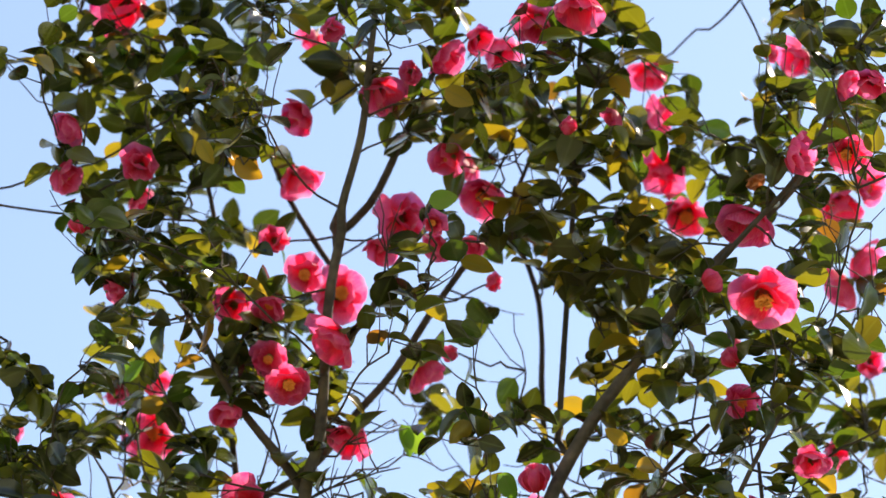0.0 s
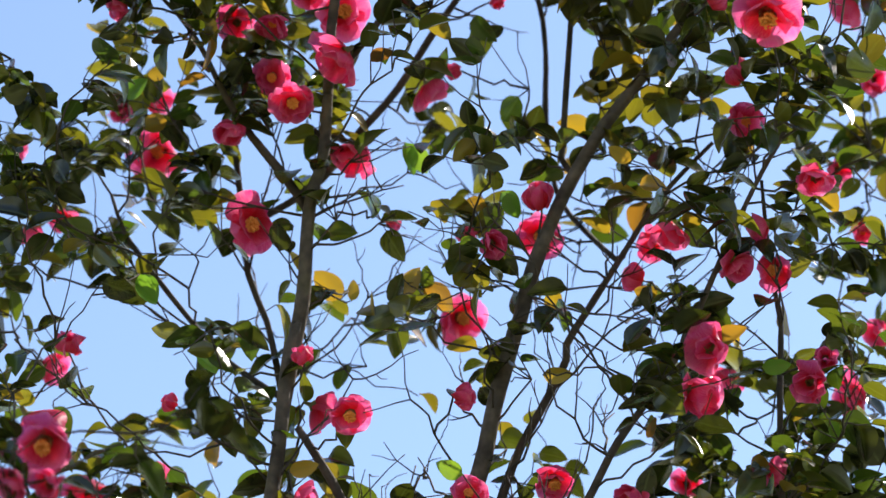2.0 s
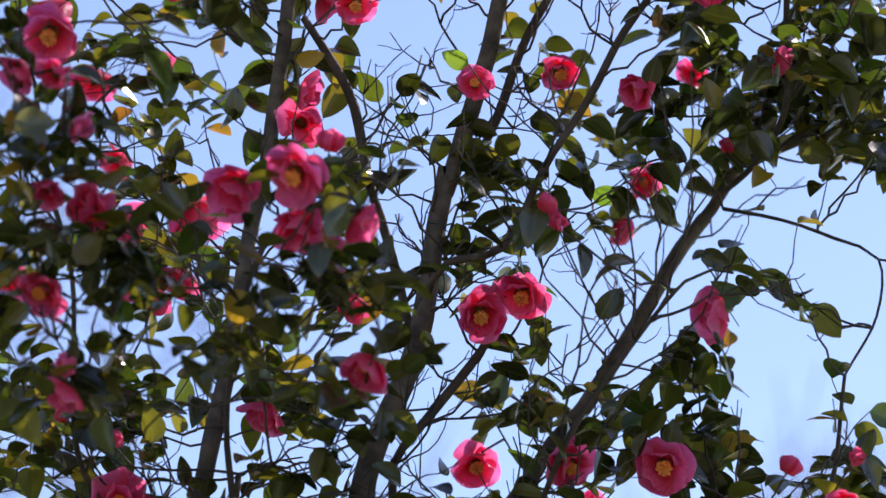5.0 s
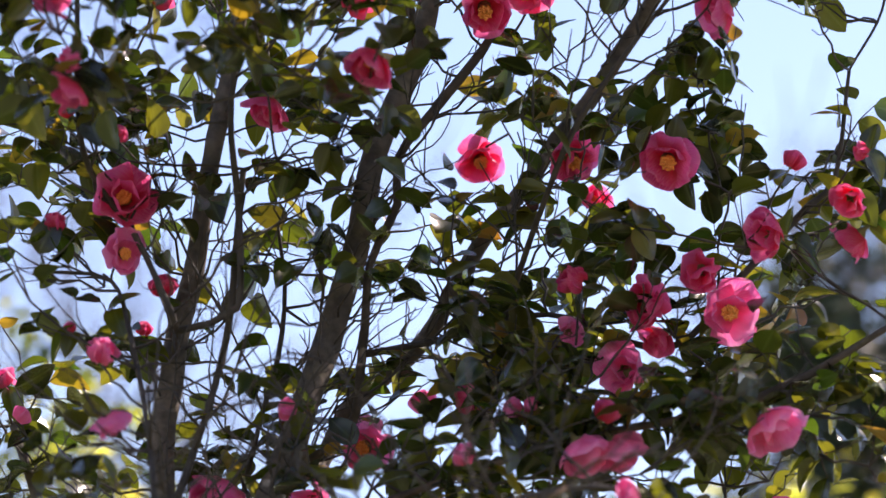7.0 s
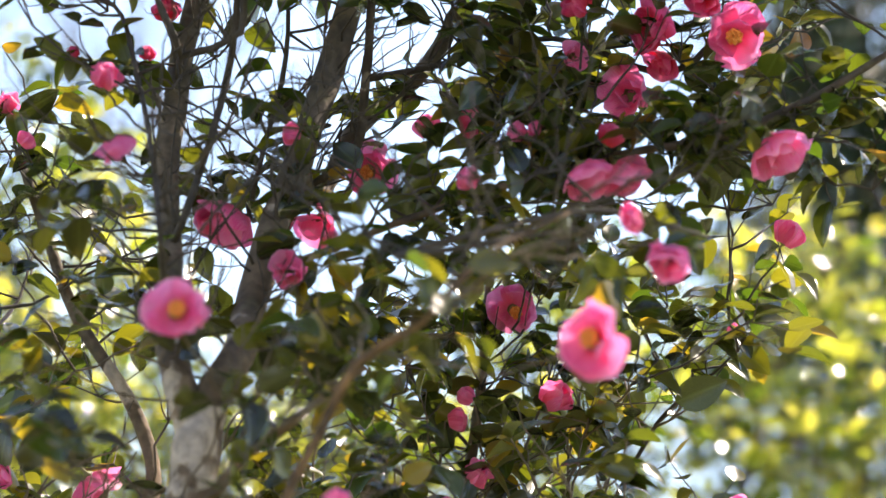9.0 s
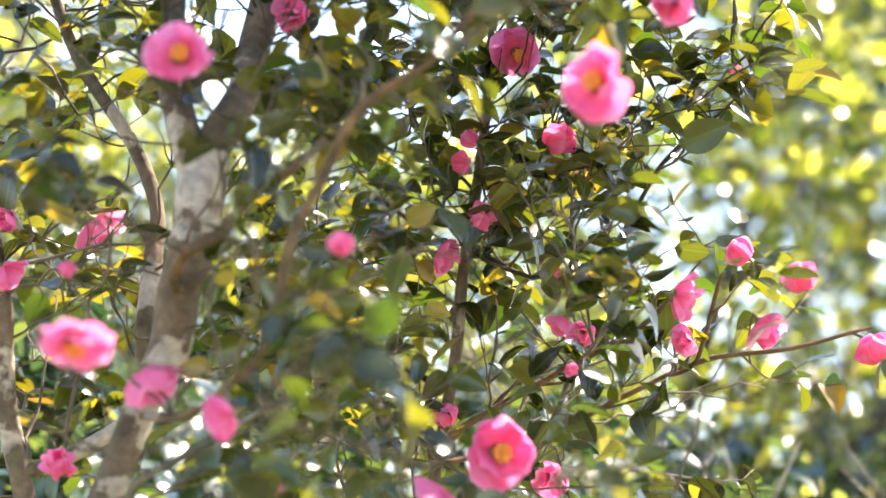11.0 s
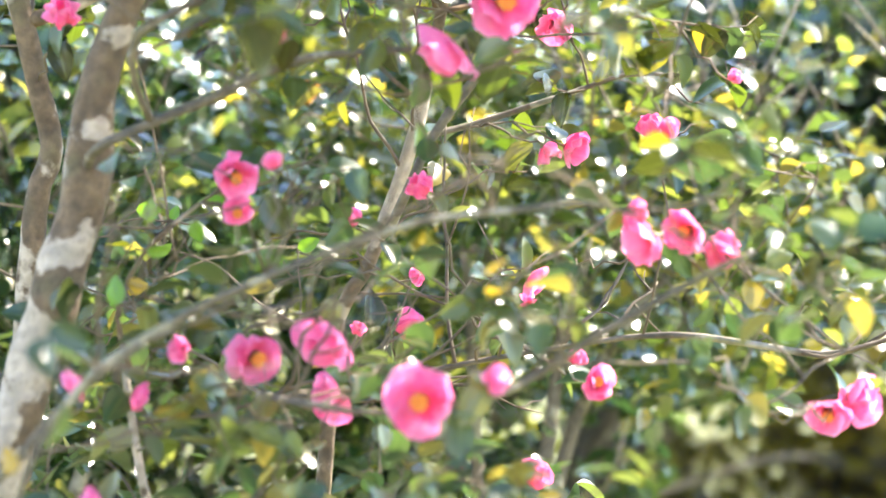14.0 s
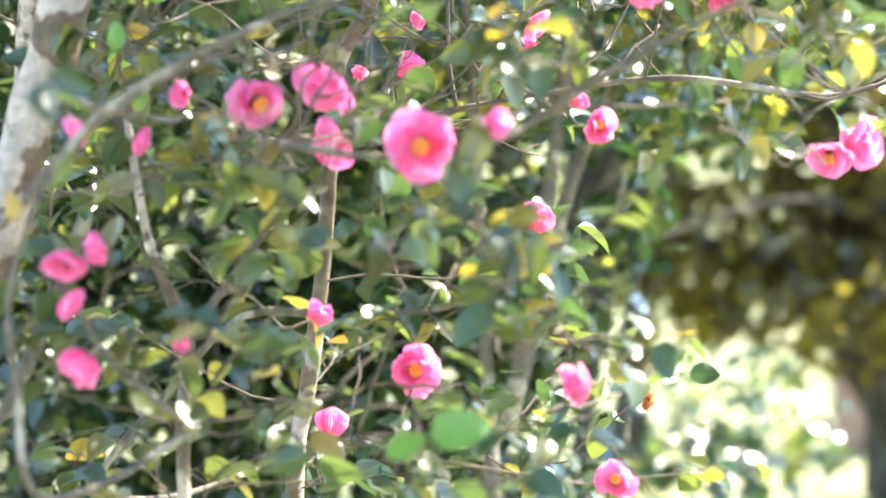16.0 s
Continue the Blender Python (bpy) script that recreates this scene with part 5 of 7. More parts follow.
lone_leaf(LIME, 0.544, 4.727, 4.047, 0.047, 34, 0)
lone_leaf(LIME, 0.672, 5.057, 4.098, 0.043, 0, -80)
lone_leaf(LIME, 0.022, 4.827, 3.910, 0.047, -11, 160)
lone_leaf(LIME, 0.280, 5.146, 3.817, 0.055, 21, 5)
lone_leaf(DARK, 0.293, 5.189, 3.640, 0.055, -12, 70)
lone_leaf(DARK, -0.346, 5.090, 4.092, 0.057, 28, -80)
lone_leaf(DARK, -0.524, 4.840, 4.246, 0.061, 16, -20)
lone_leaf(DARK, -0.444, 4.861, 4.179, 0.051, 10, 170)
lone_leaf(LIME, -0.482, 4.879, 4.269, 0.053, 25, -60)
lone_leaf(DARK, 0.278, 5.151, 3.621, 0.058, 4, 60)
lone_leaf(DARK, 0.640, 5.148, 3.592, 0.070, -6, -50)
lone_leaf(GOLD, -0.706, 5.238, 3.087, 0.032, 29, 0)
lone_leaf(GOLD, 0.490, 5.198, 3.396, 0.058, 31, -10)
lone_leaf(DARK, 0.096, 4.948, 3.393, 0.053, -19, 80)
lone_leaf(DARK, 0.166, 5.191, 3.556, 0.058, -17, -80)
lone_leaf(DARK, 0.457, 5.147, 3.702, 0.052, -5, -20)
lone_leaf(DARK, 0.568, 5.148, 3.646, 0.056, -19, -35)
lone_leaf(GOLD, 0.046, 5.041, 2.971, 0.038, 18, 0)
lone_leaf(DARK, 0.463, 4.895, 2.881, 0.056, -14, 80)
lone_leaf(DARK, -0.658, 5.253, 2.992, 0.073, 35, 20)
lone_leaf(DARK, 0.413, 5.339, 2.538, 0.089, 5, 20)
lone_leaf(GOLD, -0.299, 4.455, 2.172, 0.032, 25, 20)
lone_leaf(GOLD, -0.018, 5.470, 2.269, 0.045, -16, -15)
lone_leaf(DARK, 0.397, 5.429, 2.362, 0.058, 23, -10)
lone_leaf(DARK, -0.167, 4.173, 2.162, 0.039, -12, -10)
lone_leaf(DARK, -0.041, 4.840, 2.321, 0.049, -1, 30)
lone_leaf(LIME, -0.422, 4.675, 1.666, 0.033, -24, 90)
lone_leaf(LIME, -0.355, 4.655, 1.636, 0.031, 7, -70)
lone_leaf(DARK, -0.245, 4.641, 1.655, 0.066, -3, -60)
lone_leaf(LIME, -0.408, 4.639, 1.609, 0.030, 27, 0)
lone_leaf(GOLD, -0.539, 4.083, 1.343, 0.035, 27, 90)
lone_leaf(LIME, -0.464, 4.612, 1.554, 0.043, 20, 80)
lone_leaf(GOLD, -0.439, 4.672, 1.562, 0.030, -22, -10)
lone_leaf(DARK, -0.134, 5.522, 1.535, 0.065, 35, 80)
lone_leaf(LIME, 0.003, 4.177, 1.057, 0.078, -14, 15)
lone_leaf(LIME, -0.064, 4.174, 1.036, 0.056, -33, 30)
lone_leaf(DARK, 0.096, 4.192, 1.266, 0.063, -27, -85)
lone_leaf(DARK, 0.065, 4.193, 1.263, 0.056, 33, 80)
lone_leaf(DARK, -0.105, 4.192, 1.260, 0.056, -34, -85)
lone_leaf(GOLD, 0.015, 4.193, 1.252, 0.025, 29, 0)
lone_leaf(LIME, -0.478, 5.275, 1.688, 0.039, 10, 0)
lone_leaf(LIME, -0.379, 5.283, 1.702, 0.045, 50, 165)
lone_leaf(LIME, -0.404, 5.282, 1.652, 0.031, 20, -60)
lone_leaf(LIME, -0.438, 5.279, 1.684, 0.025, 10, 60)
lone_leaf(LIME, -0.454, 5.279, 1.625, 0.029, 30, 20)
lone_leaf(LIME, -0.228, 5.293, 1.634, 0.037, 15, 20)
lone_leaf(GOLD, -0.498, 5.276, 1.566, 0.039, 25, 10)
lone_leaf(LIME, -0.529, 5.273, 1.548, 0.043, 20, -80)
lone_leaf(GOLD, -0.603, 5.266, 1.487, 0.039, 20, 170)
flower(OPEN, 0.461, 4.991, 5.085, 0.104, -11, -30)
flower(OPEN, 0.514, 4.342, 4.460, 0.118, 10, -34)
flower(CUP, 0.409, 4.891, 5.228, 0.093, 80, 10)
flower(CUP, 0.409, 4.952, 5.146, 0.100, -37, -17)
flower(CUP, 0.392, 4.844, 5.290, 0.075, 5, -37)
flower(CUP, 0.653, 4.807, 5.301, 0.081, -83, -8)
flower(CUP, 0.243, 4.408, 5.087, 0.092, -104, -37)
flower(CUP, 0.175, 4.515, 5.142, 0.076, -32, -34)
flower(CUP, 0.118, 4.828, 5.328, 0.087, 28, -30)
flower(CUP, 0.077, 4.547, 5.135, 0.059, 51, -1)
flower(CUP, 0.024, 4.567, 5.107, 0.076, 86, -16)
flower(CUP, -0.092, 4.582, 5.032, 0.087, 78, -39)
flower(CUP, -0.241, 4.675, 5.059, 0.072, -79, -11)
flower(CUP, -0.239, 4.817, 5.029, 0.084, 82, -36)
flower(CUP, -0.510, 4.655, 4.945, 0.070, -14, 11)
flower(CUP, -0.532, 4.975, 5.098, 0.056, 42, -36)
flower(CUP, -0.630, 4.665, 4.921, 0.070, 65, -21)
flower(CUP, -0.630, 4.608, 4.983, 0.070, -95, 12)
flower(CUP, -0.556, 4.640, 5.276, 0.109, -49, -1)
flower(CUP, -0.172, 4.433, 5.061, 0.051, 62, -19)
flower(CUP, -0.227, 4.811, 5.345, 0.056, -101, -20)
flower(CUP, -0.537, 4.689, 4.701, 0.046, -91, -33)
flower(BUD, -0.596, 4.635, 4.798, 0.031, -17, 67)
flower(OPEN, -0.225, 4.820, 4.830, 0.084, -3, -9)
flower(OPEN, -0.168, 4.929, 4.863, 0.104, 20, 7)
flower(CUP, -0.280, 4.809, 4.894, 0.059, -13, 9)
flower(CUP, -0.350, 4.849, 4.778, 0.065, -29, -27)
flower(CUP, -0.283, 4.770, 4.725, 0.063, -61, -40)
flower(OPEN, -0.283, 4.831, 4.660, 0.067, -8, -9)
flower(OPEN, -0.246, 4.798, 4.588, 0.081, 12, -11)
flower(CUP, -0.174, 4.725, 4.626, 0.089, -83, -11)
flower(CUP, -0.505, 5.141, 4.808, 0.068, 69, -18)
flower(CUP, -0.576, 5.144, 4.784, 0.050, 49, -36)
flower(CUP, -0.508, 5.178, 4.722, 0.105, -30, -21)
flower(CUP, -0.351, 4.827, 4.543, 0.063, -31, -34)
flower(CUP, -0.148, 4.936, 4.556, 0.082, -64, -41)
flower(CUP, -0.007, 4.892, 4.668, 0.070, 108, -23)
flower(CUP, 0.052, 4.955, 5.164, 0.075, -96, 15)
flower(CUP, 0.020, 4.663, 4.961, 0.065, -54, 1)
flower(CUP, 0.081, 4.779, 4.961, 0.090, -76, -29)
flower(CUP, -0.053, 4.773, 4.920, 0.089, 17, 10)
flower(CUP, -0.092, 4.784, 4.854, 0.070, 13, -35)
flower(CUP, 0.066, 4.836, 4.903, 0.060, -66, -28)
flower(CUP, 0.304, 4.575, 4.987, 0.047, -82, 3)
flower(BUD, 0.230, 4.548, 4.947, 0.025, -42, 36)
flower(CUP, 0.522, 4.632, 4.804, 0.098, -86, -34)
flower(OPEN, 0.676, 4.417, 4.799, 0.079, -30, -23)
flower(CUP, 0.609, 4.471, 4.833, 0.079, 72, 12)
flower(CUP, 0.741, 4.962, 5.078, 0.087, 50, -34)
flower(CUP, 0.791, 4.936, 5.104, 0.075, 57, -6)
flower(WILTED, 0.547, 4.601, 4.870, 0.049, 100, -21)
flower(CUP, 0.735, 5.041, 4.952, 0.087, -100, 3)
flower(CUP, 0.787, 5.010, 4.993, 0.087, 98, -16)
flower(BUD, 0.453, 4.568, 4.643, 0.031, 71, 57)
flower(CUP, 0.542, 5.103, 4.880, 0.050, -88, -31)
flower(BUD, 0.500, 4.682, 4.566, 0.032, -56, 69)
flower(CUP, 0.528, 4.842, 4.582, 0.081, 29, 14)
flower(CUP, 0.616, 4.658, 4.351, 0.067, 4, -33)
flower(CUP, 0.726, 5.166, 4.686, 0.062, 42, -4)
flower(BUD, 0.174, 4.862, 4.434, 0.045, -11, 67)
flower(CUP, 0.715, 4.370, 4.904, 0.068, -22, -24)
flower(CUP, 0.661, 4.258, 4.816, 0.054, 78, 6)
flower(CUP, 0.790, 5.094, 4.834, 0.062, 22, 9)
flower(CUP, -0.749, 5.154, 4.706, 0.050, 95, 8)
flower(CUP, -0.003, 4.490, 4.705, 0.045, 1, 8)
flower(BUD, 0.101, 4.842, 4.829, 0.026, 44, 20)
flower(BUD, 0.032, 4.903, 4.721, 0.026, -61, 14)
flower(BUD, 0.684, 4.909, 4.747, 0.026, 5, 41)
flower(BUD, 0.590, 4.672, 5.207, 0.026, 61, 14)
flower(CUP, -0.043, 4.542, 5.057, 0.047, -36, -15)
flower(CUP, 0.001, 4.745, 4.839, 0.059, -72, -6)
flower(OPEN, -0.314, 4.937, 4.429, 0.108, 1, -2)
flower(OPEN, 0.181, 5.038, 4.469, 0.094, 2, -13)
flower(OPEN, 0.046, 5.293, 4.447, 0.103, 28, -2)
flower(CUP, -0.186, 5.073, 4.142, 0.081, 100, 9)
flower(OPEN, -0.139, 4.877, 4.033, 0.083, -3, -16)
flower(CUP, 0.093, 4.807, 4.315, 0.056, 15, -16)
flower(CUP, 0.427, 4.655, 4.038, 0.075, -34, 3)
flower(CUP, 0.435, 4.834, 4.048, 0.094, 67, -10)
flower(CUP, 0.514, 5.300, 4.326, 0.073, -90, -35)
flower(OPEN, 0.567, 4.886, 4.316, 0.078, -22, -3)
flower(CUP, 0.497, 4.795, 4.268, 0.056, 65, -29)
flower(BUD, 0.339, 4.939, 4.328, 0.036, -77, 46)
flower(CUP, 0.612, 4.873, 4.095, 0.062, -15, -6)
flower(CUP, 0.731, 5.284, 4.286, 0.091, -52, 11)
flower(CUP, 0.392, 4.857, 4.358, 0.080, -61, -38)
flower(CUP, 0.363, 4.927, 4.387, 0.057, -33, -17)
flower(CUP, -0.677, 5.280, 4.332, 0.061, 69, -10)
flower(BUD, -0.622, 5.012, 4.232, 0.039, -1, 31)
flower(CUP, -0.672, 5.206, 4.592, 0.055, 27, -30)
flower(CUP, -0.726, 5.207, 4.568, 0.055, 101, -5)
flower(BUD, 0.042, 4.814, 4.034, 0.034, 57, 14)
flower(BUD, 0.055, 5.141, 4.528, 0.027, -7, 32)
flower(BUD, -0.079, 4.999, 4.473, 0.026, 68, 27)
flower(CUP, 0.528, 4.755, 4.321, 0.056, -101, 13)
flower(CUP, 0.765, 5.199, 4.573, 0.049, -14, -39)
flower(CUP, 0.785, 5.249, 4.394, 0.061, -44, 0)
flower(CUP, 0.642, 4.876, 4.144, 0.046, -2, 11)
flower(BUD, -0.220, 4.925, 4.165, 0.030, -11, 42)
flower(CUP, -0.684, 5.169, 4.151, 0.106, 103, -23)
flower(OPEN, -0.582, 4.475, 3.773, 0.101, -18, -26)
flower(CUP, -0.620, 4.405, 3.671, 0.060, -69, -21)
flower(CUP, -0.566, 4.411, 3.675, 0.060, -39, 1)
flower(CUP, -0.614, 5.335, 4.109, 0.090, -30, -35)
flower(CUP, -0.524, 4.449, 3.607, 0.050, 81, -2)
flower(CUP, -0.569, 5.365, 3.969, 0.078, -28, -25)
flower(CUP, -0.516, 4.496, 3.505, 0.081, -15, 14)
flower(CUP, -0.542, 5.386, 3.860, 0.077, -42, 9)
flower(CUP, -0.577, 4.483, 3.518, 0.059, -15, -35)
flower(CUP, -0.419, 5.394, 3.875, 0.107, 85, -41)
flower(CUP, -0.307, 4.573, 3.560, 0.091, -21, -35)
flower(OPEN, -0.215, 4.497, 3.558, 0.110, -29, -37)
flower(CUP, -0.224, 4.899, 3.827, 0.082, 8, -11)
flower(CUP, -0.214, 4.990, 3.927, 0.067, 91, 0)
flower(CUP, -0.210, 4.592, 3.509, 0.086, 11, -32)
flower(CUP, -0.114, 4.627, 3.530, 0.076, 89, 5)
flower(BUD, -0.165, 4.544, 3.457, 0.037, 1, 64)
flower(BUD, -0.166, 4.590, 3.648, 0.032, 13, 68)
flower(BUD, -0.150, 5.239, 3.643, 0.042, 31, 25)
flower(OPEN, -0.583, 4.539, 3.385, 0.086, -23, -19)
flower(CUP, -0.746, 5.378, 3.749, 0.071, 30, -9)
flower(CUP, -0.456, 5.409, 3.763, 0.083, -74, -40)
flower(BUD, -0.480, 5.271, 3.665, 0.036, 40, 43)
flower(OPEN, 0.065, 5.024, 3.551, 0.102, 10, -35)
flower(OPEN, 0.134, 5.046, 3.595, 0.105, -16, -34)
flower(CUP, 0.425, 4.873, 3.487, 0.085, -59, -4)
flower(OPEN, 0.196, 4.997, 3.974, 0.085, 22, -34)
flower(CUP, 0.314, 4.872, 3.878, 0.068, -41, -5)
flower(CUP, 0.358, 5.387, 3.947, 0.065, 9, -22)
flower(ROLLED, 0.318, 5.403, 3.860, 0.065, 82, -33)
flower(OPEN, 0.055, 4.925, 3.915, 0.066, -1, 13)
flower(BUD, 0.489, 5.173, 3.919, 0.025, -2, 56)
flower(CUP, 0.445, 5.345, 4.143, 0.061, -3, 2)
flower(CUP, 0.565, 4.983, 3.986, 0.056, 104, 11)
flower(BUD, -0.479, 5.211, 4.088, 0.031, 1, 68)
flower(BUD, 0.164, 4.820, 3.650, 0.028, 64, 42)
flower(BUD, 0.183, 4.830, 3.625, 0.026, -1, 39)
flower(BUD, -0.438, 4.958, 4.094, 0.025, -57, 32)
flower(CUP, -0.542, 5.404, 3.740, 0.060, 31, -40)
flower(CUP, -0.556, 4.598, 3.248, 0.066, -101, -29)
flower(BUD, -0.543, 4.584, 3.286, 0.030, -39, 14)
flower(BUD, -0.583, 4.918, 3.331, 0.023, -68, 70)
flower(CUP, -0.282, 5.053, 3.383, 0.082, -74, -48)
flower(CUP, -0.111, 4.665, 3.310, 0.086, -72, -38)
flower(CUP, -0.500, 4.970, 3.210, 0.095, -11, 13)
flower(OPEN, -0.499, 4.998, 3.126, 0.082, 20, -5)
flower(BUD, -0.445, 5.108, 3.101, 0.034, 8, 57)
flower(BUD, -0.604, 4.974, 3.164, 0.028, -8, 59)
flower(OPEN, 0.064, 5.477, 3.454, 0.095, 9, -23)
flower(OPEN, 0.214, 5.258, 3.377, 0.097, 27, -31)
flower(OPEN, 0.356, 5.017, 3.291, 0.107, -2, -20)
flower(CUP, 0.261, 5.485, 3.385, 0.064, 22, 14)
flower(CUP, 0.502, 4.989, 3.155, 0.085, -57, 10)
flower(BUD, 0.549, 4.981, 3.274, 0.029, 65, 75)
flower(BUD, 0.656, 4.949, 3.282, 0.023, -49, 16)
flower(CUP, 0.639, 5.006, 3.222, 0.064, -23, -26)
flower(CUP, 0.694, 5.463, 3.304, 0.088, -104, -16)
flower(CUP, 0.410, 5.065, 3.119, 0.065, 2, -19)
flower(CUP, 0.320, 5.068, 3.068, 0.099, -20, 13)
flower(OPEN, 0.449, 5.029, 3.043, 0.102, 0, -5)
flower(BUD, 0.208, 5.043, 3.097, 0.039, -37, 26)
flower(CUP, 0.204, 5.096, 3.030, 0.053, 41, 7)
flower(CUP, 0.342, 5.161, 3.036, 0.065, -66, -31)
flower(BUD, -0.509, 4.937, 3.301, 0.023, 75, 42)
flower(CUP, -0.475, 4.689, 2.765, 0.061, 109, -39)
flower(BUD, -0.514, 4.875, 2.925, 0.037, 4, 54)
flower(BUD, -0.471, 5.064, 3.020, 0.021, 24, 60)
flower(BUD, -0.568, 4.928, 2.980, 0.018, -74, 61)
flower(CUP, -0.351, 5.126, 2.763, 0.109, -92, -36)
flower(OPEN, -0.126, 5.292, 2.892, 0.097, -16, -5)
flower(CUP, -0.219, 5.354, 2.810, 0.088, -65, -36)
flower(CUP, -0.239, 4.945, 2.644, 0.056, -22, 3)
flower(OPEN, -0.351, 4.284, 2.439, 0.092, 2, 14)
flower(CUP, 0.284, 5.121, 2.975, 0.086, -23, 13)
flower(CUP, 0.216, 4.920, 2.785, 0.088, 63, -41)
flower(CUP, 0.272, 4.949, 2.793, 0.090, 64, -40)
flower(CUP, 0.499, 4.878, 2.814, 0.097, 71, -48)
flower(CUP, 0.299, 4.403, 2.532, 0.075, 16, -29)
flower(OPEN, 0.114, 5.467, 2.699, 0.092, 15, -12)
flower(OPEN, 0.186, 4.192, 2.383, 0.101, -19, 12)
flower(BUD, 0.034, 5.175, 2.939, 0.038, 51, 25)
flower(BUD, -0.030, 5.395, 2.991, 0.036, -33, 72)
flower(BUD, 0.037, 4.836, 2.759, 0.030, -44, 37)
flower(BUD, 0.112, 4.992, 2.875, 0.026, -57, 36)
flower(BUD, 0.139, 4.996, 2.881, 0.020, -57, 13)
flower(BUD, 0.246, 4.914, 2.845, 0.033, 64, 67)
flower(BUD, 0.548, 5.269, 2.778, 0.040, 80, 71)
flower(BUD, -0.688, 5.293, 2.941, 0.024, 70, 59)
flower(BUD, -0.719, 5.334, 3.014, 0.032, -19, 34)
flower(BUD, -0.233, 4.999, 2.875, 0.028, -80, 28)
flower(CUP, 0.255, 4.491, 2.617, 0.048, -79, 2)
flower(BUD, 0.175, 5.383, 2.535, 0.045, 43, 30)
flower(BUD, 0.049, 5.429, 2.417, 0.037, 33, 23)
flower(BUD, -0.137, 4.257, 2.180, 0.028, -28, 58)
flower(CUP, -0.004, 5.490, 2.356, 0.069, 72, -22)
flower(BUD, 0.088, 5.461, 2.448, 0.020, -6, 62)
flower(BUD, 0.037, 5.421, 2.543, 0.028, -70, 49)
flower(BUD, 0.014, 5.445, 2.510, 0.030, 73, 13)
flower(OPEN, -0.446, 3.966, 2.020, 0.106, 7, -48)
flower(CUP, -0.550, 5.262, 2.367, 0.081, 106, -37)
flower(CUP, -0.696, 5.210, 2.375, 0.048, -46, -27)
flower(CUP, -0.677, 5.109, 2.270, 0.069, 108, -33)
flower(CUP, -0.412, 4.649, 2.050, 0.090, 101, -44)
flower(CUP, -0.298, 4.364, 1.972, 0.066, -100, -17)
flower(OPEN, 0.072, 4.727, 1.963, 0.117, 17, -6)
flower(BUD, -0.004, 5.504, 2.095, 0.035, -22, 61)
flower(BUD, 0.527, 4.971, 2.242, 0.042, -48, 59)
flower(BUD, 0.479, 5.416, 2.354, 0.039, -75, 46)
flower(CUP, 0.390, 5.467, 2.287, 0.080, 104, -6)
flower(CUP, 0.384, 5.469, 2.218, 0.051, -36, -13)
flower(CUP, 0.538, 5.617, 2.252, 0.089, 69, -44)
flower(BUD, 0.719, 5.624, 2.219, 0.047, -42, 45)
flower(CUP, 0.183, 5.540, 2.255, 0.056, -99, -37)
flower(CUP, 0.218, 5.478, 2.233, 0.045, -22, -26)
flower(CUP, 0.166, 5.633, 2.005, 0.060, -24, -25)
flower(BUD, -0.237, 4.559, 1.901, 0.034, -70, 26)
flower(BUD, -0.519, 4.524, 2.190, 0.020, 4, 52)
flower(BUD, 0.178, 5.488, 2.337, 0.020, -74, 10)
flower(BUD, -0.584, 5.035, 1.972, 0.042, -8, 34)
flower(BUD, 0.494, 5.647, 2.710, 0.016, -43, 13)
flower(BUD, 0.193, 5.197, 2.137, 0.019, -49, 15)
flower(CUP, -0.015, 4.684, 1.881, 0.085, -82, -38)
flower(OPEN, -0.313, 4.789, 1.720, 0.081, 29, -32)
flower(OPEN, -0.306, 4.752, 1.667, 0.056, 8, -27)
flower(CUP, 0.160, 5.582, 1.789, 0.058, 77, -48)
flower(CUP, 0.202, 5.580, 1.796, 0.062, 62, -17)
flower(CUP, 0.260, 4.840, 1.661, 0.055, 70, -20)
flower(CUP, 0.265, 4.841, 1.625, 0.084, -70, -14)
flower(CUP, 0.325, 4.787, 1.635, 0.073, -36, -18)
flower(BUD, 0.393, 4.833, 1.607, 0.045, -65, 21)
flower(BUD, -0.047, 5.133, 1.715, 0.035, -35, 30)
flower(BUD, 0.324, 5.496, 1.826, 0.035, -30, 47)
flower(BUD, 0.330, 5.121, 1.800, 0.029, -13, 66)
flower(BUD, -0.166, 5.536, 1.684, 0.024, -48, 57)
flower(BUD, -0.240, 4.480, 1.721, 0.021, -79, 69)
flower(BUD, 0.432, 5.171, 1.884, 0.019, 51, 36)
flower(OPEN, -0.276, 4.692, 1.460, 0.084, 25, -14)
flower(CUP, -0.187, 4.746, 1.483, 0.090, -63, -44)
flower(OPEN, -0.044, 4.356, 1.406, 0.097, -7, -8)
flower(CUP, -0.183, 4.846, 1.404, 0.071, -54, -24)
flower(BUD, -0.075, 5.285, 1.502, 0.043, 68, 17)
flower(OPEN, 0.212, 4.995, 1.419, 0.062, 20, 12)
flower(CUP, 0.054, 4.283, 1.434, 0.038, 40, 14)
flower(OPEN, 0.540, 4.869, 1.376, 0.076, -1, -35)
flower(CUP, 0.594, 4.913, 1.396, 0.074, 50, -1)
flower(BUD, 0.126, 5.381, 1.261, 0.044, 63, 52)
flower(CUP, 0.137, 5.589, 1.576, 0.055, 82, -29)
flower(BUD, 0.115, 5.244, 1.540, 0.023, 10, 13)
flower(BUD, 0.061, 5.508, 1.501, 0.030, -55, 33)
flower(CUP, -0.383, 4.666, 1.472, 0.036, -47, -9)
flower(CUP, -0.509, 4.522, 1.424, 0.048, -93, -35)
flower(CUP, -0.439, 4.703, 1.405, 0.042, 88, -22)
flower(BUD, -0.158, 5.547, 1.498, 0.021, 13, 38)
flower(CUP, -0.515, 4.402, 1.249, 0.053, -6, -39)
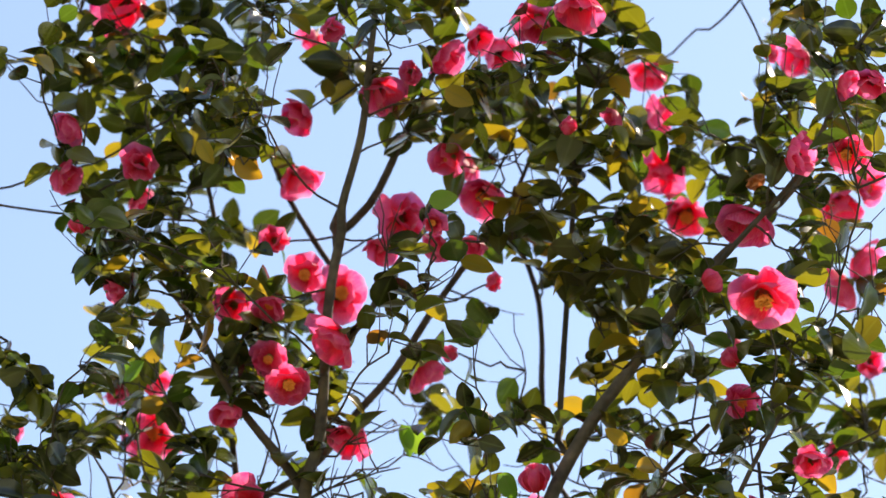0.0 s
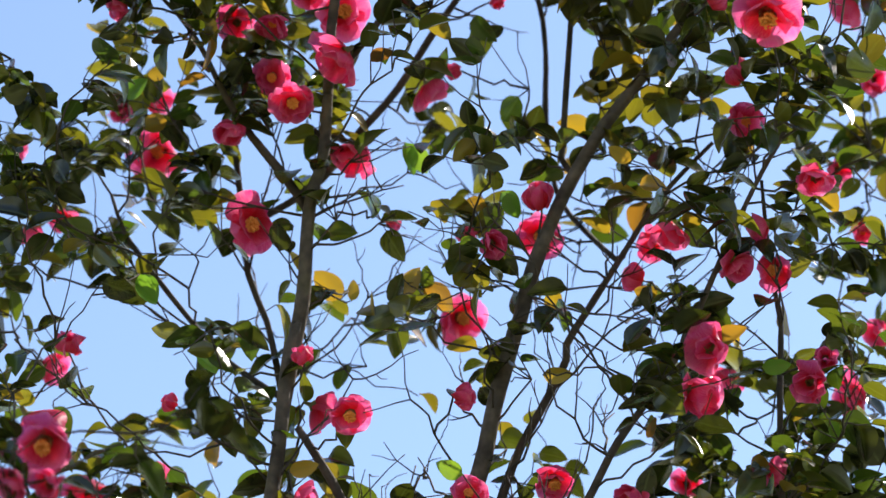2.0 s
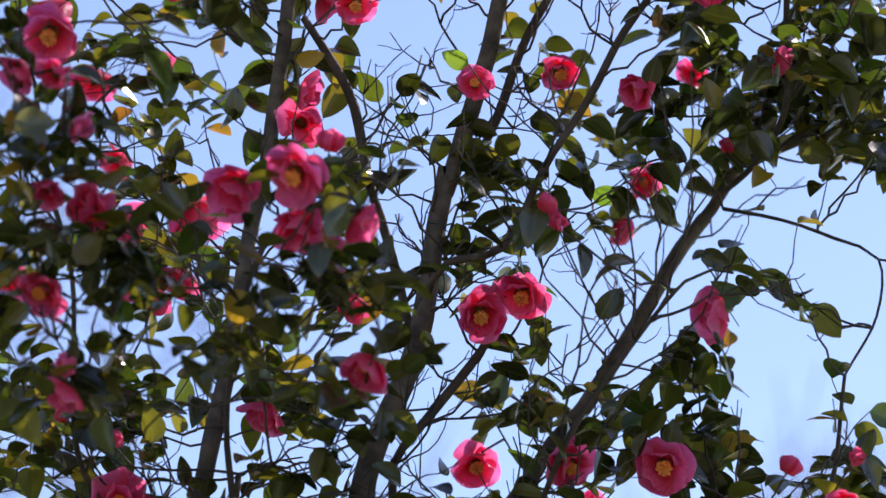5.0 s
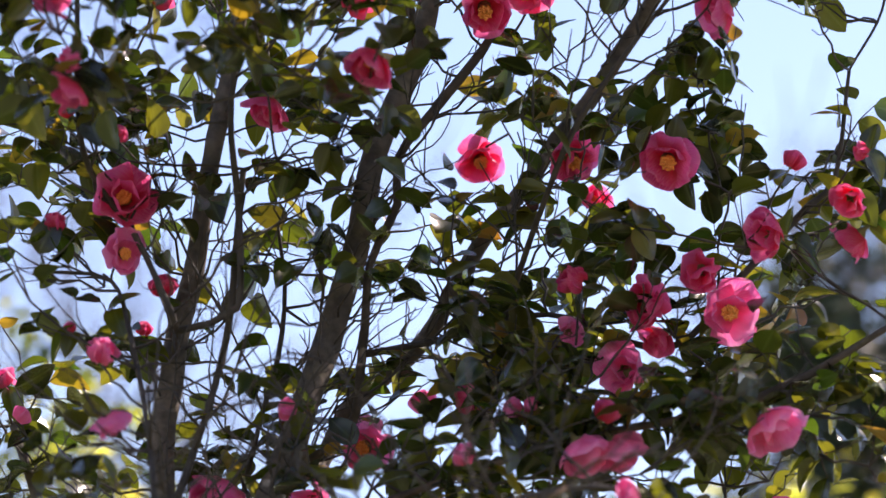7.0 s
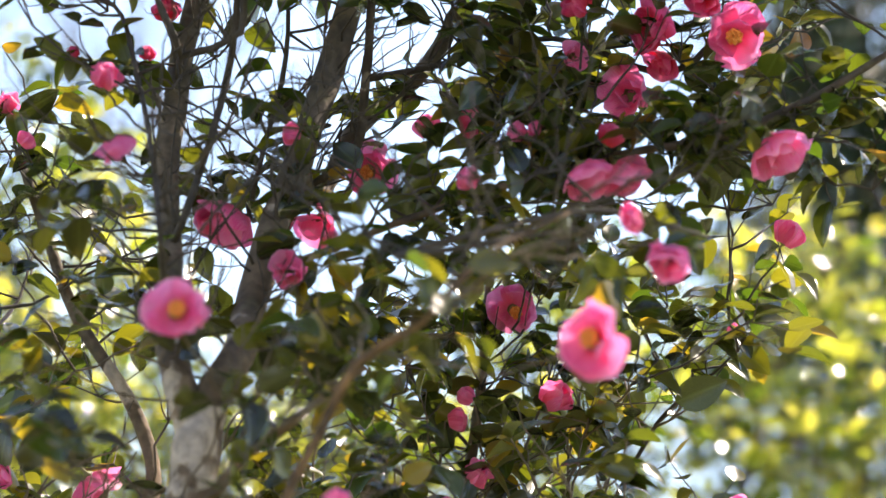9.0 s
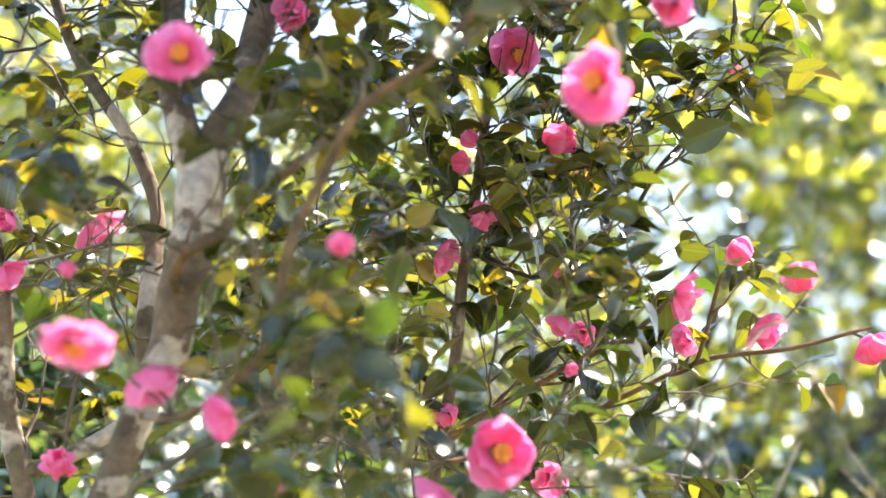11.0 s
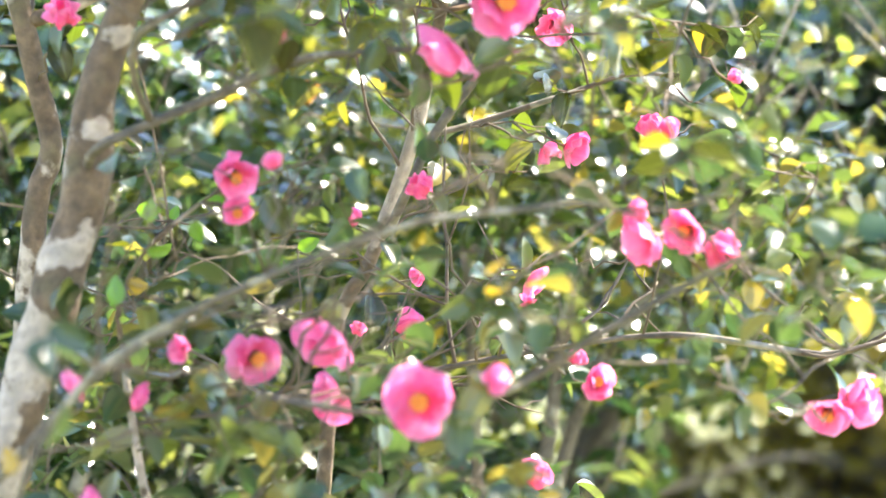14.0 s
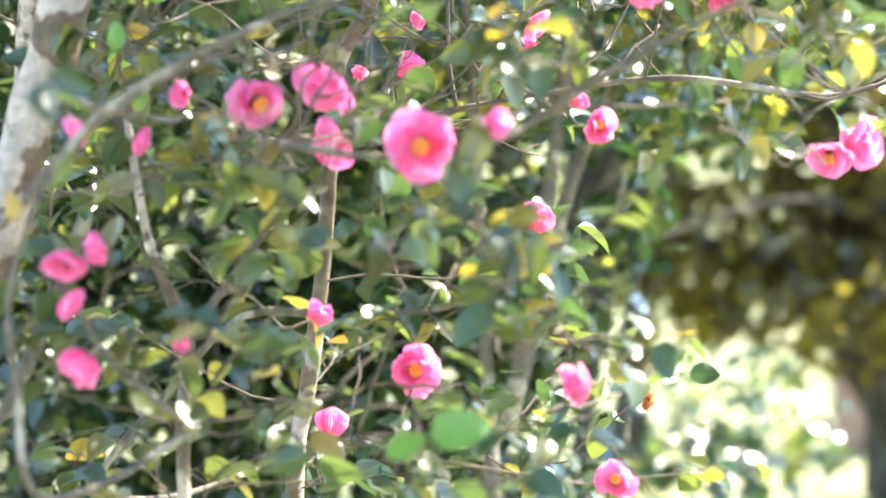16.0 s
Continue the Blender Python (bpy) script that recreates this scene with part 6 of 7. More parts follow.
flower(CUP, -0.474, 4.403, 1.271, 0.046, -72, -6)
flower(CUP, -0.509, 4.419, 1.199, 0.044, 69, -36)
flower(BUD, 0.185, 5.122, 1.453, 0.024, 48, 43)
flower(BUD, -0.151, 5.035, 1.663, 0.024, -59, 70)
flower(CUP, -0.060, 5.535, 1.585, 0.036, -63, -27)
flower(CUP, -0.492, 4.361, 1.121, 0.069, -61, -47)
flower(OPEN, -0.063, 4.930, 1.064, 0.084, 7, -2)
flower(CUP, 0.162, 4.577, 1.074, 0.062, -70, -6)
flower(OPEN, 0.233, 4.958, 0.895, 0.068, -1, 12)
flower(BUD, -0.209, 5.483, 0.924, 0.042, 46, 70)
flower(BUD, -0.203, 4.887, 1.148, 0.032, 41, 20)
flower(BUD, -0.389, 4.672, 1.125, 0.023, 51, 19)
flower(WILTED, 0.318, 5.555, 0.949, 0.042, 57, -26)
spray(0.03, 5.09, 3.05, 6)

spray(0.11, 5.24, 3.10, 6)

spray(0.22, 5.34, 3.13, 6)

spray(0.31, 5.05, 3.04, 6)

spray(0.39, 5.19, 3.09, 6)

spray(-0.07, 5.19, 2.95, 6)

spray(-0.13, 5.26, 3.02, 5)

spray(-0.02, 4.95, 2.78, 7)

spray(0.03, 5.04, 2.78, 7)

spray(0.19, 5.03, 2.78, 7)

spray(0.40, 5.03, 2.85, 7)

spray(0.47, 5.01, 2.84, 7)

spray(0.56, 5.01, 2.97, 5)

spray(-0.70, 5.46, 2.86, 6)

spray(-0.60, 5.35, 2.84, 6)

spray(-0.44, 4.59, 2.65, 6)

spray(-0.42, 5.06, 2.83, 5)

spray(-0.28, 5.15, 2.94, 5)

spray(-0.34, 5.11, 2.92, 4)

spray(-0.19, 5.03, 2.77, 6)

spray(0.06, 5.21, 3.03, 7)

spray(0.11, 5.11, 2.97, 7)

spray(0.16, 5.26, 3.04, 7)

spray(0.19, 4.95, 2.89, 7)

spray(0.26, 5.34, 3.05, 7)

spray(0.28, 4.96, 2.87, 7)

spray(0.34, 5.01, 2.91, 7)

spray(0.43, 5.17, 3.00, 6)

spray(0.49, 5.46, 3.05, 6)

spray(0.51, 5.11, 3.00, 5)

spray(0.53, 4.97, 2.90, 6)

spray(0.59, 5.01, 2.88, 6)

spray(0.62, 5.02, 2.94, 5)

spray(0.66, 4.99, 2.86, 6)

spray(0.08, 5.01, 2.85, 7)

spray(0.13, 4.93, 2.79, 7)

spray(0.21, 5.06, 2.84, 7)

spray(0.30, 5.35, 2.86, 7)

spray(0.34, 4.89, 2.78, 7)

spray(0.46, 5.32, 2.87, 7)

spray(0.53, 5.30, 2.84, 6)

spray(0.58, 5.01, 2.81, 5)

spray(0.65, 4.97, 2.78, 5)

spray(-0.16, 5.11, 2.81, 6)

spray(-0.24, 5.31, 2.90, 5)

spray(-0.33, 5.24, 2.85, 5)

spray(-0.40, 5.15, 2.81, 5)

spray(-0.49, 4.73, 2.75, 6)

spray(-0.66, 5.45, 2.93, 7)

spray(-0.67, 5.35, 2.99, 6)

spray(-0.64, 4.62, 5.25, 6)

spray(-0.53, 4.62, 5.20, 8)

spray(-0.67, 4.49, 5.03, 6)

spray(-0.62, 4.78, 5.21, 9)

spray(-0.67, 4.68, 5.12, 5)

spray(-0.51, 4.66, 5.14, 8)

spray(-0.44, 4.63, 5.21, 7)

spray(-0.40, 4.57, 5.06, 9)

spray(-0.45, 4.62, 5.03, 8)

spray(-0.34, 4.74, 5.27, 8)

spray(-0.27, 4.35, 5.02, 8)

spray(-0.30, 4.41, 4.90, 8)

spray(-0.36, 4.63, 4.96, 8)

spray(-0.42, 4.74, 5.00, 8)

spray(-0.51, 4.73, 5.08, 6)

spray(-0.64, 4.68, 4.96, 5)

spray(-0.57, 4.86, 5.01, 7)

spray(-0.47, 4.81, 4.96, 9)

spray(-0.42, 4.95, 5.01, 8)

spray(-0.50, 4.63, 4.75, 8)

spray(-0.56, 4.47, 4.68, 4)

spray(-0.56, 4.76, 4.80, 6)

spray(-0.43, 4.66, 4.73, 9)

spray(-0.35, 4.56, 4.66, 7)

spray(-0.51, 4.75, 4.69, 7)

spray(-0.42, 4.73, 4.68, 9)

spray(-0.34, 4.86, 4.71, 9)

spray(-0.27, 5.06, 4.89, 6)

spray(-0.55, 5.02, 4.78, 8)

spray(-0.57, 4.56, 4.46, 5)

spray(-0.70, 4.81, 4.62, 6)

spray(-0.72, 4.75, 4.64, 2)

spray(-0.65, 4.89, 4.59, 8)

spray(-0.61, 4.98, 4.59, 8)

spray(-0.67, 4.73, 4.40, 7)

spray(-0.63, 4.76, 4.38, 7)

spray(-0.53, 4.94, 4.55, 8)

spray(-0.45, 4.89, 4.60, 9)

spray(-0.39, 4.93, 4.54, 9)

spray(-0.48, 5.10, 4.58, 7)

spray(-0.36, 4.87, 4.63, 8)

spray(-0.28, 4.88, 4.57, 7)

spray(-0.21, 4.87, 4.58, 6)

spray(-0.17, 4.98, 4.71, 6)

spray(-0.21, 5.00, 4.57, 4)

spray(-0.12, 4.90, 4.48, 4)

spray(-0.07, 4.62, 4.56, 7)

spray(-0.01, 4.89, 4.76, 7)

spray(-0.08, 4.64, 4.75, 7)

spray(-0.05, 4.72, 4.98, 4)

spray(-0.15, 4.61, 5.12, 6)

spray(-0.22, 4.73, 5.15, 7)

spray(-0.07, 4.42, 5.04, 6)

spray(0.01, 4.61, 5.22, 7)

spray(-0.15, 4.49, 5.14, 6)

spray(-0.01, 4.66, 5.06, 8)

spray(-0.05, 4.65, 5.01, 5)

spray(0.05, 4.53, 5.01, 8)

spray(0.11, 4.80, 5.17, 8)

spray(0.16, 4.43, 4.97, 8)

spray(0.23, 4.51, 5.09, 8)

spray(0.33, 4.60, 5.20, 8)

spray(0.37, 4.68, 5.20, 6)

spray(0.28, 4.57, 5.06, 8)

spray(0.19, 4.87, 5.20, 9)

spray(0.12, 4.72, 5.01, 8)

spray(0.24, 4.64, 4.93, 9)

spray(0.31, 4.64, 4.97, 8)

spray(0.43, 4.79, 5.11, 6)

spray(0.47, 4.65, 5.01, 4)

spray(0.20, 4.74, 4.90, 9)

spray(0.12, 4.72, 4.85, 7)

spray(0.31, 4.73, 4.89, 9)

spray(0.39, 4.88, 4.95, 8)

spray(0.28, 4.66, 4.75, 9)

spray(0.19, 4.98, 4.95, 7)

spray(0.35, 4.91, 4.86, 9)

spray(0.44, 4.67, 4.79, 6)

spray(0.41, 4.66, 4.64, 8)

spray(0.28, 4.80, 4.72, 8)

spray(0.23, 4.77, 4.73, 6)

spray(0.36, 4.80, 4.63, 8)

spray(0.28, 4.87, 4.63, 6)

spray(0.16, 4.91, 4.69, 4)

spray(0.09, 4.98, 4.88, 4)

spray(0.07, 4.61, 4.46, 4)

spray(0.01, 4.63, 4.68, 5)

spray(-0.01, 5.12, 4.75, 6)

spray(0.09, 4.69, 4.43, 7)

spray(0.15, 4.93, 4.60, 5)

spray(-0.05, 4.95, 4.55, 6)

spray(0.08, 5.12, 4.59, 5)

spray(0.19, 4.89, 4.52, 3)

spray(0.29, 4.82, 4.50, 6)

spray(0.38, 4.96, 4.62, 8)

spray(0.45, 4.82, 4.61, 8)

spray(0.39, 4.90, 4.48, 7)

spray(0.47, 4.88, 4.51, 8)

spray(0.53, 4.78, 4.48, 8)

spray(0.56, 4.63, 4.46, 8)

spray(0.53, 4.82, 4.41, 8)

spray(0.58, 4.63, 4.56, 7)

spray(0.64, 4.66, 4.51, 8)

spray(0.71, 4.85, 4.70, 8)

spray(0.77, 5.10, 4.71, 8)

spray(0.66, 4.96, 4.56, 7)

spray(0.76, 5.06, 4.57, 7)

spray(0.51, 4.74, 4.65, 5)

spray(0.63, 4.60, 4.59, 5)

spray(0.61, 4.68, 4.79, 6)

spray(0.74, 4.67, 4.69, 6)

spray(0.65, 4.40, 5.06, 8)

spray(0.71, 4.41, 5.01, 8)

spray(0.56, 4.51, 4.97, 6)

spray(0.60, 4.52, 4.97, 5)

spray(0.57, 4.71, 5.04, 7)

spray(0.61, 4.63, 4.88, 8)

spray(0.67, 4.47, 4.98, 6)

spray(0.75, 4.79, 5.15, 6)

spray(0.67, 4.56, 4.70, 6)

spray(0.50, 4.76, 5.00, 6)

spray(0.70, 4.37, 4.74, 5)

spray(0.59, 4.60, 5.20, 3)

spray(-0.68, 4.70, 4.30, 8)

spray(-0.63, 4.81, 4.36, 7)

spray(-0.59, 5.04, 4.48, 5)

spray(-0.72, 5.09, 4.44, 7)

spray(-0.64, 5.15, 4.48, 5)

spray(-0.54, 5.07, 4.38, 5)

spray(-0.74, 5.12, 4.35, 5)

spray(-0.62, 4.84, 4.18, 5)

spray(-0.71, 5.00, 4.22, 6)

spray(-0.61, 4.99, 4.14, 6)

spray(-0.47, 4.94, 4.44, 4)

spray(-0.41, 4.94, 4.37, 5)

spray(-0.37, 5.00, 4.44, 4)

spray(-0.46, 5.09, 4.32, 4)

spray(-0.36, 4.68, 4.08, 6)

spray(-0.32, 5.08, 4.27, 4)

spray(-0.37, 5.06, 4.15, 7)

spray(-0.51, 5.27, 4.23, 6)

spray(-0.25, 4.95, 4.36, 5)

spray(-0.24, 5.13, 4.28, 3)

spray(-0.17, 4.89, 4.41, 5)

spray(-0.15, 5.01, 4.34, 3)

spray(-0.15, 5.21, 4.40, 4)

spray(-0.12, 5.15, 4.27, 5)

spray(-0.17, 4.90, 4.37, 3)

spray(-0.07, 4.90, 4.43, 5)

spray(-0.03, 5.02, 4.35, 5)

spray(0.03, 4.85, 4.28, 6)

spray(0.10, 4.97, 4.34, 8)

spray(-0.03, 4.92, 4.23, 5)

spray(0.09, 4.92, 4.44, 5)

spray(0.04, 4.86, 4.38, 6)

spray(0.27, 5.13, 4.55, 5)

spray(0.30, 4.92, 4.41, 6)

spray(0.39, 4.98, 4.49, 8)

spray(0.21, 4.73, 4.13, 4)

spray(0.16, 4.95, 4.14, 5)

spray(0.31, 4.92, 4.32, 7)

spray(0.31, 5.02, 4.30, 6)

spray(0.38, 5.15, 4.39, 7)

spray(0.36, 4.86, 4.15, 6)

spray(0.41, 4.85, 4.21, 6)

spray(0.20, 5.01, 4.19, 3)

spray(0.31, 4.76, 4.00, 6)

spray(0.36, 4.74, 4.03, 7)

spray(0.46, 4.74, 4.32, 8)

spray(0.56, 5.11, 4.49, 6)

spray(0.60, 4.83, 4.40, 8)

spray(0.67, 4.91, 4.38, 7)

spray(0.74, 4.91, 4.38, 7)

spray(0.72, 5.17, 4.46, 5)

spray(0.57, 4.85, 4.26, 5)

spray(0.51, 5.00, 4.28, 7)

spray(0.49, 5.02, 4.09, 4)

spray(0.58, 5.01, 4.20, 5)

spray(0.63, 4.92, 4.17, 5)

spray(0.67, 4.77, 4.07, 6)

spray(0.67, 4.87, 4.02, 5)

spray(-0.04, 4.74, 3.99, 3)

spray(0.10, 5.02, 4.20, 3)

spray(0.08, 4.77, 4.12, 4)

spray(-0.68, 4.80, 4.03, 6)

spray(-0.65, 5.12, 4.22, 6)

spray(-0.62, 4.41, 3.67, 5)

spray(-0.58, 5.20, 4.03, 6)

spray(-0.53, 5.23, 4.10, 6)

spray(-0.41, 4.44, 3.78, 6)

spray(-0.54, 5.15, 4.10, 4)

spray(-0.47, 5.29, 4.07, 7)

spray(-0.37, 5.31, 4.08, 5)

spray(-0.33, 4.99, 4.04, 4)

spray(-0.35, 5.05, 4.12, 4)

spray(-0.62, 4.45, 3.57, 6)

spray(-0.55, 4.47, 3.55, 7)

spray(-0.57, 5.11, 3.92, 6)

spray(-0.47, 5.18, 3.89, 6)

spray(-0.43, 5.26, 3.87, 7)

spray(-0.49, 5.17, 3.81, 6)

spray(-0.61, 4.50, 3.47, 7)

spray(-0.64, 5.33, 3.79, 7)

spray(-0.50, 4.54, 3.42, 8)

spray(-0.51, 5.36, 3.78, 7)

spray(-0.43, 5.28, 3.76, 7)

spray(-0.37, 5.19, 3.67, 8)

spray(-0.32, 4.98, 3.86, 4)

spray(-0.26, 5.04, 3.98, 4)

spray(-0.18, 4.52, 3.52, 6)

spray(-0.17, 5.31, 3.94, 6)

spray(-0.11, 4.60, 3.57, 6)

spray(-0.18, 4.67, 3.48, 6)

spray(-0.12, 5.30, 3.74, 8)

spray(-0.06, 4.88, 3.53, 6)

spray(-0.15, 5.31, 3.67, 6)

spray(-0.22, 5.06, 4.04, 3)

spray(-0.13, 5.08, 3.97, 5)

spray(-0.06, 5.02, 3.95, 4)

spray(-0.08, 5.14, 3.91, 5)

spray(-0.03, 4.95, 3.82, 5)

spray(-0.07, 5.07, 3.78, 5)

spray(0.04, 5.04, 3.88, 3)

spray(0.10, 4.99, 3.82, 6)

spray(0.12, 5.02, 3.88, 5)

spray(0.18, 5.25, 4.03, 7)

spray(0.15, 5.12, 4.03, 4)

spray(0.12, 5.05, 4.06, 4)

spray(0.11, 5.05, 3.78, 7)

spray(0.17, 4.94, 3.72, 7)

spray(0.24, 5.05, 3.74, 7)

spray(0.18, 5.09, 3.68, 6)

spray(0.26, 4.91, 3.71, 4)

spray(0.31, 5.35, 3.98, 5)

spray(0.39, 5.34, 3.86, 6)

spray(0.34, 4.84, 3.59, 4)

spray(0.31, 5.25, 3.71, 4)

spray(0.23, 5.32, 4.15, 4)

spray(0.34, 5.09, 3.85, 5)

spray(0.39, 4.96, 3.88, 7)

spray(0.37, 5.06, 3.86, 5)

spray(0.50, 5.20, 4.07, 8)

spray(0.55, 5.17, 4.00, 9)

spray(0.59, 4.91, 3.92, 10)

spray(0.69, 5.27, 4.15, 10)

spray(0.71, 5.02, 3.96, 10)

spray(0.61, 5.26, 4.00, 9)

spray(0.70, 5.31, 4.03, 9)

spray(0.52, 5.03, 3.89, 7)

spray(0.67, 5.30, 3.96, 6)

spray(0.71, 5.01, 3.82, 5)

spray(0.54, 4.90, 3.76, 3)

spray(0.49, 5.30, 4.17, 6)

spray(0.38, 4.82, 3.97, 5)

spray(0.65, 5.23, 4.20, 7)

spray(0.75, 5.24, 4.20, 6)

spray(0.44, 4.95, 4.12, 4)

spray(0.57, 5.21, 3.86, 1)

spray(0.63, 5.14, 3.77, 2)

spray(0.48, 5.16, 3.70, 2)

spray(0.47, 4.85, 3.53, 2)

spray(0.54, 4.89, 3.55, 5)

spray(0.59, 4.94, 3.51, 4)

spray(0.41, 4.87, 3.49, 3)

spray(0.04, 4.95, 3.65, 3)

spray(-0.01, 5.12, 3.67, 4)

spray(0.05, 5.34, 3.71, 3)

spray(-0.63, 4.59, 3.30, 6)

spray(-0.58, 4.57, 3.34, 6)

spray(-0.53, 5.32, 3.57, 6)

spray(-0.66, 5.13, 3.39, 6)

spray(-0.71, 5.32, 3.35, 7)

spray(-0.60, 4.95, 3.24, 7)

spray(-0.54, 4.93, 3.30, 8)

spray(-0.52, 5.19, 3.44, 7)

spray(-0.46, 5.35, 3.50, 6)

spray(-0.48, 5.13, 3.38, 5)

spray(-0.65, 5.07, 3.18, 6)

spray(-0.58, 4.99, 3.10, 5)

spray(-0.56, 5.10, 3.19, 6)

spray(-0.46, 4.97, 3.21, 5)

spray(-0.44, 4.99, 3.17, 5)

spray(-0.54, 4.93, 2.97, 7)

spray(-0.48, 5.04, 3.00, 6)

spray(-0.44, 5.18, 3.02, 4)

spray(-0.70, 5.47, 3.12, 4)

spray(-0.26, 4.97, 3.27, 5)

spray(-0.22, 4.96, 3.30, 5)

spray(-0.20, 5.09, 3.29, 4)

spray(-0.14, 4.97, 3.28, 5)

spray(-0.20, 5.10, 3.40, 5)

spray(-0.15, 4.95, 3.33, 5)

spray(-0.11, 4.69, 3.30, 5)

spray(-0.26, 5.37, 3.58, 5)

spray(-0.27, 4.64, 3.36, 5)

spray(-0.34, 5.29, 3.58, 4)

spray(-0.31, 4.98, 3.22, 4)

spray(-0.29, 5.11, 3.15, 4)

spray(-0.29, 5.19, 3.12, 4)

spray(-0.21, 5.10, 3.16, 5)

spray(-0.19, 5.02, 3.11, 4)

spray(-0.13, 5.18, 3.16, 5)

spray(-0.08, 5.04, 3.05, 4)

spray(-0.13, 5.17, 3.08, 3)

spray(-0.04, 5.04, 3.27, 3)

spray(-0.03, 5.20, 3.24, 5)

spray(0.03, 5.09, 3.26, 5)

spray(-0.01, 5.36, 3.20, 8)

spray(0.05, 5.32, 3.24, 7)

spray(0.02, 5.18, 3.08, 8)

spray(0.07, 5.05, 3.02, 8)

spray(0.14, 5.40, 3.17, 8)

spray(0.11, 5.13, 3.22, 6)

spray(0.11, 5.12, 3.45, 3)

spray(0.14, 4.95, 3.33, 5)

spray(0.10, 5.41, 3.50, 4)

spray(0.16, 5.17, 3.55, 2)

spray(0.21, 5.44, 3.54, 3)

spray(0.16, 5.32, 3.36, 5)

spray(0.27, 5.06, 3.33, 5)

spray(0.25, 4.97, 3.25, 4)

spray(0.24, 5.31, 3.29, 5)

spray(0.28, 5.00, 3.18, 6)

spray(0.17, 5.26, 3.22, 6)

spray(0.27, 5.33, 3.21, 5)

spray(0.30, 5.40, 3.27, 5)

spray(0.33, 4.99, 3.20, 4)

spray(0.44, 5.18, 3.33, 6)

spray(0.48, 5.06, 3.33, 4)

spray(0.43, 5.13, 3.38, 6)

spray(0.43, 5.20, 3.49, 5)

spray(0.35, 4.94, 3.45, 5)

spray(0.33, 4.97, 3.42, 5)

spray(0.48, 5.36, 3.60, 4)

spray(0.39, 5.10, 3.54, 4)

spray(0.57, 5.13, 3.64, 3)

spray(0.66, 5.34, 3.65, 3)

spray(0.45, 5.11, 3.25, 4)

spray(0.59, 5.18, 3.32, 5)

spray(0.66, 5.30, 3.42, 5)

spray(0.71, 5.31, 3.38, 6)

spray(0.61, 5.19, 3.23, 4)

spray(0.73, 5.38, 3.33, 5)

spray(0.65, 5.06, 3.35, 4)

spray(0.44, 5.12, 3.18, 4)

spray(0.48, 5.06, 3.16, 5)

spray(0.58, 5.45, 3.23, 4)

spray(0.42, 5.20, 3.14, 4)

spray(0.17, 5.45, 3.13, 6)

spray(0.24, 5.14, 3.01, 5)

spray(0.30, 5.18, 3.07, 5)

spray(0.37, 5.13, 3.03, 5)

spray(0.53, 5.24, 3.07, 5)

spray(0.61, 5.43, 3.23, 4)

spray(-0.68, 5.30, 2.77, 5)

spray(-0.50, 5.01, 2.61, 5)

spray(-0.46, 4.85, 2.56, 3)

spray(-0.59, 4.79, 2.47, 4)

spray(-0.64, 5.35, 2.87, 4)

spray(-0.53, 5.10, 2.77, 3)

spray(-0.34, 4.94, 2.68, 5)

spray(-0.31, 5.24, 2.86, 7)

spray(-0.27, 5.28, 2.82, 6)

spray(-0.27, 4.96, 2.61, 5)

spray(-0.21, 4.85, 2.61, 6)

spray(-0.18, 4.52, 2.49, 7)

spray(-0.16, 5.05, 2.69, 6)

spray(-0.11, 4.57, 2.61, 7)

spray(-0.08, 4.97, 2.77, 6)

spray(-0.07, 4.95, 2.66, 8)

spray(-0.02, 5.37, 2.72, 8)

spray(-0.02, 5.07, 2.74, 7)

spray(0.04, 4.93, 2.74, 6)

spray(0.06, 5.11, 2.73, 7)

spray(0.14, 5.07, 2.77, 7)

spray(0.17, 4.93, 2.77, 6)

spray(-0.05, 4.30, 2.42, 8)

spray(0.01, 5.77, 2.74, 8)

spray(-0.13, 5.51, 2.68, 8)

spray(-0.14, 5.66, 2.65, 8)

spray(-0.20, 4.74, 2.46, 7)

spray(-0.29, 5.13, 2.57, 7)

spray(0.14, 5.24, 2.70, 6)

spray(0.17, 4.67, 2.59, 6)

spray(0.27, 5.58, 2.78, 6)

spray(0.26, 4.48, 2.57, 5)

spray(0.17, 5.70, 2.68, 5)

spray(0.09, 5.51, 2.60, 6)

spray(0.33, 5.44, 2.66, 6)

spray(0.36, 5.34, 2.68, 4)

spray(0.42, 5.51, 2.66, 5)

spray(0.46, 5.34, 2.65, 6)

spray(0.53, 5.75, 2.78, 5)

spray(0.48, 5.41, 2.62, 5)

spray(0.32, 5.30, 2.56, 5)

spray(0.43, 5.43, 2.58, 4)

spray(0.54, 5.38, 2.83, 4)

spray(0.47, 5.35, 2.80, 4)

spray(0.33, 4.93, 2.77, 7)

spray(0.38, 4.87, 2.80, 7)

spray(0.43, 5.05, 2.88, 7)

spray(0.48, 5.05, 2.92, 5)

spray(0.31, 5.01, 2.86, 7)

spray(0.18, 5.00, 2.85, 6)

spray(0.11, 5.20, 2.99, 7)

spray(0.16, 5.11, 2.99, 6)

spray(0.06, 5.17, 2.91, 6)

spray(0.16, 5.29, 2.99, 6)

spray(0.03, 5.46, 3.09, 7)

spray(0.23, 5.01, 2.87, 5)

spray(0.53, 4.97, 2.85, 3)

spray(-0.36, 4.79, 2.49, 5)

spray(-0.42, 5.41, 2.74, 4)

spray(-0.03, 5.43, 2.51, 5)

spray(0.09, 5.58, 2.53, 6)

spray(0.20, 5.79, 2.55, 8)

spray(0.23, 5.36, 2.49, 6)

spray(0.13, 5.21, 2.39, 8)

spray(0.06, 5.48, 2.46, 6)

spray(-0.01, 5.52, 2.45, 6)

spray(-0.07, 5.78, 2.50, 5)

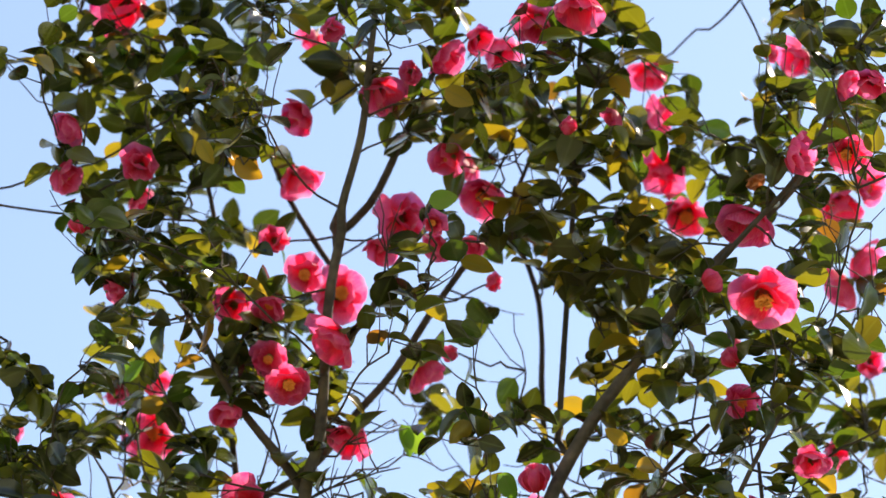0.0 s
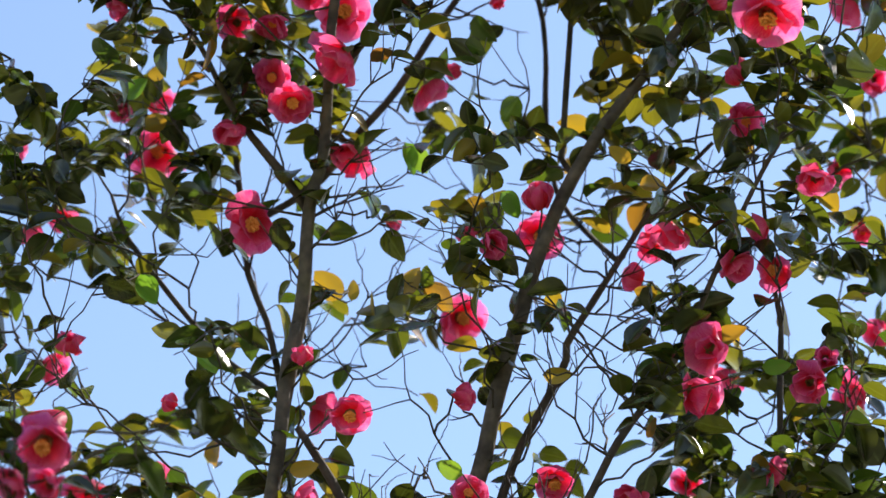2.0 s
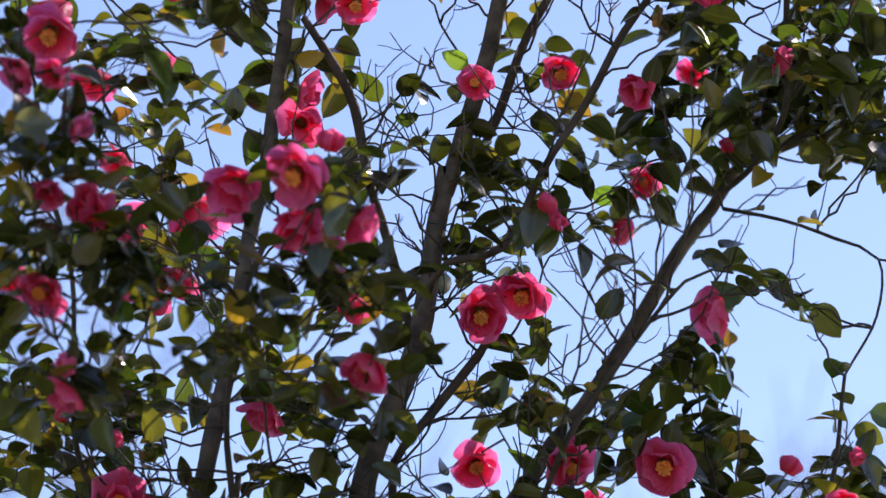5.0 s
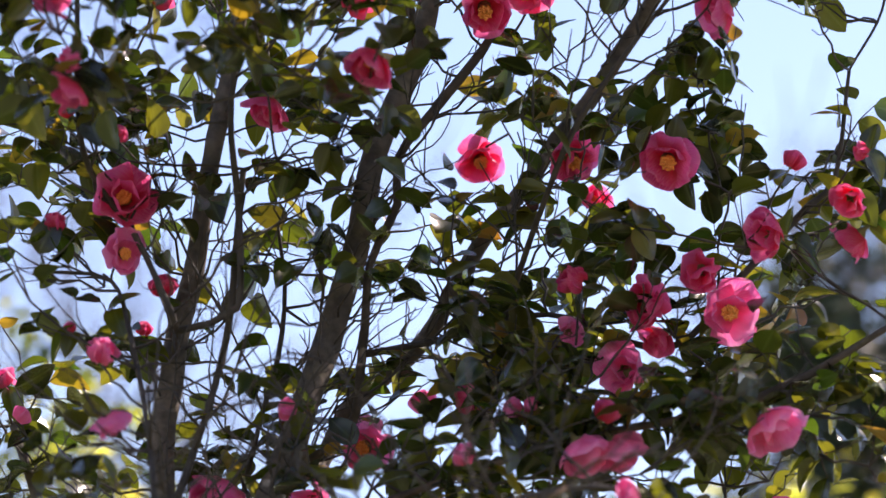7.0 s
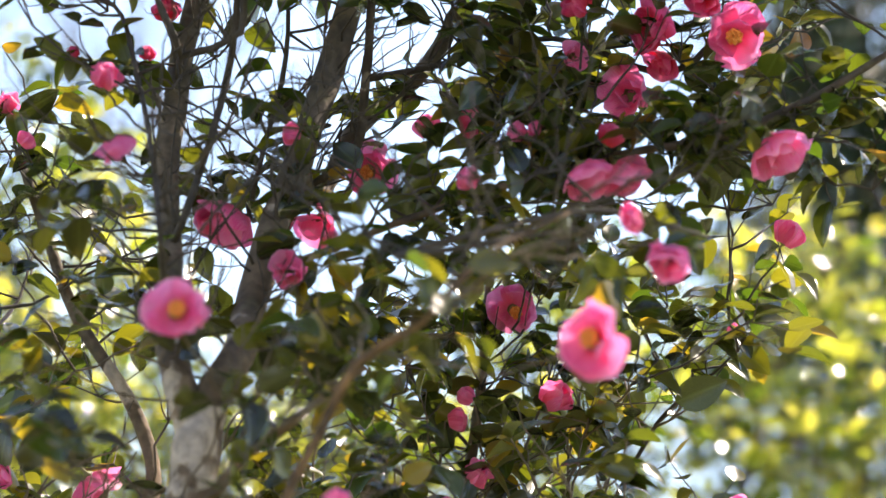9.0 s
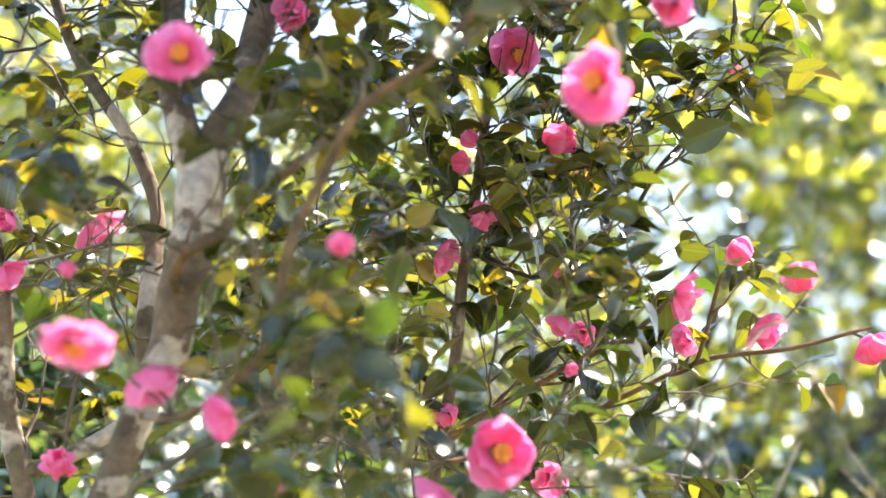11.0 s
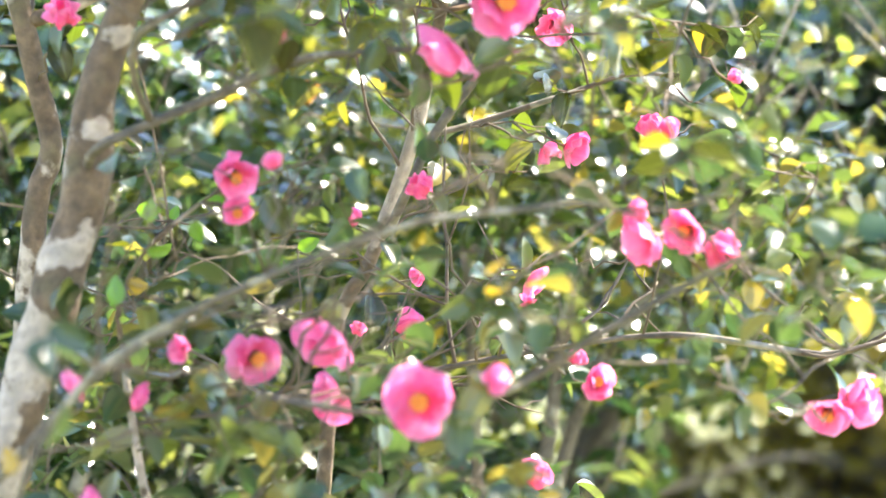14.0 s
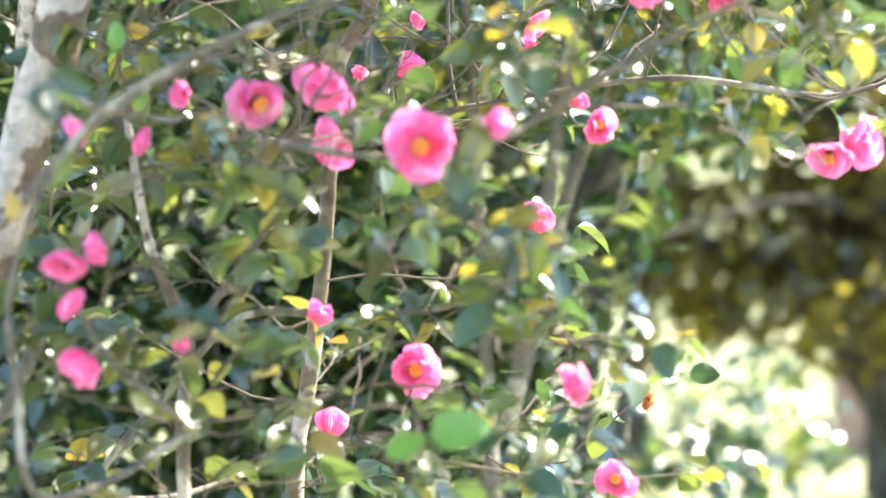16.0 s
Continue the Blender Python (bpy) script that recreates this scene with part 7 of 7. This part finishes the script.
spray(-0.08, 4.74, 2.26, 7)

spray(-0.17, 5.57, 2.36, 6)

spray(-0.22, 5.55, 2.38, 6)

spray(-0.05, 5.61, 2.35, 7)

spray(0.05, 5.55, 2.37, 7)

spray(0.12, 5.57, 2.39, 6)

spray(0.19, 5.39, 2.37, 7)

spray(0.27, 5.47, 2.42, 5)

spray(0.27, 4.98, 2.34, 4)

spray(0.34, 5.46, 2.50, 3)

spray(0.42, 5.44, 2.55, 2)

spray(0.51, 5.54, 2.64, 5)

spray(0.47, 5.09, 2.60, 5)

spray(0.48, 5.70, 2.76, 4)

spray(0.36, 5.44, 2.60, 3)

spray(0.29, 5.26, 2.54, 4)

spray(0.26, 5.53, 2.34, 6)

spray(0.29, 5.08, 2.25, 6)

spray(0.36, 5.63, 2.29, 6)

spray(0.25, 5.15, 2.22, 6)

spray(0.16, 4.68, 2.18, 6)

spray(0.10, 5.63, 2.31, 6)

spray(0.02, 5.59, 2.28, 5)

spray(-0.07, 5.67, 2.29, 6)

spray(-0.15, 5.67, 2.31, 6)

spray(-0.19, 5.21, 2.27, 5)

spray(-0.20, 4.39, 2.14, 5)

spray(-0.18, 4.50, 2.09, 6)

spray(-0.12, 4.86, 2.12, 5)

spray(-0.08, 5.05, 2.15, 5)

spray(0.16, 5.58, 2.23, 6)

spray(0.21, 5.20, 2.16, 6)

spray(0.29, 5.62, 2.16, 5)

spray(0.12, 5.54, 2.17, 5)

spray(0.42, 5.50, 2.38, 5)

spray(0.49, 5.52, 2.33, 4)

spray(0.42, 4.76, 2.15, 4)

spray(0.38, 5.62, 2.21, 5)

spray(0.56, 5.72, 2.18, 3)

spray(-0.25, 4.57, 2.37, 4)

spray(-0.20, 4.71, 2.41, 4)

spray(-0.28, 4.45, 2.36, 4)

spray(-0.09, 5.44, 2.53, 5)

spray(-0.14, 4.64, 2.44, 6)

spray(-0.05, 5.28, 2.58, 6)

spray(0.03, 5.46, 2.63, 5)

spray(-0.20, 5.00, 2.57, 6)

spray(-0.27, 4.91, 2.59, 4)

spray(-0.29, 4.69, 2.24, 3)

spray(-0.31, 4.52, 2.22, 2)

spray(-0.51, 5.09, 2.25, 3)

spray(-0.50, 5.40, 2.29, 4)

spray(-0.48, 4.46, 2.27, 5)

spray(-0.49, 4.32, 2.27, 5)

spray(-0.56, 4.48, 2.28, 5)

spray(-0.65, 5.19, 2.35, 4)

spray(-0.53, 5.30, 2.41, 4)

spray(-0.47, 4.98, 2.58, 4)

spray(-0.49, 5.19, 2.58, 3)

spray(-0.63, 5.21, 2.50, 5)

spray(-0.56, 5.35, 2.53, 4)

spray(-0.66, 5.11, 2.66, 3)

spray(-0.55, 5.38, 2.69, 5)

spray(-0.62, 5.39, 2.31, 5)

spray(-0.34, 5.46, 2.23, 7)

spray(-0.27, 5.21, 2.16, 7)

spray(-0.33, 4.71, 2.12, 5)

spray(-0.23, 5.36, 2.06, 6)

spray(-0.13, 4.53, 2.03, 4)

spray(-0.15, 4.57, 2.06, 3)

spray(-0.08, 4.75, 2.01, 3)

spray(-0.03, 5.32, 2.02, 4)

spray(0.32, 4.85, 1.94, 3)

spray(0.15, 5.08, 2.01, 3)

spray(-0.20, 5.53, 2.16, 2)

spray(-0.15, 4.91, 2.00, 3)

spray(-0.25, 5.61, 2.08, 4)

spray(-0.10, 4.83, 2.05, 3)

spray(-0.06, 4.71, 1.83, 3)

spray(-0.22, 6.33, 1.92, 4)

spray(-0.13, 4.74, 1.84, 4)

spray(-0.19, 4.83, 1.75, 4)

spray(-0.35, 6.56, 1.74, 5)

spray(-0.31, 6.41, 1.78, 4)

spray(-0.37, 4.65, 1.75, 4)

spray(-0.57, 6.11, 1.81, 4)

spray(-0.30, 4.64, 1.87, 3)

spray(-0.25, 4.51, 1.92, 3)

spray(-0.01, 5.72, 1.78, 4)

spray(0.02, 6.37, 1.88, 4)

spray(0.06, 4.70, 1.87, 4)

spray(0.17, 6.33, 2.02, 4)

spray(0.22, 5.63, 1.90, 4)

spray(0.26, 4.70, 1.86, 4)

spray(0.32, 6.33, 1.90, 4)

spray(0.31, 4.64, 1.74, 4)

spray(0.26, 4.26, 1.68, 4)

spray(0.47, 5.61, 1.85, 5)

spray(0.37, 4.35, 1.72, 4)

spray(0.30, 4.70, 1.83, 2)

spray(0.37, 4.46, 1.64, 4)

spray(0.13, 4.37, 1.62, 4)

spray(-0.26, 6.34, 1.66, 4)

spray(-0.12, 4.63, 1.92, 3)

spray(-0.05, 5.52, 2.06, 3)

spray(0.16, 5.29, 2.04, 2)

spray(0.33, 5.17, 1.97, 3)

spray(0.66, 6.10, 1.77, 5)

spray(0.61, 6.13, 1.69, 5)

spray(0.48, 4.18, 1.59, 4)

spray(0.10, 5.68, 1.85, 3)

spray(-0.59, 6.51, 1.73, 4)

spray(-0.52, 6.04, 1.65, 4)

spray(0.40, 5.21, 1.97, 3)

spray(-0.68, 6.56, 1.55, 7)

spray(-0.55, 4.87, 1.51, 5)

spray(-0.46, 4.76, 1.56, 4)

spray(-0.58, 6.34, 1.62, 3)

spray(-0.41, 4.74, 1.54, 4)

spray(-0.31, 4.39, 1.54, 3)

spray(-0.30, 4.87, 1.50, 3)

spray(-0.42, 6.38, 1.42, 5)

spray(-0.13, 4.84, 1.55, 3)

spray(-0.16, 6.41, 1.43, 5)

spray(-0.09, 4.56, 1.46, 5)

spray(-0.13, 4.72, 1.42, 6)

spray(0.09, 4.36, 1.50, 4)

spray(0.15, 4.43, 1.49, 3)

spray(0.03, 4.68, 1.54, 4)

spray(0.08, 5.03, 1.53, 3)

spray(0.19, 6.56, 1.58, 3)

spray(0.01, 4.38, 1.60, 4)

spray(0.50, 6.33, 1.57, 5)

spray(0.37, 4.58, 1.46, 3)

spray(0.54, 5.31, 1.51, 4)

spray(0.47, 4.12, 1.52, 4)

spray(0.60, 4.85, 1.51, 5)

spray(0.50, 4.44, 1.55, 3)

spray(0.77, 6.17, 1.43, 3)

spray(0.45, 4.70, 1.38, 3)

spray(-0.54, 6.44, 1.42, 4)

spray(-0.44, 4.78, 1.45, 4)

spray(-0.66, 6.38, 1.37, 5)

spray(-0.77, 6.30, 1.40, 5)

spray(-0.64, 5.37, 1.32, 6)

spray(-0.50, 4.93, 1.30, 4)

spray(-0.63, 5.04, 1.26, 4)

spray(-0.40, 4.70, 1.36, 6)

spray(-0.31, 4.37, 1.39, 6)

spray(-0.27, 4.60, 1.38, 4)

spray(-0.22, 4.57, 1.37, 4)

spray(-0.20, 4.79, 1.32, 4)

spray(-0.16, 6.31, 1.24, 6)

spray(-0.03, 4.17, 1.32, 5)

spray(0.06, 4.32, 1.28, 6)

spray(0.15, 6.34, 1.16, 5)

spray(0.03, 4.42, 1.30, 4)

spray(-0.34, 4.56, 1.32, 5)

spray(-0.53, 6.12, 1.21, 5)

spray(-0.50, 6.17, 1.13, 5)

spray(-0.31, 4.96, 1.20, 4)

spray(-0.25, 4.85, 1.27, 4)

spray(-0.11, 4.33, 1.25, 4)

spray(-0.10, 6.24, 1.10, 5)

spray(0.00, 4.57, 1.24, 5)

spray(0.06, 4.53, 1.21, 4)

spray(0.19, 4.20, 1.30, 2)

spray(-0.81, 6.44, 1.18, 5)

spray(-0.57, 5.63, 1.10, 5)

spray(-0.75, 6.18, 1.07, 5)

spray(-0.42, 4.50, 1.13, 4)

spray(-0.44, 4.51, 1.05, 4)

spray(-0.53, 4.52, 1.07, 4)

spray(-0.80, 6.31, 0.81, 5)

spray(-0.56, 4.97, 0.94, 4)

spray(-0.34, 4.73, 1.08, 4)

spray(-0.29, 4.35, 1.16, 4)

spray(-0.26, 4.70, 1.16, 5)

spray(-0.40, 6.42, 0.87, 5)

spray(-0.21, 5.98, 1.00, 5)

spray(-0.18, 6.33, 1.03, 4)

spray(-0.16, 4.38, 1.08, 4)

spray(-0.10, 4.64, 1.13, 4)

spray(-0.06, 6.09, 1.05, 6)

spray(0.02, 6.12, 1.08, 6)

spray(0.09, 4.69, 1.19, 5)

spray(0.13, 4.59, 1.17, 5)

spray(0.21, 6.24, 0.97, 5)

spray(0.09, 4.22, 1.16, 4)

spray(0.01, 4.64, 1.07, 4)

spray(-0.06, 6.32, 0.83, 7)

spray(-0.07, 4.83, 0.96, 5)

spray(0.04, 6.02, 0.82, 6)

spray(0.11, 6.03, 0.88, 6)

spray(0.11, 4.26, 1.00, 5)

spray(0.18, 4.43, 1.15, 5)

spray(0.24, 4.41, 1.12, 3)

spray(0.31, 4.89, 1.08, 3)

spray(-0.10, 4.64, 0.99, 5)

spray(-0.20, 5.55, 0.83, 5)

spray(-0.23, 4.56, 1.05, 4)

spray(-0.26, 4.68, 0.97, 4)

spray(-0.36, 4.76, 0.92, 4)

spray(-0.44, 4.92, 0.90, 4)

spray(0.22, 5.96, 0.77, 4)

spray(0.43, 6.17, 0.76, 4)

spray(0.18, 4.57, 1.03, 3)

spray(-0.52, 4.84, 0.89, 4)

spray(-0.08, 4.24, 0.98, 4)

spray(0.25, 4.46, 0.95, 2)

spray(-0.67, 5.12, 3.43, 5)

spray(-0.58, 5.14, 3.38, 5)

spray(-0.45, 4.66, 3.27, 5)

spray(-0.45, 5.21, 3.35, 4)

spray(-0.29, 5.15, 3.40, 5)

spray(-0.21, 4.68, 3.30, 5)

spray(-0.26, 5.21, 3.26, 4)

spray(-0.17, 5.33, 3.46, 4)

spray(-0.11, 5.10, 3.23, 4)

spray(-0.60, 5.10, 3.23, 5)

spray(-0.49, 5.26, 3.28, 4)

spray(0.05, 5.14, 3.38, 5)

spray(0.13, 5.13, 3.43, 4)

spray(0.18, 5.18, 3.51, 4)

spray(0.27, 5.13, 3.40, 5)

spray(0.38, 5.24, 3.27, 5)

spray(0.44, 5.19, 3.40, 5)

spray(0.52, 5.32, 3.35, 5)

spray(0.60, 5.34, 3.27, 5)

spray(0.31, 5.10, 3.18, 4)

spray(0.48, 5.24, 3.20, 4)

spray(0.65, 5.29, 3.16, 4)

spray(-0.34, 5.33, 3.26, 3)

spray(0.01, 5.58, 2.84, 6)

spray(0.07, 5.56, 2.77, 6)

spray(0.03, 5.57, 2.71, 6)

spray(0.11, 5.47, 2.79, 6)

spray(0.16, 5.46, 2.71, 6)

spray(0.23, 5.59, 2.82, 6)

spray(0.30, 5.61, 2.78, 6)

spray(0.34, 5.64, 2.74, 6)

spray(0.18, 5.60, 2.61, 6)

spray(0.07, 5.50, 2.62, 6)

spray(-0.02, 5.62, 2.61, 6)

spray(0.37, 5.61, 2.61, 5)

spray(0.30, 5.55, 2.60, 6)

spray(-0.09, 5.58, 2.64, 6)

spray(-0.16, 5.50, 2.66, 5)

spray(-0.21, 5.57, 2.59, 5)

spray(-0.68, 5.75, 2.35, 6)

spray(-0.65, 5.85, 2.22, 6)

spray(-0.61, 5.90, 2.16, 6)

spray(-0.77, 5.81, 2.48, 5)

spray(0.41, 5.10, 4.12, 7)

spray(0.47, 5.14, 4.06, 7)

spray(0.53, 5.06, 4.07, 7)

spray(0.59, 5.03, 4.00, 7)

spray(0.68, 5.24, 4.17, 7)

spray(0.73, 5.14, 4.05, 7)

spray(0.44, 5.19, 3.97, 6)

spray(0.53, 5.21, 3.95, 7)

spray(0.60, 5.14, 3.92, 7)

spray(0.67, 5.09, 3.92, 7)

spray(0.72, 5.06, 3.86, 7)

spray(0.50, 5.09, 4.18, 6)

spray(0.58, 5.09, 4.18, 6)

spray(0.72, 5.18, 4.23, 6)

spray(-0.77, 5.81, 2.72, 5)

spray(-0.71, 5.83, 2.69, 5)

spray(-0.65, 5.83, 2.67, 5)

spray(-0.75, 5.84, 2.62, 5)

spray(-0.73, 5.88, 2.38, 5)

spray(-0.75, 5.88, 2.23, 5)

spray(-0.71, 5.92, 2.12, 5)

spray(-0.73, 5.92, 2.06, 5)

spray(-0.59, 5.93, 2.08, 4)

spray(-0.35, 5.92, 2.40, 6)

spray(-0.27, 5.89, 2.46, 6)

spray(-0.20, 5.89, 2.52, 6)

spray(-0.14, 5.89, 2.58, 6)

spray(-0.31, 5.91, 2.32, 6)

spray(-0.23, 5.91, 2.38, 5)

spray(-0.10, 5.89, 2.46, 6)

spray(-0.16, 5.90, 2.46, 6)

spray(-0.23, 5.86, 2.65, 6)

spray(-0.30, 5.86, 2.69, 5)

spray(-0.16, 5.83, 2.78, 6)

spray(-0.09, 5.84, 2.79, 6)

spray(-0.37, 5.87, 2.55, 4)

spray(-0.32, 5.89, 2.50, 5)

spray(-0.60, 4.48, 3.52, 4)

spray(-0.53, 4.51, 3.47, 4)

spray(-0.59, 4.52, 3.42, 4)

spray(-0.47, 4.53, 3.44, 4)

spray(-0.42, 4.51, 3.51, 3)

spray(-0.36, 4.53, 3.48, 4)

spray(-0.39, 4.55, 3.41, 4)

spray(-0.50, 4.56, 3.37, 4)

spray(-0.57, 4.57, 3.33, 4)

spray(-0.43, 4.57, 3.36, 4)

spray(-0.34, 4.56, 3.39, 4)

spray(-0.28, 4.55, 3.44, 4)

spray(-0.18, 4.55, 3.44, 4)

spray(-0.11, 4.56, 3.42, 4)

spray(-0.15, 4.57, 3.38, 3)

spray(-0.08, 4.59, 3.35, 3)

spray(-0.21, 4.59, 3.33, 3)

spray(-0.30, 4.59, 3.32, 3)

spray(-0.37, 4.59, 3.30, 4)

spray(-0.47, 4.59, 3.29, 4)

spray(-0.54, 4.59, 3.26, 4)

spray(-0.59, 4.59, 3.24, 4)

spray(-0.62, 4.44, 3.60, 3)

spray(-0.55, 4.45, 3.59, 3)

spray(-0.63, 4.39, 3.69, 4)

spray(-0.14, 3.86, 1.97, 4)

spray(-0.10, 5.54, 2.12, 4)

spray(-0.16, 3.95, 1.91, 4)

spray(-0.04, 3.99, 1.91, 3)

spray(0.18, 5.64, 2.06, 4)

spray(0.16, 3.93, 1.87, 2)

spray(-0.16, 5.70, 2.16, 4)

spray(-0.25, 3.93, 1.45, 4)

spray(-0.18, 6.58, 1.44, 6)

spray(0.15, 6.50, 1.50, 5)

spray(0.14, 4.19, 1.51, 3)

spray(-0.10, 6.52, 1.23, 5)

spray(-0.18, 6.57, 1.20, 5)

spray(0.12, 6.34, 1.17, 6)

spray(0.17, 5.57, 1.19, 5)

spray(-0.41, 4.35, 1.37, 4)

spray(-0.49, 3.94, 1.47, 4)

spray(-0.31, 4.71, 1.37, 4)

spray(-0.57, 6.02, 1.55, 4)

spray(-0.56, 4.45, 1.19, 5)

spray(-0.04, 4.34, 1.06, 6)

spray(-0.14, 6.31, 0.80, 5)

spray(0.06, 4.34, 1.18, 5)

spray(0.16, 6.42, 1.02, 5)

spray(-0.60, 6.30, 0.92, 5)

spray(-0.29, 4.44, 1.21, 5)

spray(-0.25, 6.09, 0.82, 5)

spray(0.05, 6.22, 0.77, 5)

spray(-0.35, 6.40, 0.94, 5)

def bare_shoot(owner, a, d, length, rad, forks):
    """A thin leafless shoot with small side shoots."""
    tip = a + d * length
    line = twig(owner, a, tip, rad, rad * 0.5, 0.045)
    for k in range(forks):
        u = rng.uniform(0.3, 0.95)
        nd = (d + wild(0.55) + Vector((0, 0, 0.15))).normalized()
        bare_shoot(owner, on_line(line, u), nd, length * rng.uniform(0.25, 0.55), rad * 0.65, forks - 2)


BARE = {}


def room(node):
    """At most three bare shoots from one place, and few on the open side."""
    if node[0] > 0.42 and node[2] > 3.1:
        return False
    cell = tuple(round(v / 0.1) for v in node[:3])
    BARE[cell] = BARE.get(cell, 0) + 1
    return BARE[cell] <= 3


# added crown mass out of view to the right: it shades the mid-crown
for k in range(48):
    u = rng.random()
    spray(0.98 + 1.15 * u + rng.gauss(0, 0.12), 5.45 + 1.1 * u + rng.gauss(0, 0.3), 4.15 + 1.6 * u + rng.gauss(0, 0.28), 8)
# the crown goes on past both sides and above
for k in range(84):
    up = rng.uniform(1.7, 5.8)
    side = rng.choice((-1, 1)) * rng.uniform(0.98, 1.3)
    spray(side, math.sqrt(31.0 - (up - 1.5) ** 2) + rng.gauss(0.1, 0.25), up, 7)
for k in range(30):
    spray(rng.uniform(-0.8, 0.9), rng.gauss(4.7, 0.2), rng.uniform(5.65, 6.0), 7)

def how_far(item):
    return np.min(np.linalg.norm(LIMB_AT - np.array(item[0]), axis=1))


LIMB_AT = NODE_AT[:, :3].copy()
for p, count in sorted(WAITING, key=how_far):
    leafy_shoot(p, count)
for item in FLOWERS:
    blossom(*item)
for item in SINGLE_LEAVES:
    single_leaf(*item)

thin_nodes = [i for i in range(len(NODES)) if 2.1 < NODES[i][2] < 3.65 and (NODES[i][0] < 0.3 or NODES[i][2] > 3.0) and NODES[i][3] < 0.03]
thin_high = [i for i in range(len(NODES)) if 3.55 <= NODES[i][2] < 4.5 and NODES[i][3] < 0.02]
for k in range(310):
    i = rng.choice(thin_nodes if k < 210 else thin_high)
    d = (Vector((rng.gauss(0, 0.7), rng.gauss(0, 0.5), rng.uniform(0.2, 1.0)))).normalized()
    if room(NODES[i]):
        bare_shoot(OWNERS[i], Vector(NODES[i][:3]), d, rng.uniform(0.14, 0.32), 0.0027, 3)

low_nodes = [i for i in range(len(NODES)) if 1.35 < NODES[i][2] < 2.75 and NODES[i][3] < 0.018]
for k in range(50):
    i = rng.choice(low_nodes)
    d = (Vector((rng.gauss(0.45, 0.6), rng.gauss(0, 0.5), rng.uniform(0.1, 0.8)))).normalized()
    if room(NODES[i]):
        bare_shoot(OWNERS[i], Vector(NODES[i][:3]), d, rng.uniform(0.16, 0.42), 0.0036, 3)

for owner in (tree, shrub, small):
    for heap, material in ((LEAF_HEAP[owner], LEAF), (GREEN_LIT_HEAP[owner], GREEN_LIT_LEAF), (SUNNED_HEAP[owner], SUNNED_LEAF)):
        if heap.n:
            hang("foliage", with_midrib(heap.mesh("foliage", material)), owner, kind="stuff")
    for heap, material in ((TWIG_HEAP[owner], BACKLIT_TWIG), (LOW_TWIG_HEAP[owner], BROWN_TWIG)):
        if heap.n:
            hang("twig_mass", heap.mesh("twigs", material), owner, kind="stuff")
